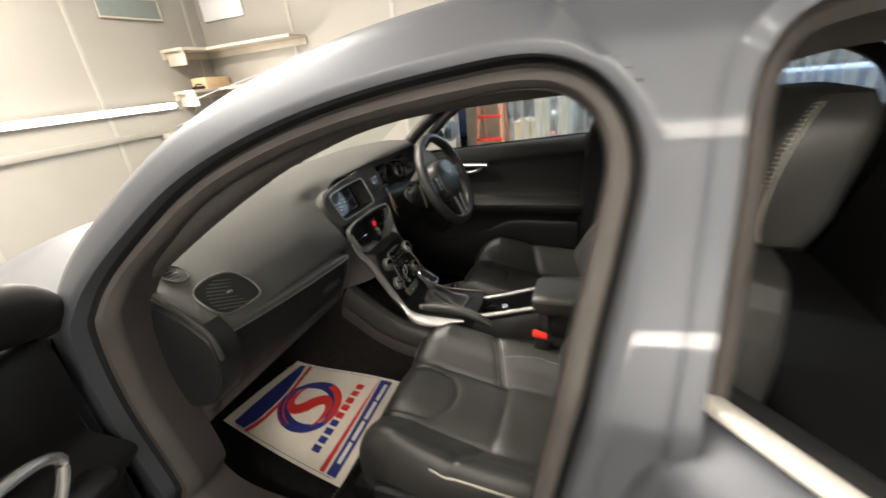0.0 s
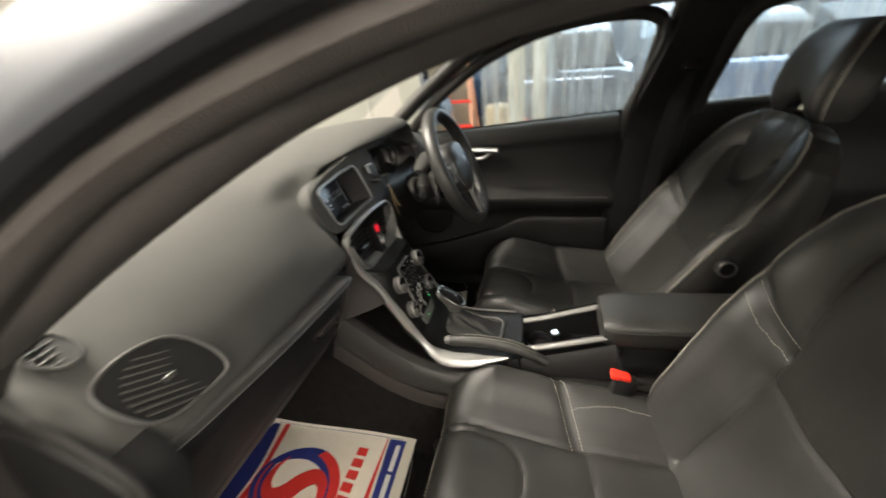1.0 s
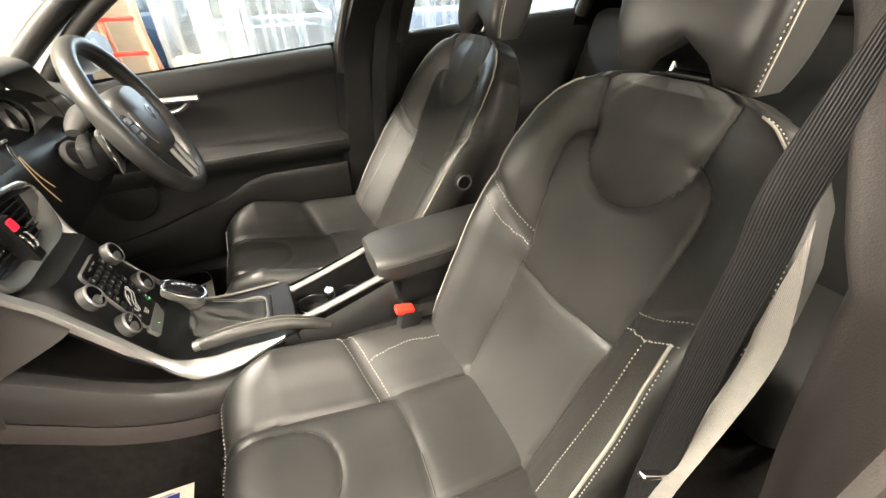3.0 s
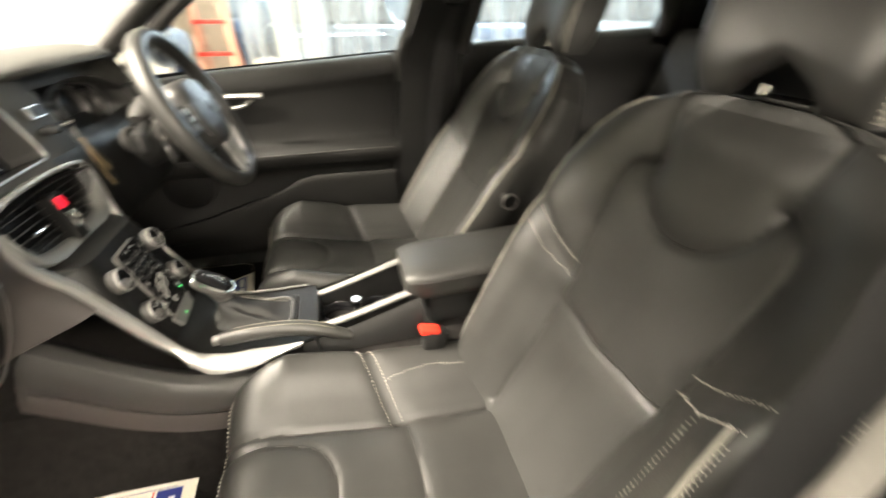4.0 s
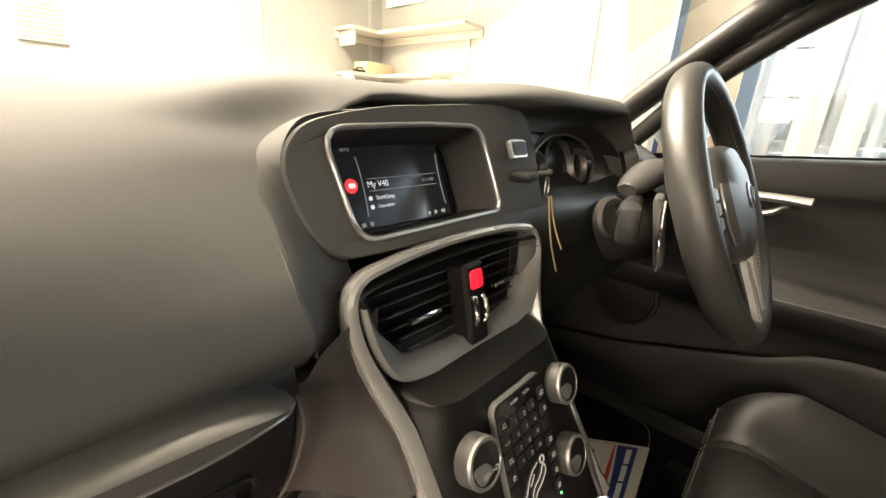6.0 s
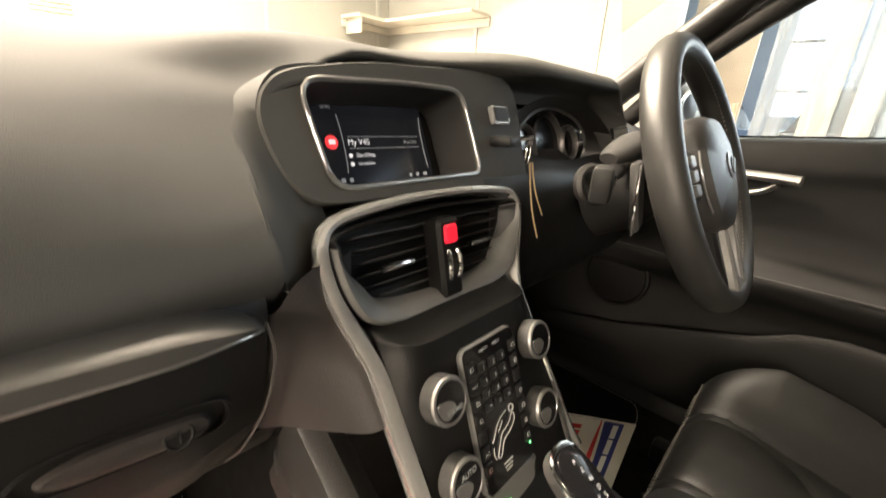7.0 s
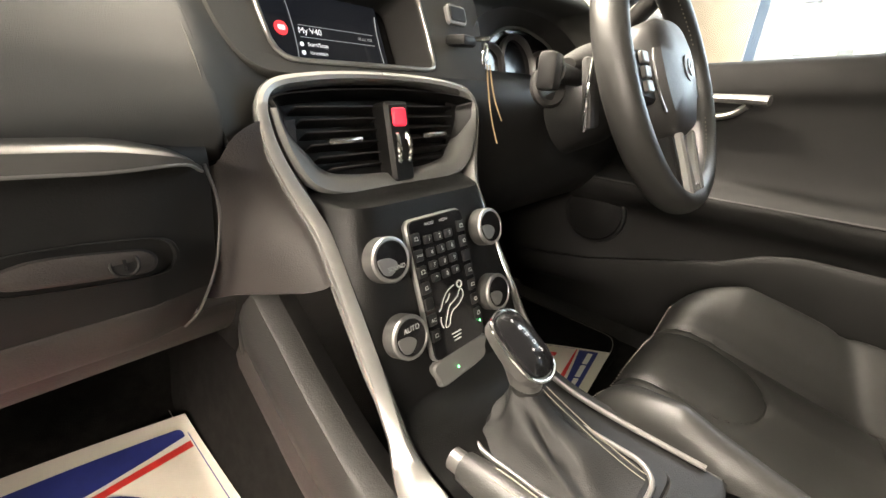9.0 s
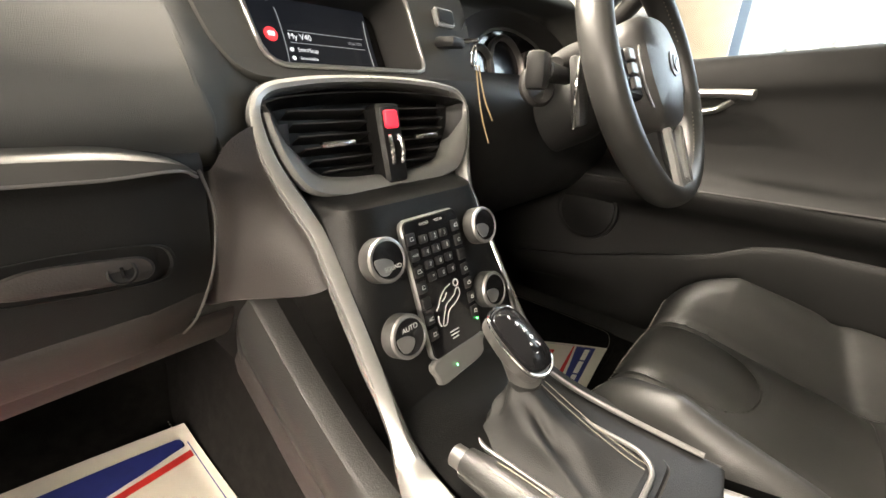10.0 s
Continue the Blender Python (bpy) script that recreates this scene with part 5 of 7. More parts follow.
# wing beside the open door
rows = []
for y in np.linspace(0.17, 1.35, 20):
    zt = np.interp(y, [0.17, 0.4, 0.9, 1.35], [0.99, 0.975, 0.92, 0.78])
    xo = -0.875 + 0.10 * smooth_step(0.6, 1.4, y)
    rows.append([(xo + 0.10, y, zt), (xo + 0.04, y, zt - 0.02), (xo + 0.005, y, zt - 0.08), (xo, y, zt - 0.2), (xo + 0.02, y, 0.45), (xo + 0.05, y, 0.25)])
part("front_wing", Build().grid(rows), M_PAINT, car, "grey painted front wing")

# ---------------------------------------------------------------- driver door, closed
rows = []
for y in np.linspace(0.62, -0.66, 50):
    zt = 0.925 - 0.07 * y - 0.02 * smooth_step(-0.1, 0.3, y)
    prof = crom([(0.80, zt + 0.005), (0.745, zt + 0.006), (0.722, zt - 0.008), (0.715, zt - 0.05), (0.728, zt - 0.085), (0.735, 0.80), (0.730, 0.72), (0.690, 0.695), (0.672, 0.675), (0.685, 0.640), (0.725, 0.60), (0.728, 0.50), (0.715, 0.42), (0.72, 0.32)], 60)
    rows.append([(x, y, z) for x, z in prof])
door = part("driver_door", Build().grid(rows), M_DOOR, car, "closed driver door with black trim")
part("door_skin", Build().grid([[(x, y, z) for x, z in ((0.80, 0.935 - 0.07 * y), (0.87, 0.90), (0.885, 0.70), (0.87, 0.45), (0.84, 0.30))] for y in np.linspace(0.32, -0.76, 12)]), M_PAINT, door, "grey painted door skin")
part("armrest_seam", Build().tube([(0.6705 + 0.004 * math.sin(9 * y), y, 0.684) for y in np.linspace(0.10, -0.64, 30)], 0.0024, 6), M_GREY, door, "grey seam along the armrest")
rows = []
for y in np.linspace(0.24, -0.64, 40):
    zt = np.interp(y, [-0.64, -0.36, -0.30, -0.24, 0.04, 0.24], [0.600, 0.604, 0.590, 0.558, 0.475, 0.44])
    rows.append([(x, y, z) for x, z in crom([(0.722, zt - 0.02), (0.690, zt - 0.004), (0.678, zt), (0.670, zt - 0.008), (0.672, zt - 0.06), (0.690, 0.38), (0.715, 0.31)], 20)])
part("map_pocket", Build().grid(rows), M_DOOR, door, "black map pocket")
SPK = Matrix.Translation((0.722, 0.060, 0.585)) @ pose(0, 0, 0, 0, -90, 0)
part("speaker_grille", Build().lathe([(0.082, 0.0), (0.080, 0.008), (0.074, 0.009), (0.070, 0.004), (0.0, 0.010)], 40, SPK), M_PANEL, door, "round speaker grille")
hd = crom([(0.712, 0.00, 0.868), (0.700, -0.10, 0.872), (0.690, -0.18, 0.873), (0.683, -0.232, 0.872)], 20)
part("pull_handle", Build().tube(hd, np.linspace(0.011, 0.0165, 20), 12, flat=0.6), M_RIM, door, "silver pull handle")
hd = crom([(0.715, -0.03, 0.838), (0.705, -0.11, 0.835), (0.697, -0.17, 0.842), (0.690, -0.20, 0.862)], 20)
part("release_lever", Build().tube(hd, 0.0095, 12, flat=0.7), M_RIM, door, "silver release lever")
fr = crom([(0.715, 0.12, 0.945), (0.672, -0.02, 1.075), (0.625, -0.20, 1.190), (0.590, -0.40, 1.262), (0.580, -0.60, 1.285), (0.590, -0.725, 1.265), (0.640, -0.735, 1.18), (0.690, -0.715, 1.06), (0.725, -0.69, 0.975)], 60)
part("window_frame", Build().tube(fr, 0.020, 10), M_SEAL, door, "black window frame")
o = part("window_pane", Build().grid([[(0.735 - 0.5 * max(0, z - 0.95), y, z) for y in np.linspace(0.13, -0.72, 10)] for z in np.linspace(0.93, 1.28, 8)]), M_GLASS, door, "clear side window")
o.visible_shadow = False
rows = []
for k in np.linspace(0, 1, 12):
    s = math.sin(math.pi * (0.08 + 0.84 * k)) ** 0.5
    rows.append([(0.93 + 0.10 * s * math.cos(a), 0.02 + 0.10 * k, 1.0 + 0.065 * s * math.sin(a)) for a in np.linspace(0, 2 * math.pi, 28, endpoint=False)])
mirror_thing = part("door_mirror", Build().grid(rows, wrap=True, caps=True), M_PAINT, car, "grey door mirror")
part("mirror_glass", Build().plate([(0.085 * math.cos(a), 0.052 * math.sin(a)) for a in np.linspace(0, 2 * math.pi, 32, endpoint=False)], 0.004, pose(0.93, 0.024, 1.0, 90, 0, -10)), M_CHROME, mirror_thing, "mirror glass")

# ---------------------------------------------------------------- paper mats
sheet = thing("paper_mat", (-0.35, 0.15, 0.28), "white paper floor mat with blue and red print", "paper mat", "paper mats")


def sheet_pt(u, v, lift=0.0):
    """u from the tunnel outwards, v from the front backwards."""
    a, bb, c, d = np.array([-0.180, 0.353]), np.array([-0.172, -0.090]), np.array([-0.585, -0.099]), np.array([-0.498, 0.407])
    p = a * (1 - u) * (1 - v) + bb * (1 - u) * v + c * u * v + d * u * (1 - v)
    z = 0.297 + 0.010 * math.sin(3 * u + 2 * v) * math.sin(2.2 * v + 0.4) + 0.02 * (1 - v) ** 4
    return (p[0], p[1], z + lift)


part("paper", Build().grid([[sheet_pt(u, v) for v in np.linspace(0, 1, 24)] for u in np.linspace(0, 1, 24)]), M_PAPER, sheet)

# ---------------------------------------------------------------- dash details
# driver side: instrument hood, lower panel, knee panel
part("cluster_recess", Build().grid([[(x, y, z) for x in np.linspace(0.145, 0.455, 16)] for y, z in ((0.11, 1.004), (0.17, 0.99), (0.175, 0.92), (0.10, 0.875))]), M_PANEL, dash, "dark instrument recess")
low = []
for x in np.linspace(0.10, 0.73, 40):
    h = math.exp(-((x - 0.375) / 0.10) ** 2)
    low.append([(x, y, z) for y, z in crom([(0.075, 0.895 - 0.01 * h), (0.045, 0.875 - 0.01 * h), (0.030, 0.83), (0.032, 0.78), (0.045, 0.72), (0.075, 0.665), (0.14, 0.625), (0.30, 0.60), (0.45, 0.58)], 40)])
part("driver_lower_panel", Build().grid(low), M_HARD, dash, "black lower dash on the driver side")
bezel = crom([(0.186, 0.895), (0.190, 0.937), (0.213, 0.964), (0.29, 0.984), (0.391, 0.980), (0.46, 0.965), (0.52, 0.938), (0.570, 0.900), (0.560, 0.862), (0.48, 0.846), (0.36, 0.846), (0.25, 0.858)], 72, True)
face = crom([(0.285, 0.900), (0.292, 0.935), (0.330, 0.960), (0.385, 0.968), (0.440, 0.962), (0.500, 0.945), (0.546, 0.908), (0.530, 0.862), (0.47, 0.846), (0.38, 0.846), (0.31, 0.862)], 72, True)
part("cluster_bezel", Build().grid([[(x, 0.062 + 0.12 * max(0, z - 0.86), z) for x, z in bezel], [(x * 0.6 + u * 0.4, 0.098, z * 0.6 + w * 0.4) for (x, z), (u, w) in zip(bezel, face)], [(x, 0.128, z) for x, z in face]], wrap=True), M_GREY, dash, "dark grey cluster bezel")
part("cluster_rim", Build().tube([(x, 0.125, z) for x, z in face], 0.0030, 8, closed=True), M_LIP, dash, "pale cluster rim")
part("cluster_panel", Build().grid([[(x, 0.150, z) for x in (0.26, 0.57)] for z in (0.83, 0.98)]), M_GLOSS, dash)
# instrument dials
for cxx, r in ((0.405, 0.052), (0.325, 0.030), (0.490, 0.030)):
    m = Matrix.Translation((cxx, 0.140, 0.905)) @ pose(0, 0, 0, 76, 0, 0)
    part("dial_rim", Build().lathe([(r, -0.004), (r + 0.005, 0.0), (r + 0.005, 0.010), (r, 0.013), (r - 0.004, 0.008), (r - 0.004, -0.004)], 40, m, caps=False), M_STEM, dash, "silver dial rim")
    part("dial_face", Build().lathe([(r - 0.003, 0.0), (r - 0.003, 0.002), (0, 0.002)], 40, m), M_GLOSS, dash, "dark dial face")
# keyless slot with the key fob
part("switch_frame", Build().plate(rrect(0.036, 0.024, 0.005), 0.006, Matrix.Translation((0.146, 0.068, 0.951)) @ pose(0, 0, 0, 69, 0, 0), 0.0015), M_SILVER, dash, "silver switch frame")
part("switch_key", Build().plate(rrect(0.030, 0.018, 0.004), 0.0078, Matrix.Translation((0.146, 0.068, 0.951)) @ pose(0, 0, 0, 69, 0, 0), 0.0015), M_HARD, dash)
keyfob = thing("car_key", (0.15, 0.05, 0.92), "black car key with split ring and manila paper tag", "car key")
part("key_fob", Build().box(0.034, 0.030, 0.013, pose(0.140, 0.048, 0.922, 0, 0, 10), 0.005), M_HARD, keyfob, "black key fob")
part("key_blade", Build().box(0.028, 0.008, 0.006, pose(0.162, 0.036, 0.926, 0, -8, -25), 0.002), M_CHROME, keyfob, "chrome key end")
part("key_ring", Build().tube([(0.168 + 0.010 * math.cos(a) * 0.5, 0.030, 0.908 + 0.013 * math.sin(a)) for a in np.linspace(0, 2 * math.pi, 20, endpoint=False)], 0.0013, 6, closed=True, up=(0, 1, 0)), M_CHROME, keyfob, "steel ring")
M_TAG = mat("manila_tag", (0.30, 0.22, 0.12), 0.8, grain=0.2, scale=200, vary=0.1)
for q, (dx_, len_) in enumerate(((0.0, 0.10), (0.006, 0.07))):
    tag = crom([(0.170 + dx_, 0.026, 0.897), (0.172 + dx_, 0.022, 0.897 - 0.3 * len_), (0.176 + dx_, 0.016, 0.897 - 0.65 * len_), (0.184 + dx_, 0.008, 0.897 - len_)], 14)
    part("paper_tag", Build().grid([[p + (-0.0016, 0.001, 0), p + (0, -0.0006, 0), p + (0.0016, 0.001, 0)] for p in tag]), M_TAG, keyfob, "manila paper tag")
# right end vent and passenger vents
END = Matrix.Translation((0.528, 0.036, 0.912)) @ pose(0, 0, 0, 72, 0, 28)
part("end_vent_rim", Build().grid([[tuple(END @ Vector((x * k, y * k, d))) for x, y in rrect(0.052, 0.062, 0.012)] for k, d in ((1.16, -0.02), (1.14, 0.004), (1.04, 0.006), (0.98, 0.0), (0.95, -0.012))], wrap=True, caps=True), M_GREY, dash, "dark end vent")
for k in range(6):
    part("vent_slat", Build().box(0.048, 0.0022, 0.010, END @ pose(0, -0.024 + 0.0096 * k, -0.002, 20), 0.0006, 1), M_GREY, dash)
AV = crom([(-0.676, 0.036, 0.938), (-0.640, 0.040, 0.952), (-0.590, 0.030, 0.946), (-0.565, 0.008, 0.918), (-0.561, -0.012, 0.886), (-0.585, -0.010, 0.876), (-0.640, 0.000, 0.877), (-0.668, 0.010, 0.900)], 64, True)
AVc = AV.mean(0)
nv = np.array([-0.05, -0.86, 0.50])
nv /= np.linalg.norm(nv)
part("side_vent_rim", Build().tube(AV + nv * 0.004, 0.0022, 8, closed=True), M_STEM, dash, "silver vent rim")
part("side_vent_body", Build().grid([AV + nv * 0.003, AVc + (AV - AVc) * 0.93 + nv * 0.001, AVc + (AV - AVc) * 0.86 - nv * 0.012, AVc + (AV - AVc) * 0.84 - nv * 0.03], wrap=True, caps=True), M_HARD, dash, "dark side vent")
ax, ay = np.array([1.0, -0.25, -0.40]), None
ax -= nv * (ax @ nv)
ax /= np.linalg.norm(ax)
ay = np.cross(nv, ax)
for k in range(9):
    o = (k - 4) * 0.0078
    hw = 0.046 * math.sqrt(max(0.05, 1 - (o / 0.040) ** 2))
    m = Matrix((Vector((*ax, 0)), Vector((*ay, 0)), Vector((*nv, 0)), Vector((0, 0, 0, 1)))).transposed()
    m.translation = Vector(AVc + ay * o - nv * 0.001)
    part("vent_slat", Build().box(2 * hw, 0.0018, 0.012, m @ pose(0, 0, 0, 25), 0.0006, 1), M_DASH, dash)
part("vent_slider", Build().box(0.016, 0.006, 0.008, Matrix.Translation(Vector(AVc + nv * 0.005)), 0.002), M_CHROME, dash)
# round demister vent
DV = crom([(-0.665, 0.135, 0.977), (-0.640, 0.125, 0.976), (-0.632, 0.100, 0.964), (-0.640, 0.082, 0.953), (-0.660, 0.085, 0.952), (-0.672, 0.110, 0.964)], 40, True)
DVc = DV.mean(0)
dn = np.array([-0.1, -0.5, 0.86])
dn /= np.linalg.norm(dn)
part("demister_rim", Build().tube(DV + dn * 0.006, 0.0024, 8, closed=True), M_DASH, dash, "pale demister rim")
part("demister_vent", Build().grid([DV + dn * 0.006, DVc + (DV - DVc) * 0.9 + dn * 0.004, DVc + (DV - DVc) * 0.85 - dn * 0.01], wrap=True, caps=True), M_PANEL, dash, "dark demister vent")
for k in range(5):
    o = (k - 2) * 0.009
    c = DVc + np.array([0.0, 0.85, 0.5]) * o + dn * 0.006
    part("vent_slat", Build().tube([c + (-0.016, 0, 0), c + (0.016, 0, 0)], 0.0014, 6), M_GREY, dash)
# end cover of the dash
cap = crom([(0.165, 0.935), (0.10, 0.925), (0.03, 0.895), (-0.015, 0.855), (-0.022, 0.80), (0.0, 0.735), (0.045, 0.685), (0.11, 0.66), (0.16, 0.68), (0.185, 0.76), (0.185, 0.87)], 60, True)
cc = cap.mean(0)
part("dash_end_cover", Build().grid([[(-0.708 - d, *(cc + (p - cc) * s)) for p in cap] for s, d in ((1.0, -0.05), (1.0, 0.0), (0.96, 0.008), (0.6, 0.013), (0.1, 0.014))], wrap=True, caps=True), M_HARD, dash, "black dash end cover")
part("airbag_switch", Build().plate(rrect(0.022, 0.014, 0.004), 0.003, Matrix.Translation((-0.718, 0.100, 0.808)) @ pose(0, 0, 0, 90, 0, -90), 0.001), mat("brass", (0.42, 0.33, 0.12), 0.35, metal=0.6, vary=0.3, vscale=120), dash, "small brassy switch")
part("end_gap", Build().tube([(-0.708, y + 0.004, z + 0.006) for y, z in crom([(0.165, 0.945), (0.10, 0.935), (0.03, 0.905), (-0.02, 0.862), (-0.032, 0.81)], 30)], 0.006, 8), M_SEAL, dash)

# ---------------------------------------------------------------- wall fittings
light = thing("strip_light", (1.56, 3.83, 1.24), "lit white strip light on the workshop wall", "strip light")
part("light_tube", Build().tube([(0.73, 3.815, 1.245), (2.40, 3.815, 1.245)], 0.026, 12), M_LIGHT, light)
part("light_backing", Build().box(1.72, 0.03, 0.08, pose(1.56, 3.834, 1.245), 0.006), M_WALL, light)
for lx, ly, watts in LAMPS:
    t = thing("ceiling_light", (lx, ly, 3.2), "lit white batten light under the ceiling", "ceiling light", "batten lights")
    part("light_body", Build().box(0.12, 1.95, 0.06, pose(lx, ly, 3.26), 0.01), M_WALL, t)
    part("light_tube", Build().tube([(lx, ly - 0.95, 3.20), (lx, ly + 0.95, 3.20)], 0.03, 12), M_LIGHT, t)
# fitting for the added left-wall fill lamp, out of view
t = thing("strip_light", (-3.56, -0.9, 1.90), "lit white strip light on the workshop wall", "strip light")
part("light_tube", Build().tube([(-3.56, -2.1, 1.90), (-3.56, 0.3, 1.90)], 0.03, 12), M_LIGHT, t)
M_SHELF = mat("white_shelf_board", (0.46, 0.41, 0.335), 0.5, vary=0.06, vscale=5, rvary=0.05)
for z, x0, y0 in ((1.355, 2.46, 2.75), (1.785, 2.47, 2.38)):
    sh = thing("corner_shelf", (2.9, 3.7, z), "pale painted corner shelf on the workshop wall", "shelf", "corner shelves")
    part("shelf_board", Build().plate(even([(x0, 3.846), (x0, 3.54), (2.82, 3.54), (2.82, y0), (3.116, y0), (3.116, 3.846), (x0, 3.846)], 80)[:-1], 0.028, pose(0, 0, z), 0.003), M_SHELF, sh, smooth=False)
    part("shelf_batten", Build().box(3.11 - x0, 0.02, 0.07, pose((3.11 + x0) / 2, 3.836, z - 0.036), 0.003), M_SHELF, sh)
    part("shelf_batten", Build().box(0.02, 3.82 - y0, 0.07, pose(3.106, (3.82 + y0) / 2, z - 0.036), 0.003), M_SHELF, sh)
    part("shelf_bracket", Build().box(0.022, 0.26, 0.14, pose(x0 + 0.06, 3.70, z - 0.072), 0.004), M_SHELF, sh)
M_CARD = mat("cardboard", (0.55, 0.40, 0.24), 0.8, grain=0.3, scale=80, vary=0.12)
box = thing("cardboard_box", (2.86, 3.66, 1.383), "brown cardboard box on the lower shelf", "box")
part("box_body", Build().box(0.40, 0.20, 0.12, pose(2.87, 3.68, 1.443, 0, 0, 6), 0.006), M_CARD, box)
part("packing_tape", Build().box(0.404, 0.05, 0.002, pose(2.87, 3.68, 1.5045, 0, 0, 6)), M_SHELF, box, "pale packing tape")
tool = thing("clamp", (2.62, 3.62, 1.383), "small black tool on the lower shelf", "tool")
part("clamp_body", Build().box(0.15, 0.06, 0.03, pose(2.62, 3.62, 1.40), 0.01), M_HARD, tool)
part("clamp_handle", Build().tube(crom([(2.56, 3.62, 1.405), (2.60, 3.61, 1.435), (2.66, 3.61, 1.43)], 12), 0.009, 8), M_HARD, tool)
single("hanging_cable", Build().tube(crom([(2.50, 3.58, 1.35), (2.51, 3.62, 1.20), (2.49, 3.75, 1.06), (2.36, 3.825, 0.96), (2.27, 3.835, 0.90)], 30), 0.006, 6), M_GREY, "thin grey cable hanging from the shelf", "cable")
sock = thing("socket_box", (2.23, 3.83, 0.91), "white socket box on the wall", "socket")
part("box_body", Build().box(0.18, 0.05, 0.12, pose(2.23, 3.824, 0.91), 0.008), M_WALL, sock)
part("face_plate", Build().box(0.15, 0.008, 0.09, pose(2.23, 3.796, 0.91), 0.003), M_SHELF, sock)
single("wall_trunking", Build().box(5.6, 0.03, 0.06, pose(-0.66, 3.834, 0.99), 0.004), M_WALL, "white cable trunking along the wall", "trunking")
gr = thing("louvre_grille", (0.17, 3.83, 1.46), "cream louvred wall grille", "grille")
part("grille_frame", Build().box(0.26, 0.03, 0.36, pose(0.17, 3.834, 1.50), 0.006), M_SHELF, gr)
for k in range(11):
    part("grille_slat", Build().box(0.22, 0.02, 0.012, pose(0.17, 3.816, 1.35 + 0.03 * k, 25), 0.002, 1), M_SHELF, gr)
nb = thing("notice_board", (2.28, 3.83, 2.2), "dark grey panel high on the wall", "panel")
part("board_face", Build().box(0.66, 0.02, 0.19, pose(2.28, 3.836, 2.20), 0.006), mat("grey_board", (0.17, 0.20, 0.19), 0.4, vary=0.1, vscale=4), nb)
part("board_frame", Build().tube([(1.955, 3.824, 2.105), (2.605, 3.824, 2.105), (2.605, 3.824, 2.295), (1.955, 3.824, 2.295)], 0.010, 6, closed=True, up=(0, 1, 0)), M_SHELF, nb)
single("wall_panel", Build().box(0.03, 0.60, 0.24, pose(3.102, 3.44, 2.22), 0.006), mat("pale_panel", (0.62, 0.61, 0.62), 0.3, vary=0.08, vscale=3), "pale grey panel high on the wall", "panel")
for x in (-2.1, -0.85, 0.42, 1.675, 2.95):
    single("cover_strip", Build().box(0.045, 0.010, 3.26, pose(x, 3.844, 1.64), 0.003), M_STRIPW, "white cover strip over a wall panel joint", "trim", "wall cover strips", "structure")
for y in (1.3, 2.55):
    single("cover_strip", Build().box(0.010, 0.045, 3.26, pose(3.114, y, 1.64), 0.003), M_STRIPW, "white cover strip over a wall panel joint", "trim", "wall cover strips", "structure")

# ---------------------------------------------------------------- strip curtain and the hall behind it
M_PVC = pvc("pvc_strip")
curtain = thing("strip_curtain", (3.17, -2.0, 3.2), "clear plastic strip curtain hanging beside the car", "strip curtain")
part("curtain_rail", Build().box(0.05, 5.9, 0.06, pose(3.19, -2.2, 3.2), 0.006), M_SILVER, curtain, "steel curtain rail")
for k in range(27):
    y = 0.06 - 0.2 * k
    w = 0.115
    rows = []
    for z in np.linspace(0.04, 3.2, 8):
        sway = 0.012 * math.sin(1.7 * k + 1.3 * z) * (3.2 - z) / 3.2
        rows.append([(3.17 + 0.03 * (k % 2) + 0.018 * (u * u) + sway, y + w * u + 0.5 * sway, z) for u in np.linspace(-1, 1, 7)])
    o = part("plastic_strip", Build().grid(rows), M_PVC, curtain)
slab("ceiling_hall", ROOM_X1 + 0.15, 9.2, ROOM_Y0 - 0.15, 6.0, 4.2, 4.32, M_CEIL, "pale hall ceiling beyond the curtain", "ceiling")
slab("wall_hall", 9.0, 9.15, ROOM_Y0, 6.0, 0, 4.2, mat("hall_cladding", (0.32, 0.39, 0.47), 0.5, vary=0.1, vscale=1.2), "grey clad hall wall with bright windows", "wall")
slab("wall_hall_end", ROOM_X1 + 0.15, 9.0, 5.9, 6.0, 0, 4.2, M_WALL, "white hall end wall", "wall")
M_SKYPANE = mat("bright_pane", (0.8, 0.85, 0.9), 0.3, emit=(0.66, 0.84, 1.0), power=0.6)
for k in range(7):
    y = 4.6 - 1.45 * k
    wdw = thing("hall_window", (8.95, y, 2.0), "tall bright hall window with dark glazing bars", "window", "hall windows", "structure")
    part("pane", Build().box(0.03, 0.80, 2.3, pose(8.96, y, 2.35)), M_SKYPANE, wdw)
    for z in (1.6, 2.35, 3.1):
        part("glazing_bar", Build().box(0.05, 0.84, 0.04, pose(8.94, y, z)), M_HARD, wdw)


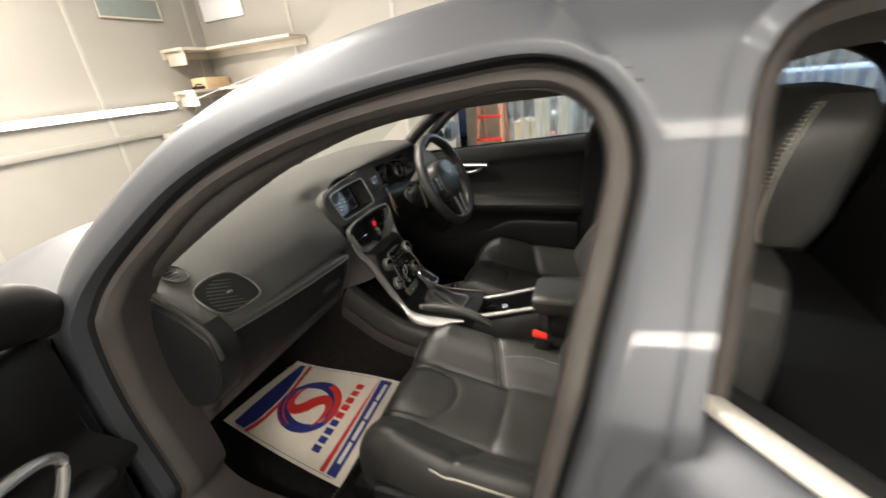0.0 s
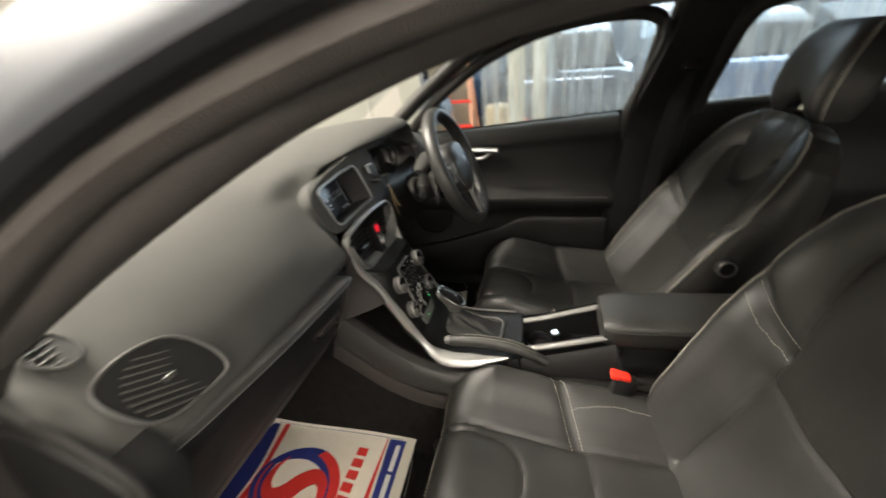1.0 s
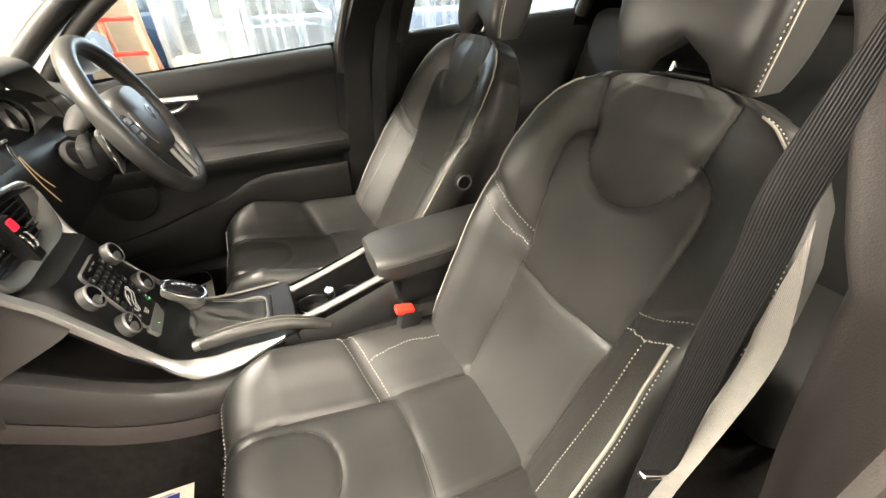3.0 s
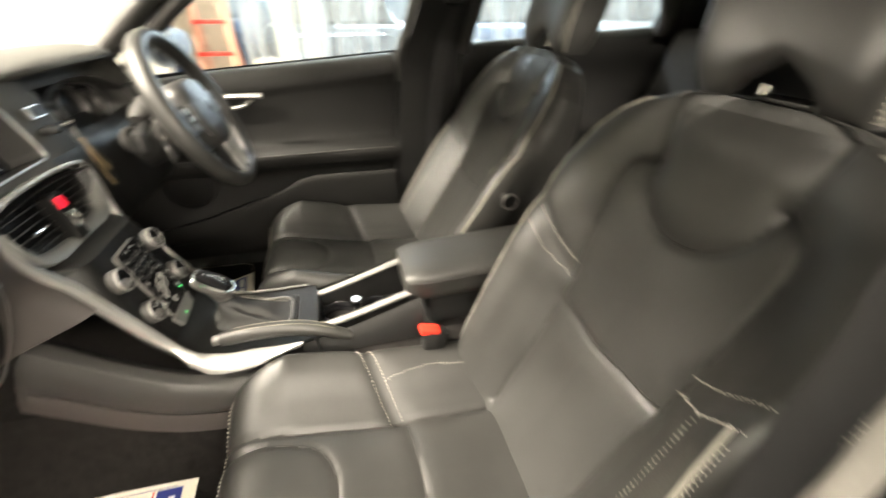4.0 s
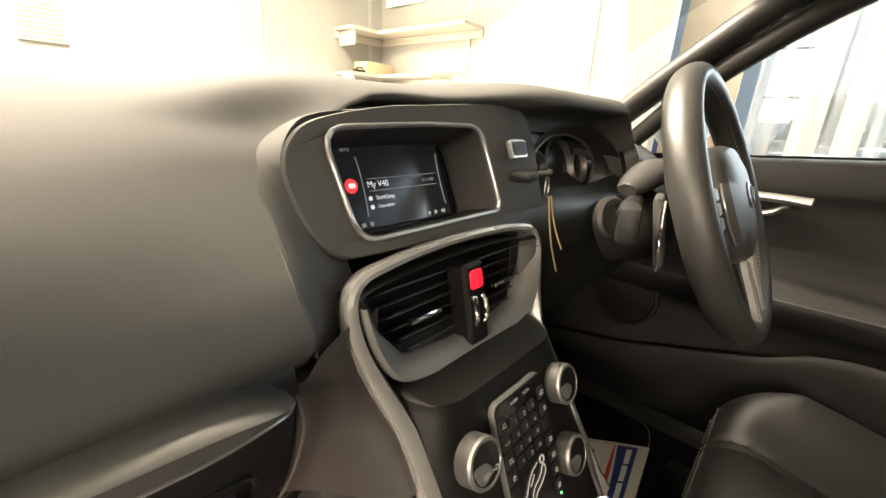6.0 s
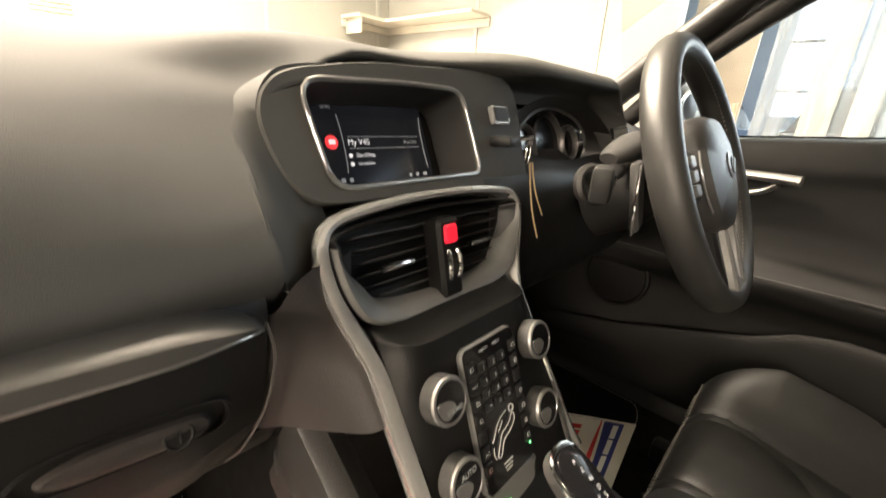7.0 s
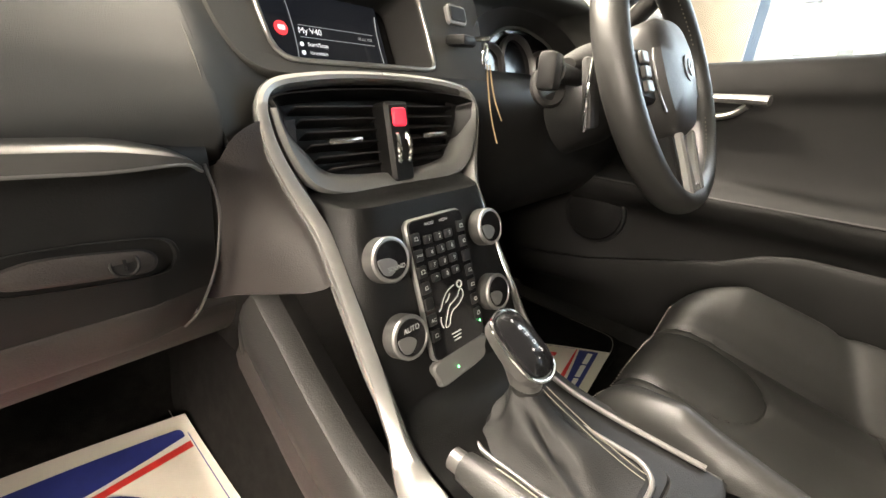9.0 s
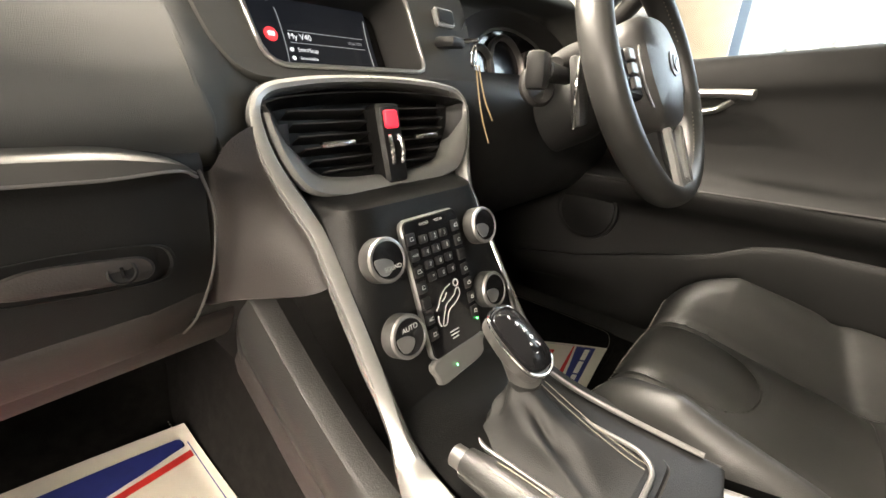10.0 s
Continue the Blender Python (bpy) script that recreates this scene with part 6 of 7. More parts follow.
def parked_car(x, y, turn, material, label):
    """A plain parked car, far behind the curtain."""
    t = thing("parked_car", (x, y, 0), label, "car", "parked cars")
    m = pose(x, y, 0, 0, 0, turn)
    st = [(-2.1, 0.45, 0.62, 0.72), (-1.95, 0.35, 0.88, 0.82), (-1.5, 0.30, 0.98, 0.86), (-0.9, 0.28, 0.98, 0.87), (0.4, 0.28, 0.97, 0.87), (1.1, 0.30, 0.92, 0.86), (1.8, 0.33, 0.80, 0.80), (2.1, 0.42, 0.62, 0.68)]
    rows = []
    for s, z0, z1, w in crom(st, 24):
        rows.append([tuple(m @ Vector(p)) for p in ((s, -w, z0), (s, -w - 0.02, (z0 + z1) / 2), (s, -w + 0.05, z1 - 0.03), (s, -w + 0.2, z1), (s, w - 0.2, z1), (s, w - 0.05, z1 - 0.03), (s, w + 0.02, (z0 + z1) / 2), (s, w, z0))])
    part("car_shell", Build().grid(rows, wrap=True, caps=True), material, t)
    rows = []
    for s, z, w in crom([(-1.75, 0.97, 0.66), (-1.2, 1.36, 0.56), (-0.4, 1.43, 0.56), (0.2, 1.36, 0.55), (0.95, 0.95, 0.68)], 16):
        rows.append([tuple(m @ Vector(p)) for p in ((s, -w - 0.08, 0.93), (s, -w, z), (s, w, z), (s, w + 0.08, 0.93))])
    part("cabin_glass", Build().grid(rows, caps=True), M_GLOSS, t, "dark glazed cabin")
    for sx in (-1.3, 1.3):
        for sy in (-0.8, 0.8):
            wl = part("wheel", Build().lathe([(0.0, -0.1), (0.25, -0.1), (0.315, -0.07), (0.315, 0.07), (0.25, 0.1), (0.0, 0.1)], 24, m @ pose(sx, sy, 0.315, 90)), M_SEAL, t, "black tyre")
            part("wheel_rim", Build().lathe([(0.0, 0.0), (0.2, 0.0), (0.21, 0.02), (0.15, 0.012), (0.0, 0.02)], 20, m @ pose(sx, sy + math.copysign(0.1, sy), 0.315, -90 if sy > 0 else 90)), M_SILVER, wl)
    return t


M_BLUECAR = mat("blue_car_paint", (0.05, 0.10, 0.22), 0.25, metal=0.4, coat=0.8, vary=0.05)
M_WHITECAR = mat("pale_car_paint", (0.55, 0.57, 0.60), 0.25, metal=0.2, coat=0.8, vary=0.05)
M_DARKCAR = mat("dark_car_paint", (0.04, 0.045, 0.06), 0.22, metal=0.4, coat=0.8, vary=0.05)
for k, (x, y, m) in enumerate(((6.4, -0.7, M_DARKCAR), (6.3, -2.6, M_BLUECAR), (6.3, -4.4, M_WHITECAR), (6.6, 1.4, M_BLUECAR), (6.5, 3.5, M_WHITECAR))):
    parked_car(x, y, 4 * (k % 3) - 4, m, ("dark grey", "dark blue", "pale grey", "dark blue", "pale grey")[k] + " car parked in the hall beyond the curtain")
# ladder, red cabinet and boards by the curtain
M_LADDER = mat("salmon_ladder_paint", (0.70, 0.36, 0.24), 0.45, vary=0.2, vscale=8)
lad = thing("step_ladder", (3.65, 0.48, 0), "salmon step ladder with red treads beside the strip curtain", "ladder")
for sy in (-1, 1):
    part("stile", Build().tube([(3.54, 0.50 + sy * 0.17, 0.0), (3.72, 0.50 + sy * 0.12, 1.14)], 0.025, 8), M_LADDER, lad)
    part("rear_leg", Build().tube([(4.19, 0.50 + sy * 0.17, 0.0), (3.75, 0.50 + sy * 0.12, 1.12)], 0.02, 8), M_LADDER, lad)
for k in range(4):
    z = 0.25 + 0.25 * k
    part("rung", Build().box(0.09, 0.33 - 0.025 * k, 0.03, pose(3.54 + 0.157 * z, 0.50, z), 0.004), M_REDPL, lad, "red tread")
M_PLY = mat("plywood", (0.60, 0.50, 0.38), 0.6, grain=0.2, scale=40, vary=0.12, vscale=6)
for k, (y, w) in enumerate(((-0.18, 0.16), (-0.40, 0.13))):
    single("wooden_board", Build().box(0.03, w, 2.3, pose(3.50 + 0.03 * k, y + 0.05, 1.15, 0, 6, 0), 0.004), M_PLY, "bare wooden board leaning beyond the curtain", "board", "leaning boards")
single("plywood_sheet", Build().box(0.03, 0.55, 2.6, pose(4.35, 0.70, 1.55, 0, 4, 0), 0.004), M_PLY, "pale plywood sheet standing beyond the curtain", "board")

hl_ = thing("ceiling_light", (4.3, -0.4, 4.2), "lit white batten light under the hall ceiling", "ceiling light", "hall lights")
part("light_body", Build().box(0.12, 2.45, 0.06, pose(4.3, -0.4, 4.168), 0.01), M_WALL, hl_)
part("light_tube", Build().tube([(4.3, -1.6, 4.11), (4.3, 0.8, 4.11)], 0.03, 12), M_LIGHT, hl_)
cb = thing("cardboard_box", (3.62, 0.10, 0), "brown cardboard box standing on the hall floor", "box")
part("box_body", Build().box(0.34, 0.24, 0.68, pose(3.75, 0.08, 0.34), 0.006), M_CARD, cb)
part("packing_tape", Build().box(0.344, 0.05, 0.30, pose(3.75, 0.08, 0.54)), M_PLY, cb, "pale packing tape")
rb = thing("tool_box", (3.62, -0.13, 0), "red plastic tool box standing on end", "tool box")
part("box_body", Build().box(0.26, 0.17, 0.40, pose(3.70, -0.15, 0.20), 0.02), M_REDPL, rb)
part("box_lid", Build().box(0.27, 0.18, 0.12, pose(3.70, -0.15, 0.465), 0.025), M_REDPL, rb)
part("box_latch", Build().box(0.012, 0.05, 0.07, pose(3.56, -0.15, 0.40), 0.004), M_HARD, rb, "black latch")

# ---------------------------------------------------------------- rear of the cabin
part("centre_pillar_cover", Build().grid([[(0.70 - 0.42 * max(0, z - 0.95) + dx, np.interp(z, [0.3, 0.53, 0.97, 1.22, 1.34], [-0.57, -0.63, -0.668, -0.748, -0.77]) * (1 - u) + np.interp(z, [0.3, 0.53, 0.97, 1.22, 1.34], [-0.80, -0.84, -0.895, -0.945, -0.97]) * u, z) for u, dx in ((-0.02, 0.05), (0, 0.012), (0.08, -0.012), (0.5, -0.02), (0.92, -0.012), (1.0, 0.012), (1.02, 0.05))] for z in np.linspace(0.28, 1.34, 20)]), M_HARD, car, "black centre pillar cover")
part("pillar_seal", Build().tube(crom([(0.695, -0.672, 0.90), (0.685, -0.680, 0.98), (0.655, -0.708, 1.08), (0.605, -0.742, 1.19), (0.575, -0.742, 1.26)], 20), 0.012, 8), M_GREY, car, "grey door seal")
rear = part("rear_door", Build().grid([[(x, y, z) for x, z in crom([(0.78, 1.0 - 0.05 * (y + 0.87)), (0.72, 1.0 - 0.05 * (y + 0.87)), (0.70, 0.97), (0.715, 0.85), (0.68, 0.70), (0.71, 0.60), (0.70, 0.35)], 30)] for y in np.linspace(-0.84, -1.75, 16)]), M_HARD, car, "closed rear door with black trim")
part("rear_door_skin", Build().grid([[(x, y, z) for x, z in ((0.79, 1.0), (0.86, 0.95), (0.885, 0.70), (0.85, 0.35))] for y in np.linspace(-0.77, -2.1, 8)]), M_PAINT, rear, "grey painted rear door skin")
fr = crom([(0.69, -0.885, 0.985), (0.64, -0.905, 1.10), (0.575, -0.935, 1.235), (0.548, -0.985, 1.285), (0.535, -1.10, 1.298), (0.54, -1.30, 1.285), (0.56, -1.48, 1.22), (0.62, -1.60, 1.10), (0.66, -1.62, 1.03)], 50)
part("window_frame", Build().tube(fr, 0.026, 10), M_SEAL, rear, "black window frame")
o = part("window_pane", Build().grid([[(0.735 - 0.5 * max(0, z - 0.95), y, z) for y in np.linspace(-0.87, -1.65, 8)] for z in np.linspace(0.98, 1.31, 6)]), M_GLASS, rear, "clear rear side window")
o.visible_shadow = False
part("quarter_panel", Build().grid([[(0.72 - 0.42 * max(0, z - 0.95), y, z) for y in (-1.62, -1.8, -2.1)] for z in np.linspace(0.3, 1.36, 10)]), M_HARD, car, "black rear quarter trim")
part("tail_panel", Build().grid([[(x, -2.1, z) for x in np.linspace(-0.8, 0.8, 5)] for z in (0.2, 0.6, 1.0, 1.36)]), M_HARD, car, "black tailgate trim")
part("parcel_shelf", Build().grid([[(x, y, 0.96) for x in np.linspace(-0.7, 0.7, 5)] for y in (-1.72, -2.1)]), M_CARPET, car)
bench = thing("rear_seat", (0, -1.4, 0.3), "black leather rear bench seat", "car seat")
part("bench_cushion", Build().box(1.30, 0.50, 0.20, pose(0, -1.36, 0.43, 4), 0.06, 5), M_BOOT, bench)
for x in (-0.40, 0.40):
    part("bench_back", Build().box(0.62, 0.14, 0.60, pose(x * 0.82, -1.63, 0.75, 18), 0.05, 5), M_BOOT, bench)
    part("bench_headrest", Build().box(0.26, 0.10, 0.15, pose(x * 0.9, -1.76, 1.10, 14), 0.04, 5), M_BOOT, bench)

# seat belts
def strap(name, pts, w, up, label):
    P = crom(pts, 40)
    u = np.array(up, float)
    rows = []
    for i in range(len(P)):
        t = P[min(i + 1, 39)] - P[max(i - 1, 0)]
        t /= np.linalg.norm(t)
        s_ = np.cross(t, u)
        s_ /= np.linalg.norm(s_)
        n_ = np.cross(s_, t)
        rows.append([P[i] + s_ * w * a + n_ * c for a, c in ((-1, 0), (-0.9, 0.0008), (0.9, 0.0008), (1, 0), (0.9, -0.0008), (-0.9, -0.0008))])
    t = thing(name, tuple(P[-1]), label, "seat belt", "seat belts")
    part("webbing", Build().grid(rows, wrap=True, caps=True), M_BELT, t)
    return t


belt = strap("seat_belt", [(-0.660, -0.790, 1.16), (-0.652, -0.729, 1.02), (-0.652, -0.724, 0.95), (-0.652, -0.715, 0.87), (-0.654, -0.708, 0.74), (-0.656, -0.703, 0.60), (-0.66, -0.71, 0.38)], 0.022, (-1, 0.5, 0), "black webbing seat belt hanging beside the passenger seat")
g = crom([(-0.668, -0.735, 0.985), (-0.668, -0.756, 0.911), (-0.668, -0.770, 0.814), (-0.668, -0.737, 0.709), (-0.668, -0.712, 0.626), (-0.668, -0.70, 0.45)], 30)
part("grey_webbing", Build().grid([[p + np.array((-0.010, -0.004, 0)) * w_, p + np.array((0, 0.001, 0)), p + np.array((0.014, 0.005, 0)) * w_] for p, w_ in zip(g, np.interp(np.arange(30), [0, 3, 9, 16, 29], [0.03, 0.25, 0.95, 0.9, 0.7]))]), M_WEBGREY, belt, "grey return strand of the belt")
part("belt_tongue", Build().box(0.010, 0.085, 0.007, pose(-0.660, -0.705, 0.668, 36), 0.003), M_CHROME, belt, "steel belt tongue")
belt2 = strap("seat_belt", [(0.60, -0.835, 1.16), (0.64, -0.815, 1.02), (0.655, -0.79, 0.88), (0.66, -0.775, 0.70), (0.665, -0.77, 0.45)], 0.024, (-1, 0.3, 0), "black webbing seat belt beside the driver seat")
part("belt_anchor", Build().box(0.03, 0.06, 0.10, pose(0.615, -0.835, 1.16, 0, 20, 0), 0.012), M_HARD, belt2, "black belt anchor cover")

# ---------------------------------------------------------------- open doors on the near side
A = radians(66)
dd = np.array([-math.sin(A), -math.cos(A), 0])
dn2 = np.array([math.cos(A), -math.sin(A), 0])
H0 = np.array([-0.845, 0.165, 0.0])


def fd(s, d, z):
    return tuple(H0 + dd * s + dn2 * d + np.array([0, 0, z]))


rows = []
for s_ in np.linspace(0.02, 1.05, 30):
    rows.append([fd(s_, d, z) for d, z in crom([(-0.10, 0.95 + 0.04 * s_), (-0.03, 0.955 + 0.04 * s_), (-0.005, 0.93 + 0.04 * s_), (0.0, 0.86), (-0.015, 0.80), (-0.02, 0.74), (0.04, 0.70), (0.045, 0.67), (0.0, 0.62), (-0.02, 0.52), (0.0, 0.42), (-0.03, 0.33)], 40)])
fdoor = part("passenger_door", Build().grid(rows), M_HARD, car, "open passenger door with black trim")
rows = [[fd(s_, d, z) for d, z in ((-0.10, 0.955 + 0.04 * s_), (-0.16, 0.91), (-0.185, 0.70), (-0.17, 0.45), (-0.13, 0.30), (-0.03, 0.32))] for s_ in np.linspace(0.0, 1.08, 16)]
part("door_skin", Build().grid(rows), M_PAINT, fdoor, "grey painted door skin")
part("door_edge", Build().grid([[fd(0.0, d, z) for z in np.linspace(0.32, 0.95, 8)] for d in (-0.15, -0.06, -0.02)]), M_PAINT, fdoor)
part("door_pull", Build().tube(crom([fd(0.178, 0.045, 0.735), fd(0.160, 0.052, 0.770), fd(0.150, 0.055, 0.800), fd(0.165, 0.056, 0.822), fd(0.21, 0.056, 0.840), fd(0.30, 0.052, 0.850), fd(0.42, 0.03, 0.855)], 30), 0.011, 12, flat=0.8), M_SILVER, fdoor, "silver door pull")
part("door_armrest", Build().tube(crom([fd(0.10, 0.03, 0.70), fd(0.18, 0.045, 0.725), fd(0.40, 0.05, 0.74), fd(0.8, 0.05, 0.74)], 24), 0.035, 14, flat=0.6), M_LEATHER, fdoor, "padded armrest")
part("mirror_corner", Build().tube(crom([fd(-0.015, -0.02, 0.955), fd(0.0, -0.02, 0.99), fd(0.05, -0.02, 1.015), fd(0.12, -0.02, 1.025), fd(0.25, -0.02, 1.0)], 20), [0.03 + 0.022 * math.sin(math.pi * k) for k in np.linspace(0, 1, 20)], 18), M_HARD, fdoor, "black mirror corner trim")
# rear door, swung open: outer skin with a bright waist strip
rd = np.array([-0.75, -0.66, 0])
rn = np.array([-0.66, 0.75, 0])
G0 = np.array([-0.775, -0.825, 0.0])


def rdp(s, d, z):
    return tuple(G0 + rd * s + rn * d + np.array([0, 0, z]))


rows = [[rdp(s_, d, z) for d, z in crom([(0.005, 0.965), (0.030, 0.955), (0.075, 0.905), (0.095, 0.80), (0.10, 0.68), (0.085, 0.50), (0.06, 0.36)], 30)] for s_ in np.linspace(0.0, 0.95, 20)]
rdoor = part("rear_door", Build().grid(rows), M_PAINT, car, "open rear door, grey painted outside")
rows = [[rdp(s_, d, z) for d, z in crom([(0.005, 0.965), (-0.05, 0.955), (-0.075, 0.80), (-0.06, 0.6), (-0.05, 0.36)], 20)] for s_ in np.linspace(0.0, 0.95, 10)]
part("rear_inner_trim", Build().grid(rows), M_HARD, rdoor, "black inner trim")
part("rear_door_edge", Build().grid([[rdp(0.0, d, z) for d in (-0.05, 0.0, 0.05, 0.08)] for z in (0.36, 0.6, 0.8, 0.90)]), M_PAINT, rdoor)
part("waist_strip", Build().tube([rdp(s_, 0.006, 0.972) for s_ in np.linspace(0.0, 0.95, 20)], 0.013, 10, flat=0.8), mat("bright_strip", (0.62, 0.60, 0.54), 0.35, metal=0.4, vary=0.04), rdoor, "bright waist strip")

# ---------------------------------------------------------------- print on the paper mats and the display
def on_sheet(name, pts2, material, parent, lift=0.0012, fn=None):
    """A printed patch: an outline in sheet coordinates laid on the paper as thin ink."""
    fn = fn or sheet_pt
    P = even(list(pts2) + [pts2[0]], 64)[:-1]
    c = P.mean(0)
    rows = [[fn(*(c + (p - c) * k), lift) for p in P] for k in (1.0, 0.66, 0.33, 0.02)]
    return part(name, Build().grid(rows, wrap=True, caps=False), material, parent)


def band2(name, a, b, w, material, parent, lift=0.0012, fn=None):
    fn = fn or sheet_pt
    P = even(a, 60)
    Q = even(b, 60)
    return part(name, Build().grid([[fn(*p, lift) for p in P], [fn(*(p * 0.5 + q * 0.5), lift) for p, q in zip(P, Q)], [fn(*q, lift) for q in Q]]), material, parent)


def text_on(body, size, to3, material, parent, name):
    """Letters in the built-in font, laid by the map to3(x, y)."""
    cu = bpy.data.curves.new(name, "FONT")
    cu.body, cu.size, cu.align_x, cu.align_y = body, size, "CENTER", "CENTER"
    tmp = new(name + "_src", cu)
    dg = bpy.context.evaluated_depsgraph_get()
    me = bpy.data.meshes.new_from_object(tmp.evaluated_get(dg))
    bpy.data.objects.remove(tmp)
    for v in me.vertices:
        v.co = Vector(to3(v.co.x, v.co.y))
    me.materials.clear()
    me.materials.append(material)
    ob = new(name, me)
    ob.parent = parent
    ob.matrix_parent_inverse = Matrix.Translation(-parent.matrix_basis.translation)
    return ob


def crescent(cx, cy, R, r0, off, a0, a1):
    """A moon-shaped outline, in metres on the sheet."""
    out = [(cx + R * math.cos(a), cy + R * math.sin(a)) for a in np.linspace(a0, a1, 24)]
    inn = [(cx + off[0] + r0 * math.cos(a), cy + off[1] + r0 * math.sin(a)) for a in np.linspace(a1, a0, 24)]
    return out, inn[::-1]


M_WHITEINK = mat("white_print", (0.82, 0.80, 0.76), 0.6, vary=0.04, vscale=20)


def print_sheet(t, fn):
    """The blue and red artwork on one paper mat."""
    band2("blue_band", [(0.05, 0.090), (0.054, 0.077), (0.068, 0.07), (0.942, 0.07), (0.956, 0.077), (0.96, 0.090)], crom([(0.05, 0.115), (0.25, 0.165), (0.5, 0.205), (0.8, 0.20), (0.96, 0.165)], 30), 0, M_NAVY, t, fn=fn)
    lo = crom([(0.04, 0.145), (0.25, 0.185), (0.5, 0.22), (0.8, 0.212), (0.97, 0.178)], 30)
    band2("red_line", lo, lo + np.stack([np.zeros(30), np.interp(np.linspace(0, 1, 30), [0, 0.4, 1], [0.034, 0.028, 0.032])], 1), 0, M_RED, t, 0.0014, fn=fn)
    band2("blue_band", crom([(0.04, 0.845), (0.4, 0.86), (0.96, 0.875)], 30), [(0.04, 0.945), (0.96, 0.945)], 0, M_NAVY, t, fn=fn)
    hi = crom([(0.04, 0.835), (0.4, 0.845), (0.96, 0.855)], 30)
    band2("red_line", hi - np.stack([np.zeros(30), np.interp(np.linspace(0, 1, 30), [0, 0.4, 1], [0.006, 0.018, 0.036])], 1), hi, 0, M_RED, t, 0.0014, fn=fn)
    W, L = 0.34, 0.43

    def met(p):
        return np.array([(0.5 + x / W, 0.45 + y / L) for x, y in p])

    for sx in (1, -1):
        o, i = crescent(0, 0, 0.100, 0.086, (-0.024 * math.cos(-0.5), -0.024 * math.sin(-0.5)), radians(-125), radians(68))
        band2("blue_crescent", met(sx * np.array(o)), met(sx * np.array(i)), 0, M_NAVY, t, 0.0016, fn=fn)
        o, i = crescent(0, 0, 0.100, 0.094, (0.010, -0.014), radians(72), radians(165))
        band2("red_crescent", met(sx * np.array(o)), met(sx * np.array(i)), 0, M_RED, t, 0.0016, fn=fn)
    c = crom([(0.064, 0.052), (0.030, 0.066), (-0.014, 0.062), (-0.034, 0.036), (-0.016, 0.010), (0.016, -0.010), (0.034, -0.036), (0.014, -0.062), (-0.030, -0.066), (-0.064, -0.052)], 60)
    d = np.gradient(c, axis=0)
    n = np.stack([-d[:, 1], d[:, 0]], 1) / np.linalg.norm(d, axis=1)[:, None]
    w = np.interp(np.linspace(0, 1, 60), [0, 0.15, 0.35, 0.5, 0.65, 0.85, 1], [0.001, 0.007, 0.017, 0.020, 0.017, 0.007, 0.001])[:, None]
    band2("red_swirl", met(c + n * w), met(c - n * w), 0, M_RED, t, 0.0018, fn=fn)
    for k in range(9):
        u0 = 0.14 + 0.082 * k
        wd = 0.058
        on_sheet("wordmark_bar", [(u0, 0.685), (u0 + wd, 0.685), (u0 + wd, 0.745), (u0, 0.745)], M_RED if k < 5 else M_NAVY, t, 0.0014, fn)
    for k in range(4):
        u0 = 0.08 + 0.2 * k
        on_sheet("address_bar", [(u0, 0.895), (u0 + 0.18, 0.895), (u0 + 0.18, 0.922), (u0, 0.922)], M_WHITEINK, t, 0.0018, fn)
    for u0 in (0.03, 0.97):
        band2("edge_line", [(u0, 0.10), (u0, 0.92)], [(u0 + 0.004, 0.10), (u0 + 0.004, 0.92)], 0, M_NAVY, t, 0.0012, fn=fn)


print_sheet(sheet, sheet_pt)
sheet2 = thing("paper_mat", (0.43, 0.1, 0.28), "white paper floor mat with blue and red print", "paper mat", "paper mats")


def sheet2_pt(u, v, lift=0.0):
    a, bb, c, d = np.array([0.330, 0.27]), np.array([0.583, -0.096]), np.array([0.330, -0.125]), np.array([0.10, 0.17])
    p = a * (1 - u) * (1 - v) + bb * (1 - u) * v + c * u * v + d * u * (1 - v)
    z = 0.296 + 0.008 * math.sin(3 * u + 2 * v) * math.sin(2.2 * v + 0.4)
    return (p[0], p[1], z + lift)


part("paper", Build().grid([[sheet2_pt(u, v) for v in np.linspace(0, 1, 24)] for u in np.linspace(0, 1, 24)]), M_PAPER, sheet2)
print_sheet(sheet2, sheet2_pt)

# display graphics
M_UI = mat("lit_white_graphics", (0.8, 0.8, 0.8), 0.5, emit=(0.92, 0.95, 1.0), power=0.22)
M_UIRED = mat("lit_red_graphics", (0.8, 0.05, 0.05), 0.5, emit=(1.0, 0.05, 0.06), power=0.28)
M_UIDIM = mat("lit_grey_graphics", (0.3, 0.3, 0.3), 0.5, emit=(0.7, 0.75, 0.8), power=0.07)


def disp_pt(x, y, d=0.0035):
    return tuple(DISP @ Vector((x, y, d)))


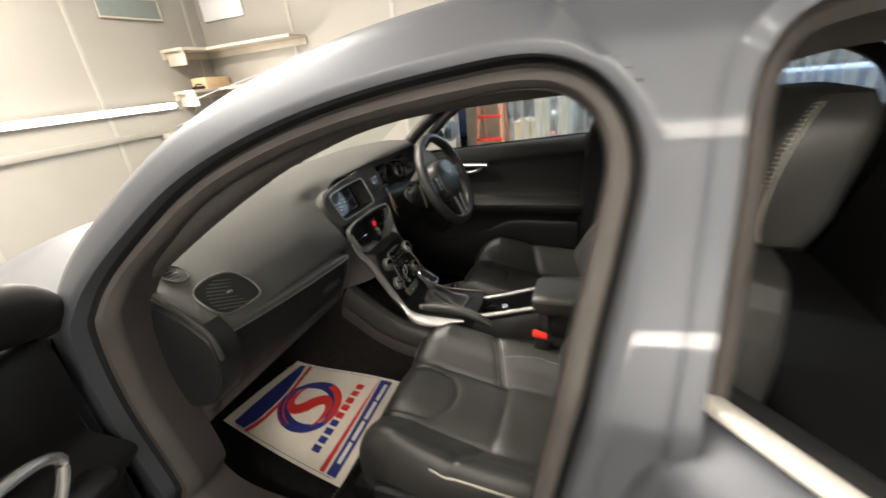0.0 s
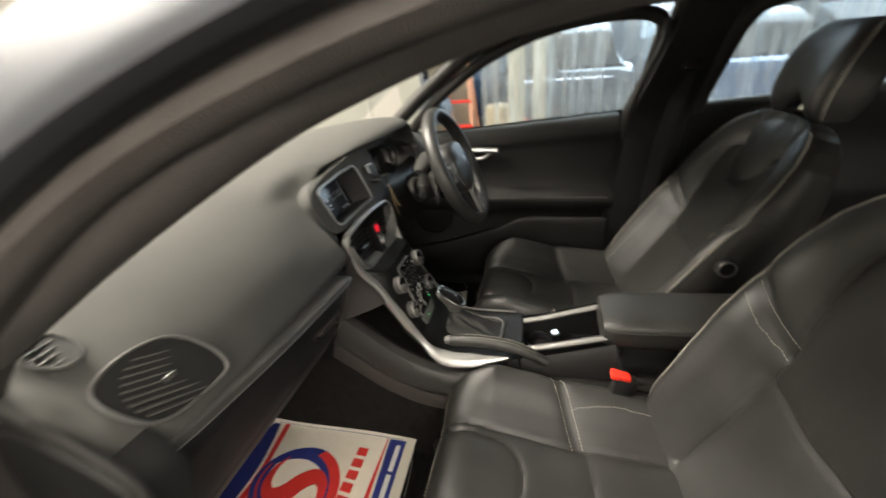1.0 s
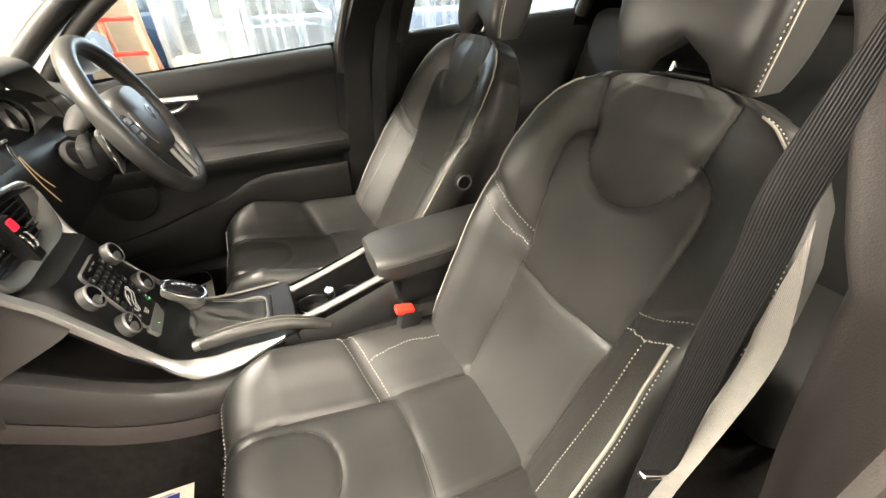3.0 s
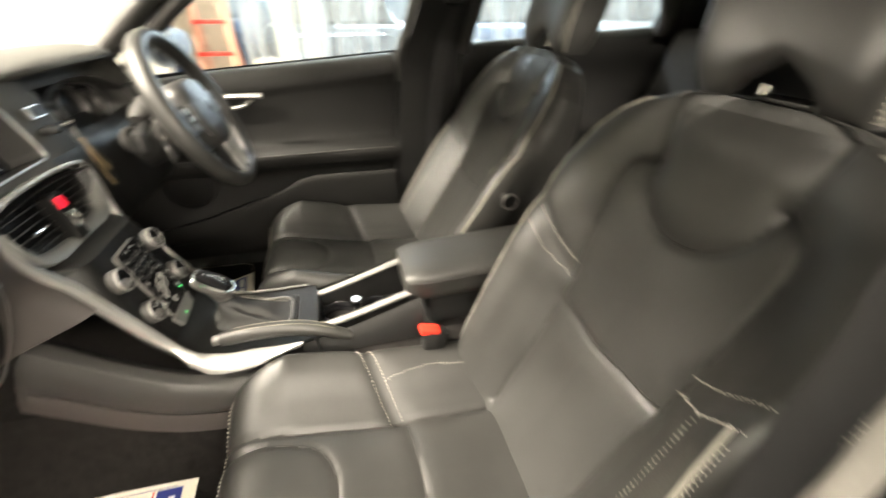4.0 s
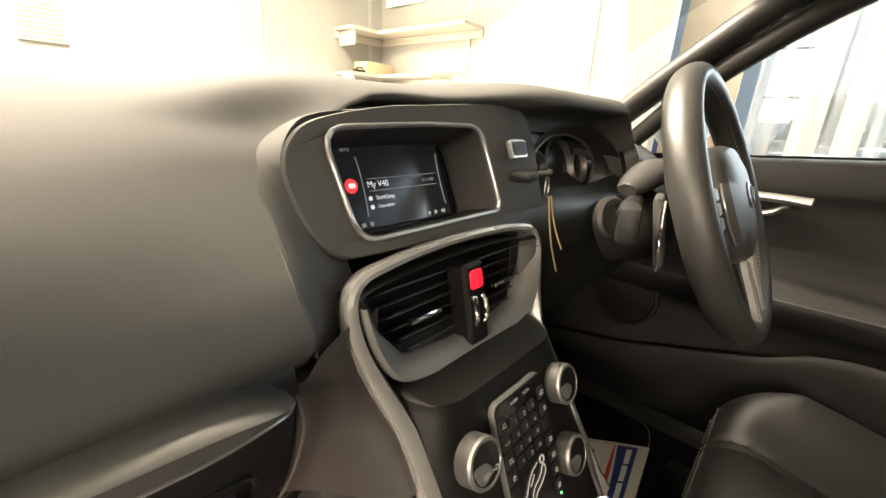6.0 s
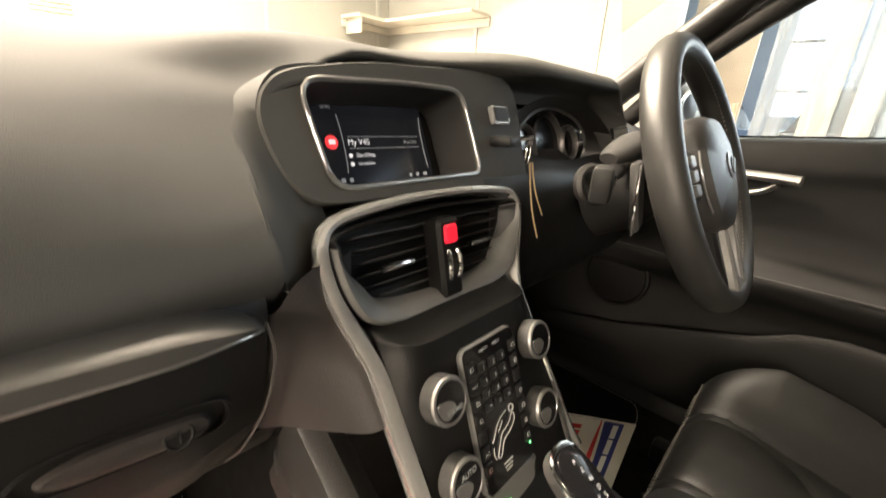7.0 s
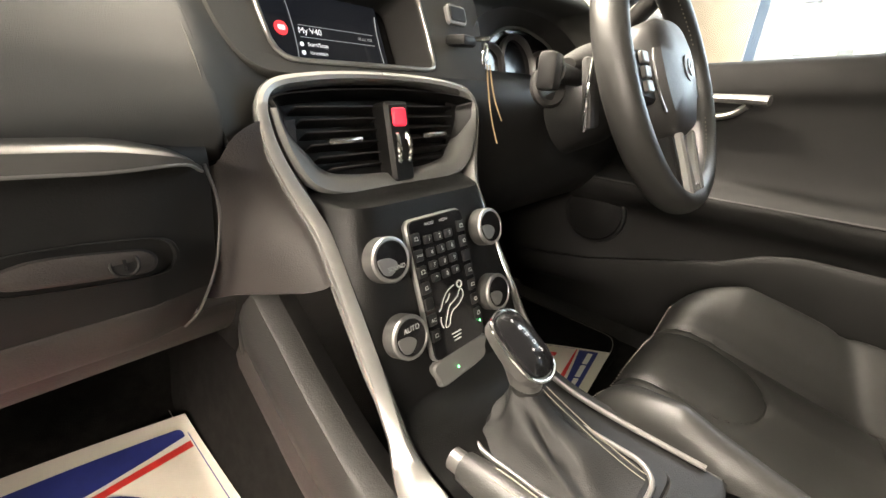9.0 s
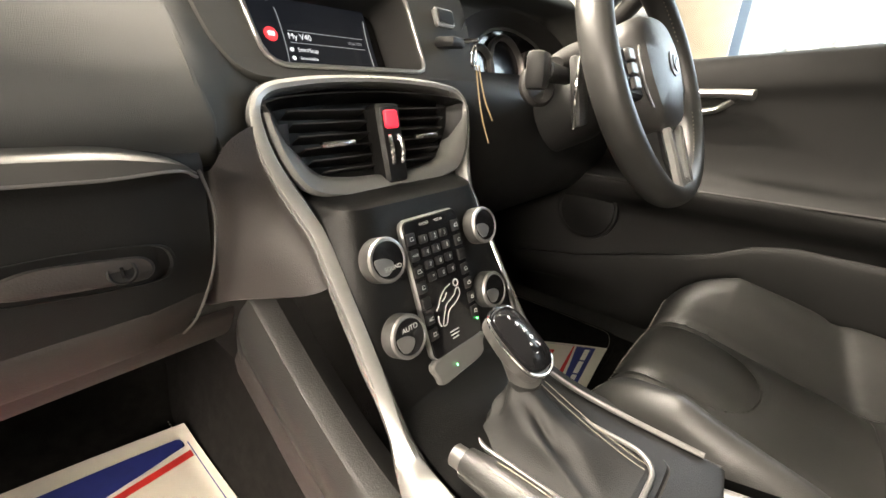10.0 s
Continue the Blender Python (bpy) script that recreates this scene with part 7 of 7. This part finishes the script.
text_on("My V40", 0.0092, lambda x, y: disp_pt(x - 0.031, y - 0.0005), M_UI, dash, "menu_title")
text_on("Start/Stop", 0.0062, lambda x, y: disp_pt(x - 0.025, y - 0.0145), M_UI, dash, "menu_line")
text_on("Unavailable", 0.0048, lambda x, y: disp_pt(x - 0.026, y - 0.0235), M_UI, dash, "menu_line")
text_on("16:42", 0.0056, lambda x, y: disp_pt(x - 0.0635, y + 0.036), M_UIDIM, dash, "menu_clock")
text_on("28 July 2022", 0.0042, lambda x, y: disp_pt(x + 0.043, y - 0.001), M_UIDIM, dash, "menu_date")
for cx_, cy_, w_, h_, m_ in ((0.006, 0.0055, 0.100, 0.0005, M_UIDIM), (0.006, -0.0070, 0.100, 0.0005, M_UIDIM), (-0.060, -0.040, 0.005, 0.004, M_UIDIM), (-0.050, -0.040, 0.004, 0.004, M_UIDIM), (0.034, -0.040, 0.004, 0.004, M_UIDIM), (0.045, -0.040, 0.004, 0.004, M_UIDIM), (0.058, -0.040, 0.006, 0.004, M_UIDIM)):
    part("menu_bar", Build().plate([(cx_ - w_ / 2, cy_ - h_ / 2), (cx_ + w_ / 2, cy_ - h_ / 2), (cx_ + w_ / 2, cy_ + h_ / 2), (cx_ - w_ / 2, cy_ + h_ / 2)], 0.0006, DISP @ Matrix.Translation((0, 0, 0.003)), 0.0001), m_, dash)
for sx, x0 in ((1, -0.0515), (-1, 0.064)):
    part("menu_bracket", Build().tube([disp_pt(x0 - sx * 0.003 + sx * 0.004 * math.cos(q), 0.034 * math.sin(q) - 0.002) for q in np.linspace(-1.1, 1.1, 16)], 0.0005, 5), M_UIDIM, dash)
part("menu_icon", Build().lathe([(0, 0), (0.0075, 0), (0.0071, 0.001), (0, 0.001)], 28, DISP @ Matrix.Translation((-0.064, 0.0, 0.0025))), M_UIRED, dash, "round red menu icon")
part("menu_icon", Build().plate(rrect(0.008, 0.005, 0.0015, 3), 0.0006, DISP @ Matrix.Translation((-0.064, 0.0, 0.0038)), 0.0002), M_UI, dash)
for y_ in (-0.0145, -0.0235):
    part("menu_icon", Build().lathe([(0, 0), (0.0024, 0), (0.0022, 0.0006), (0, 0.0006)], 16, DISP @ Matrix.Translation((-0.0445, y_, 0.003))), M_UI, dash)

# legends on keys, knobs and the gear knob
M_LEGEND = mat("white_legend", (0.62, 0.62, 0.60), 0.5, vary=0.03)
for r_ in range(4):
    for c_ in range(3):
        text_on("123456789*0#"[r_ * 3 + c_], 0.0062, lambda x, y: stk(x - 0.0245 + c_ * 0.0150, y + 0.0247 - r_ * 0.0132, 0.0110), M_LEGEND, console, "key_legend")
text_on("RADIO", 0.0042, lambda x, y: stk(x - 0.018, y + 0.0395, 0.0080), M_LEGEND, console, "key_legend")
text_on("MEDIA", 0.0042, lambda x, y: stk(x + 0.003, y + 0.0395, 0.0080), M_LEGEND, console, "key_legend")
text_on("SOUND", 0.0058, lambda x, y: stk(x - 0.077, y + 0.010, 0.0178), M_LEGEND, console, "knob_legend")
text_on("AUTO", 0.0070, lambda x, y: stk(x - 0.076, y - 0.049, 0.0178), M_LEGEND, console, "knob_legend")
text_on("AC", 0.0050, lambda x, y: stk(x - 0.0405, y - 0.055, 0.0100), M_LEGEND, console, "key_legend")
text_on("NAV", 0.0040, lambda x, y: stk(x - 0.0405, y + 0.0115, 0.0100), M_LEGEND, console, "key_legend")
figures = (
    crom([(0.0085, -0.0375), (0.0095, -0.0435), (0.0060, -0.0480), (-0.0020, -0.0525), (-0.0100, -0.0550), (-0.0150, -0.0600), (-0.0190, -0.0675), (-0.0240, -0.0690), (-0.0245, -0.0655), (-0.0190, -0.0560), (-0.0140, -0.0490), (-0.0060, -0.0460), (0.0010, -0.0425), (0.0040, -0.0385)], 48, True),
    crom([(-0.0020, -0.0300), (-0.0120, -0.0330), (-0.0200, -0.0390), (-0.0260, -0.0470), (-0.0300, -0.0500)], 24),
    crom([(-0.0100, -0.0370), (-0.0150, -0.0420), (-0.0190, -0.0440)], 12),
    crom([(-0.0290, -0.0560), (-0.0300, -0.0620), (-0.0280, -0.0680)], 12),
)
for k, fig in enumerate(figures):
    part("airflow_figure", Build().tube([stk(x, y, 0.0085) for x, y in fig], 0.00055, 5, closed=k == 0), M_LEGEND, console, "white airflow pictogram")
part("airflow_figure", Build().tube([stk(0.0065 + 0.0036 * math.cos(q), -0.0315 + 0.0036 * math.sin(q), 0.0085) for q in np.linspace(0, 2 * math.pi, 16, endpoint=False)], 0.0008, 5, closed=True), M_LEGEND, console)
SIDE_MARKS = ((-0.0405, 0.0280), (-0.0405, -0.0050), (-0.0405, -0.0215), (-0.0405, -0.0710), (0.0265, 0.0280), (0.0265, 0.0115), (0.0265, -0.0215), (0.0265, -0.0380), (0.0265, -0.0545), (0.0265, -0.0710))
for k, (mx, my) in enumerate(SIDE_MARKS):
    w_ = (0.0045, 0.0055, 0.0038)[k % 3]
    part("key_symbol", Build().tube([stk(mx - w_ / 2, my - 0.0015, 0.0099), stk(mx + w_ / 2, my - 0.0015, 0.0099), stk(mx + w_ / 3, my + 0.0018, 0.0099), stk(mx - w_ / 3, my + 0.0018, 0.0099)], 0.00045, 4, closed=True), M_LEGEND, console)
for k in range(3):
    part("menu_line_mark", Build().box(0.014 - 0.002 * k, 0.0010, 0.0008, STK @ pose(-0.011, -0.0790 - 0.0038 * k, 0.0080)), M_LEGEND, console)
M_GREEN = mat("green_lamp", (0.1, 0.8, 0.2), 0.4, emit=(0.1, 1.0, 0.25), power=2.0)
for x_, y_ in ((0.0265, -0.0800), (-0.0200, -0.1140)):
    part("status_lamp", Build().lathe([(0, 0), (0.0012, 0), (0.001, 0.0006), (0, 0.0006)], 10, STK @ Matrix.Translation((x_, y_, 0.0095))), M_GREEN, console, "small green lamp")
for kx, ky in KNOBS:
    sw = crom([(-0.0165, 0.002), (-0.008, 0.003), (-0.001, 0.001), (0.004, -0.004), (0.001, -0.010), (-0.006, -0.0135), (-0.013, -0.010)], 32, True)
    part("knob_inlay", Build().plate(sw, 0.0012, STK @ Matrix.Translation((kx, ky, 0.0162)), 0.0004), M_RIM, console, "silver knob inlay")
for k, ch in enumerate("PRND"):
    text_on(ch, 0.0058, lambda x, y: tuple(KNOB @ Vector((x - 0.004 + 0.0015 * k, y + 0.020 - 0.0088 * k, 0.0150 + 0.0012 * min(k, 2)))), M_LEGEND, lever, "gear_letter")
text_on("+", 0.0075, lambda x, y: tuple(KNOB @ Vector((x - 0.006, y - 0.012, 0.0165))), M_LEGEND, lever, "gear_letter")
text_on("S", 0.0072, lambda x, y: tuple(KNOB @ Vector((x + 0.003, y - 0.015, 0.0165))), M_LEGEND, lever, "gear_letter")
text_on("-", 0.0075, lambda x, y: tuple(KNOB @ Vector((x - 0.006, y - 0.020, 0.0160))), M_LEGEND, lever, "gear_letter")

# road wheels of the car
for wx in (-0.78, 0.78):
    for wy in (0.98, -1.68):
        tm = pose(wx, wy, 0.315, 0, 90 if wx > 0 else -90, 0)
        ty = part("wheel", Build().lathe([(0.20, -0.10), (0.29, -0.10), (0.315, -0.07), (0.315, 0.07), (0.29, 0.10), (0.20, 0.10)], 40, tm), M_SEAL, car, "black tyre on alloy wheel")
        part("wheel_rim", Build().lathe([(0.0, 0.05), (0.05, 0.06), (0.16, 0.05), (0.205, 0.09), (0.205, -0.09), (0.0, -0.09)], 40, tm), M_SILVER, ty, "silver alloy rim")

# stalk, gear paddle and wheel buttons
stalk = part("indicator_stalk", Build().tube(crom([(0.30, -0.040, 0.888), (0.22, -0.058, 0.890), (0.16, -0.076, 0.890)], 12), np.linspace(0.011, 0.014, 12), 14), M_HARD, wheel, "black indicator stalk")
text_on("OK", 0.010, lambda x, y: (0.137 + x * 0.95, -0.0945 + x * 0.31, 0.893 + y), M_LEGEND, wheel, "stalk_legend")
part("stalk_socket", Build().lathe([(0.020, 0.0), (0.026, 0.002), (0.028, 0.010), (0.024, 0.014), (0.018, 0.012)], 32, Matrix.Translation((0.225, -0.030, 0.872)) @ pose(0, 0, 0, 75, 0, -20), caps=False), M_GREY, stalk, "dark ring at the stalk foot")
part("stalk_end", Build().box(0.040, 0.022, 0.040, pose(0.142, -0.082, 0.889, 0, 0, 18), 0.006), M_HARD, stalk, "square stalk end")
paddle = part("gear_paddle", Build().box(0.052, 0.012, 0.085, pose(0.235, -0.092, 0.868, -10, 0, 12), 0.005), M_GREY, wheel, "grey gear paddle")
part("paddle_edge", Build().tube(crom([(0.210, -0.098, 0.908), (0.205, -0.101, 0.868), (0.208, -0.103, 0.824)], 12), 0.0022, 8), M_CHROME, paddle, "bright paddle edge")
part("shroud_top", Build().tube(crom([(0.27, -0.035, 0.905), (0.375, -0.040, 0.925), (0.47, -0.035, 0.905)], 24), [0.030 * math.sin(math.pi * (0.04 + 0.92 * k)) ** 0.4 for k in np.linspace(0, 1, 24)], 18, flat=0.6), M_GREY, wheel, "grey upper shroud")
for sx in (-1, 1):
    for k in range(3):
        part("wheel_button", Build().plate(rrect(0.022, 0.015, 0.003, 3), 0.006, WH @ Matrix.Translation((sx * 0.104, 0.019 - 0.018 * k, 0.005)), 0.0015), M_LIP, wheel, "grey wheel switch")
    b = Build()
    dashes(b, [wh((R - 0.0150) * math.cos(q), (R - 0.0150) * 0.98 * math.sin(q), 0.010) for q in np.linspace(math.pi / 2 - 1.2, math.pi / 2 + 1.2, 60) - (0 if sx > 0 else math.pi)], 0.0075, 0.0009)
    part("rim_stitching", b, M_THREAD, wheel, "grey rim stitching")
    # bright edge of the switch pad, and the silver fork on the lower spoke
    edge = crom([(sx * 0.078, 0.030), (sx * 0.086, 0.005), (sx * 0.084, -0.025), (sx * 0.070, -0.050)], 20)
    part("switch_edge", Build().tube([wh(x, y, 0.013) for x, y in edge], 0.0014, 6), M_RIM, wheel, "thin bright switch edge")
    fork = [(sx * 0.036, -0.086), (sx * 0.026, -0.084), (sx * 0.012, -0.150), (sx * 0.020, -0.166), (sx * 0.034, -0.162), (sx * 0.034, -0.120)]
    part("spoke_trim", Build().plate(crom(fork, 36, True), 0.010, WH @ Matrix.Translation((0, 0, 0.008)), 0.003), M_SILVER, wheel, "silver spoke trim")
part("spoke_trim", Build().plate(rrect(0.044, 0.014, 0.004), 0.009, WH @ Matrix.Translation((0, -0.160, 0.008)), 0.003), M_SILVER, wheel, "silver spoke trim")

# carpet mats under the paper
for sx, lab in ((-1, "black carpet mat on the passenger floor"), (1, "black carpet mat on the driver floor")):
    mt = thing("floor_mat", (sx * 0.44, 0.15, 0.275), lab, "floor mat", "floor mats")
    cor = crom([(0.188, 0.58), (0.185, 0.30), (0.190, -0.02), (0.215, -0.10), (0.45, -0.11), (0.66, -0.09), (0.69, 0.0), (0.69, 0.30), (0.66, 0.50), (0.45, 0.60), (0.25, 0.62)], 80, True)
    mc = cor.mean(0)

    def mat_z(y):
        return 0.2835 + (0.25 * (y - 0.40) ** 1.6 if y > 0.40 else 0.0)

    part("carpet_sheet", Build().grid([[(sx * p[0], p[1], mat_z(p[1]) - d) for p in mc + (cor - mc) * k] for k, d in ((1.0, 0.006), (1.0, 0.001), (0.985, 0.0), (0.7, 0.0), (0.35, 0.0), (0.02, 0.0))], wrap=True), M_CARPET, mt)
    b = Build()
    dashes(b, [(sx * p[0], p[1], mat_z(p[1]) + 0.0012) for p in mc + (np.concatenate([cor, cor[:1]]) - mc) * 0.965], 0.008, 0.0009)
    part("mat_stitching", b, M_STITCH, mt, "pale edge stitching")

# tail of the car
rows = []
for y, z, w in crom([(-1.99, 1.31, 0.56), (-2.06, 1.24, 0.60), (-2.14, 1.06, 0.68), (-2.19, 0.90, 0.76), (-2.21, 0.70, 0.80), (-2.20, 0.45, 0.80), (-2.14, 0.28, 0.78)], 24):
    rows.append([(w * u, y + 0.10 * abs(u) ** 3, z - 0.03 * u * u) for u in np.linspace(-1, 1, 24)])
tail_gate = part("tailgate", Build().grid(rows), M_PAINT, car, "grey painted tailgate")
part("rear_window", Build().grid([[(w * u * 0.86, y - 0.008 + 0.10 * abs(u) ** 3, z - 0.03 * u * u) for u in np.linspace(-1, 1, 16)] for y, z, w in ((-2.045, 1.26, 0.59), (-2.09, 1.18, 0.62), (-2.135, 1.08, 0.66), (-2.16, 1.00, 0.70))]), M_GLOSS, tail_gate, "dark rear window")
part("rear_side", Build().grid([[(0.80 + 0.055 * k if z < 0.9 else 0.80 - 0.42 * (z - 0.95), y + 0.02 * k, z) for k, z in ((0.6, 0.3), (1.4, 0.5), (1.5, 0.7), (1.2, 0.88), (0.0, 0.98), (0.0, 1.15), (0.0, 1.32))] for y in np.linspace(-1.66, -2.14, 8)]), M_PAINT, car, "grey painted rear quarter")
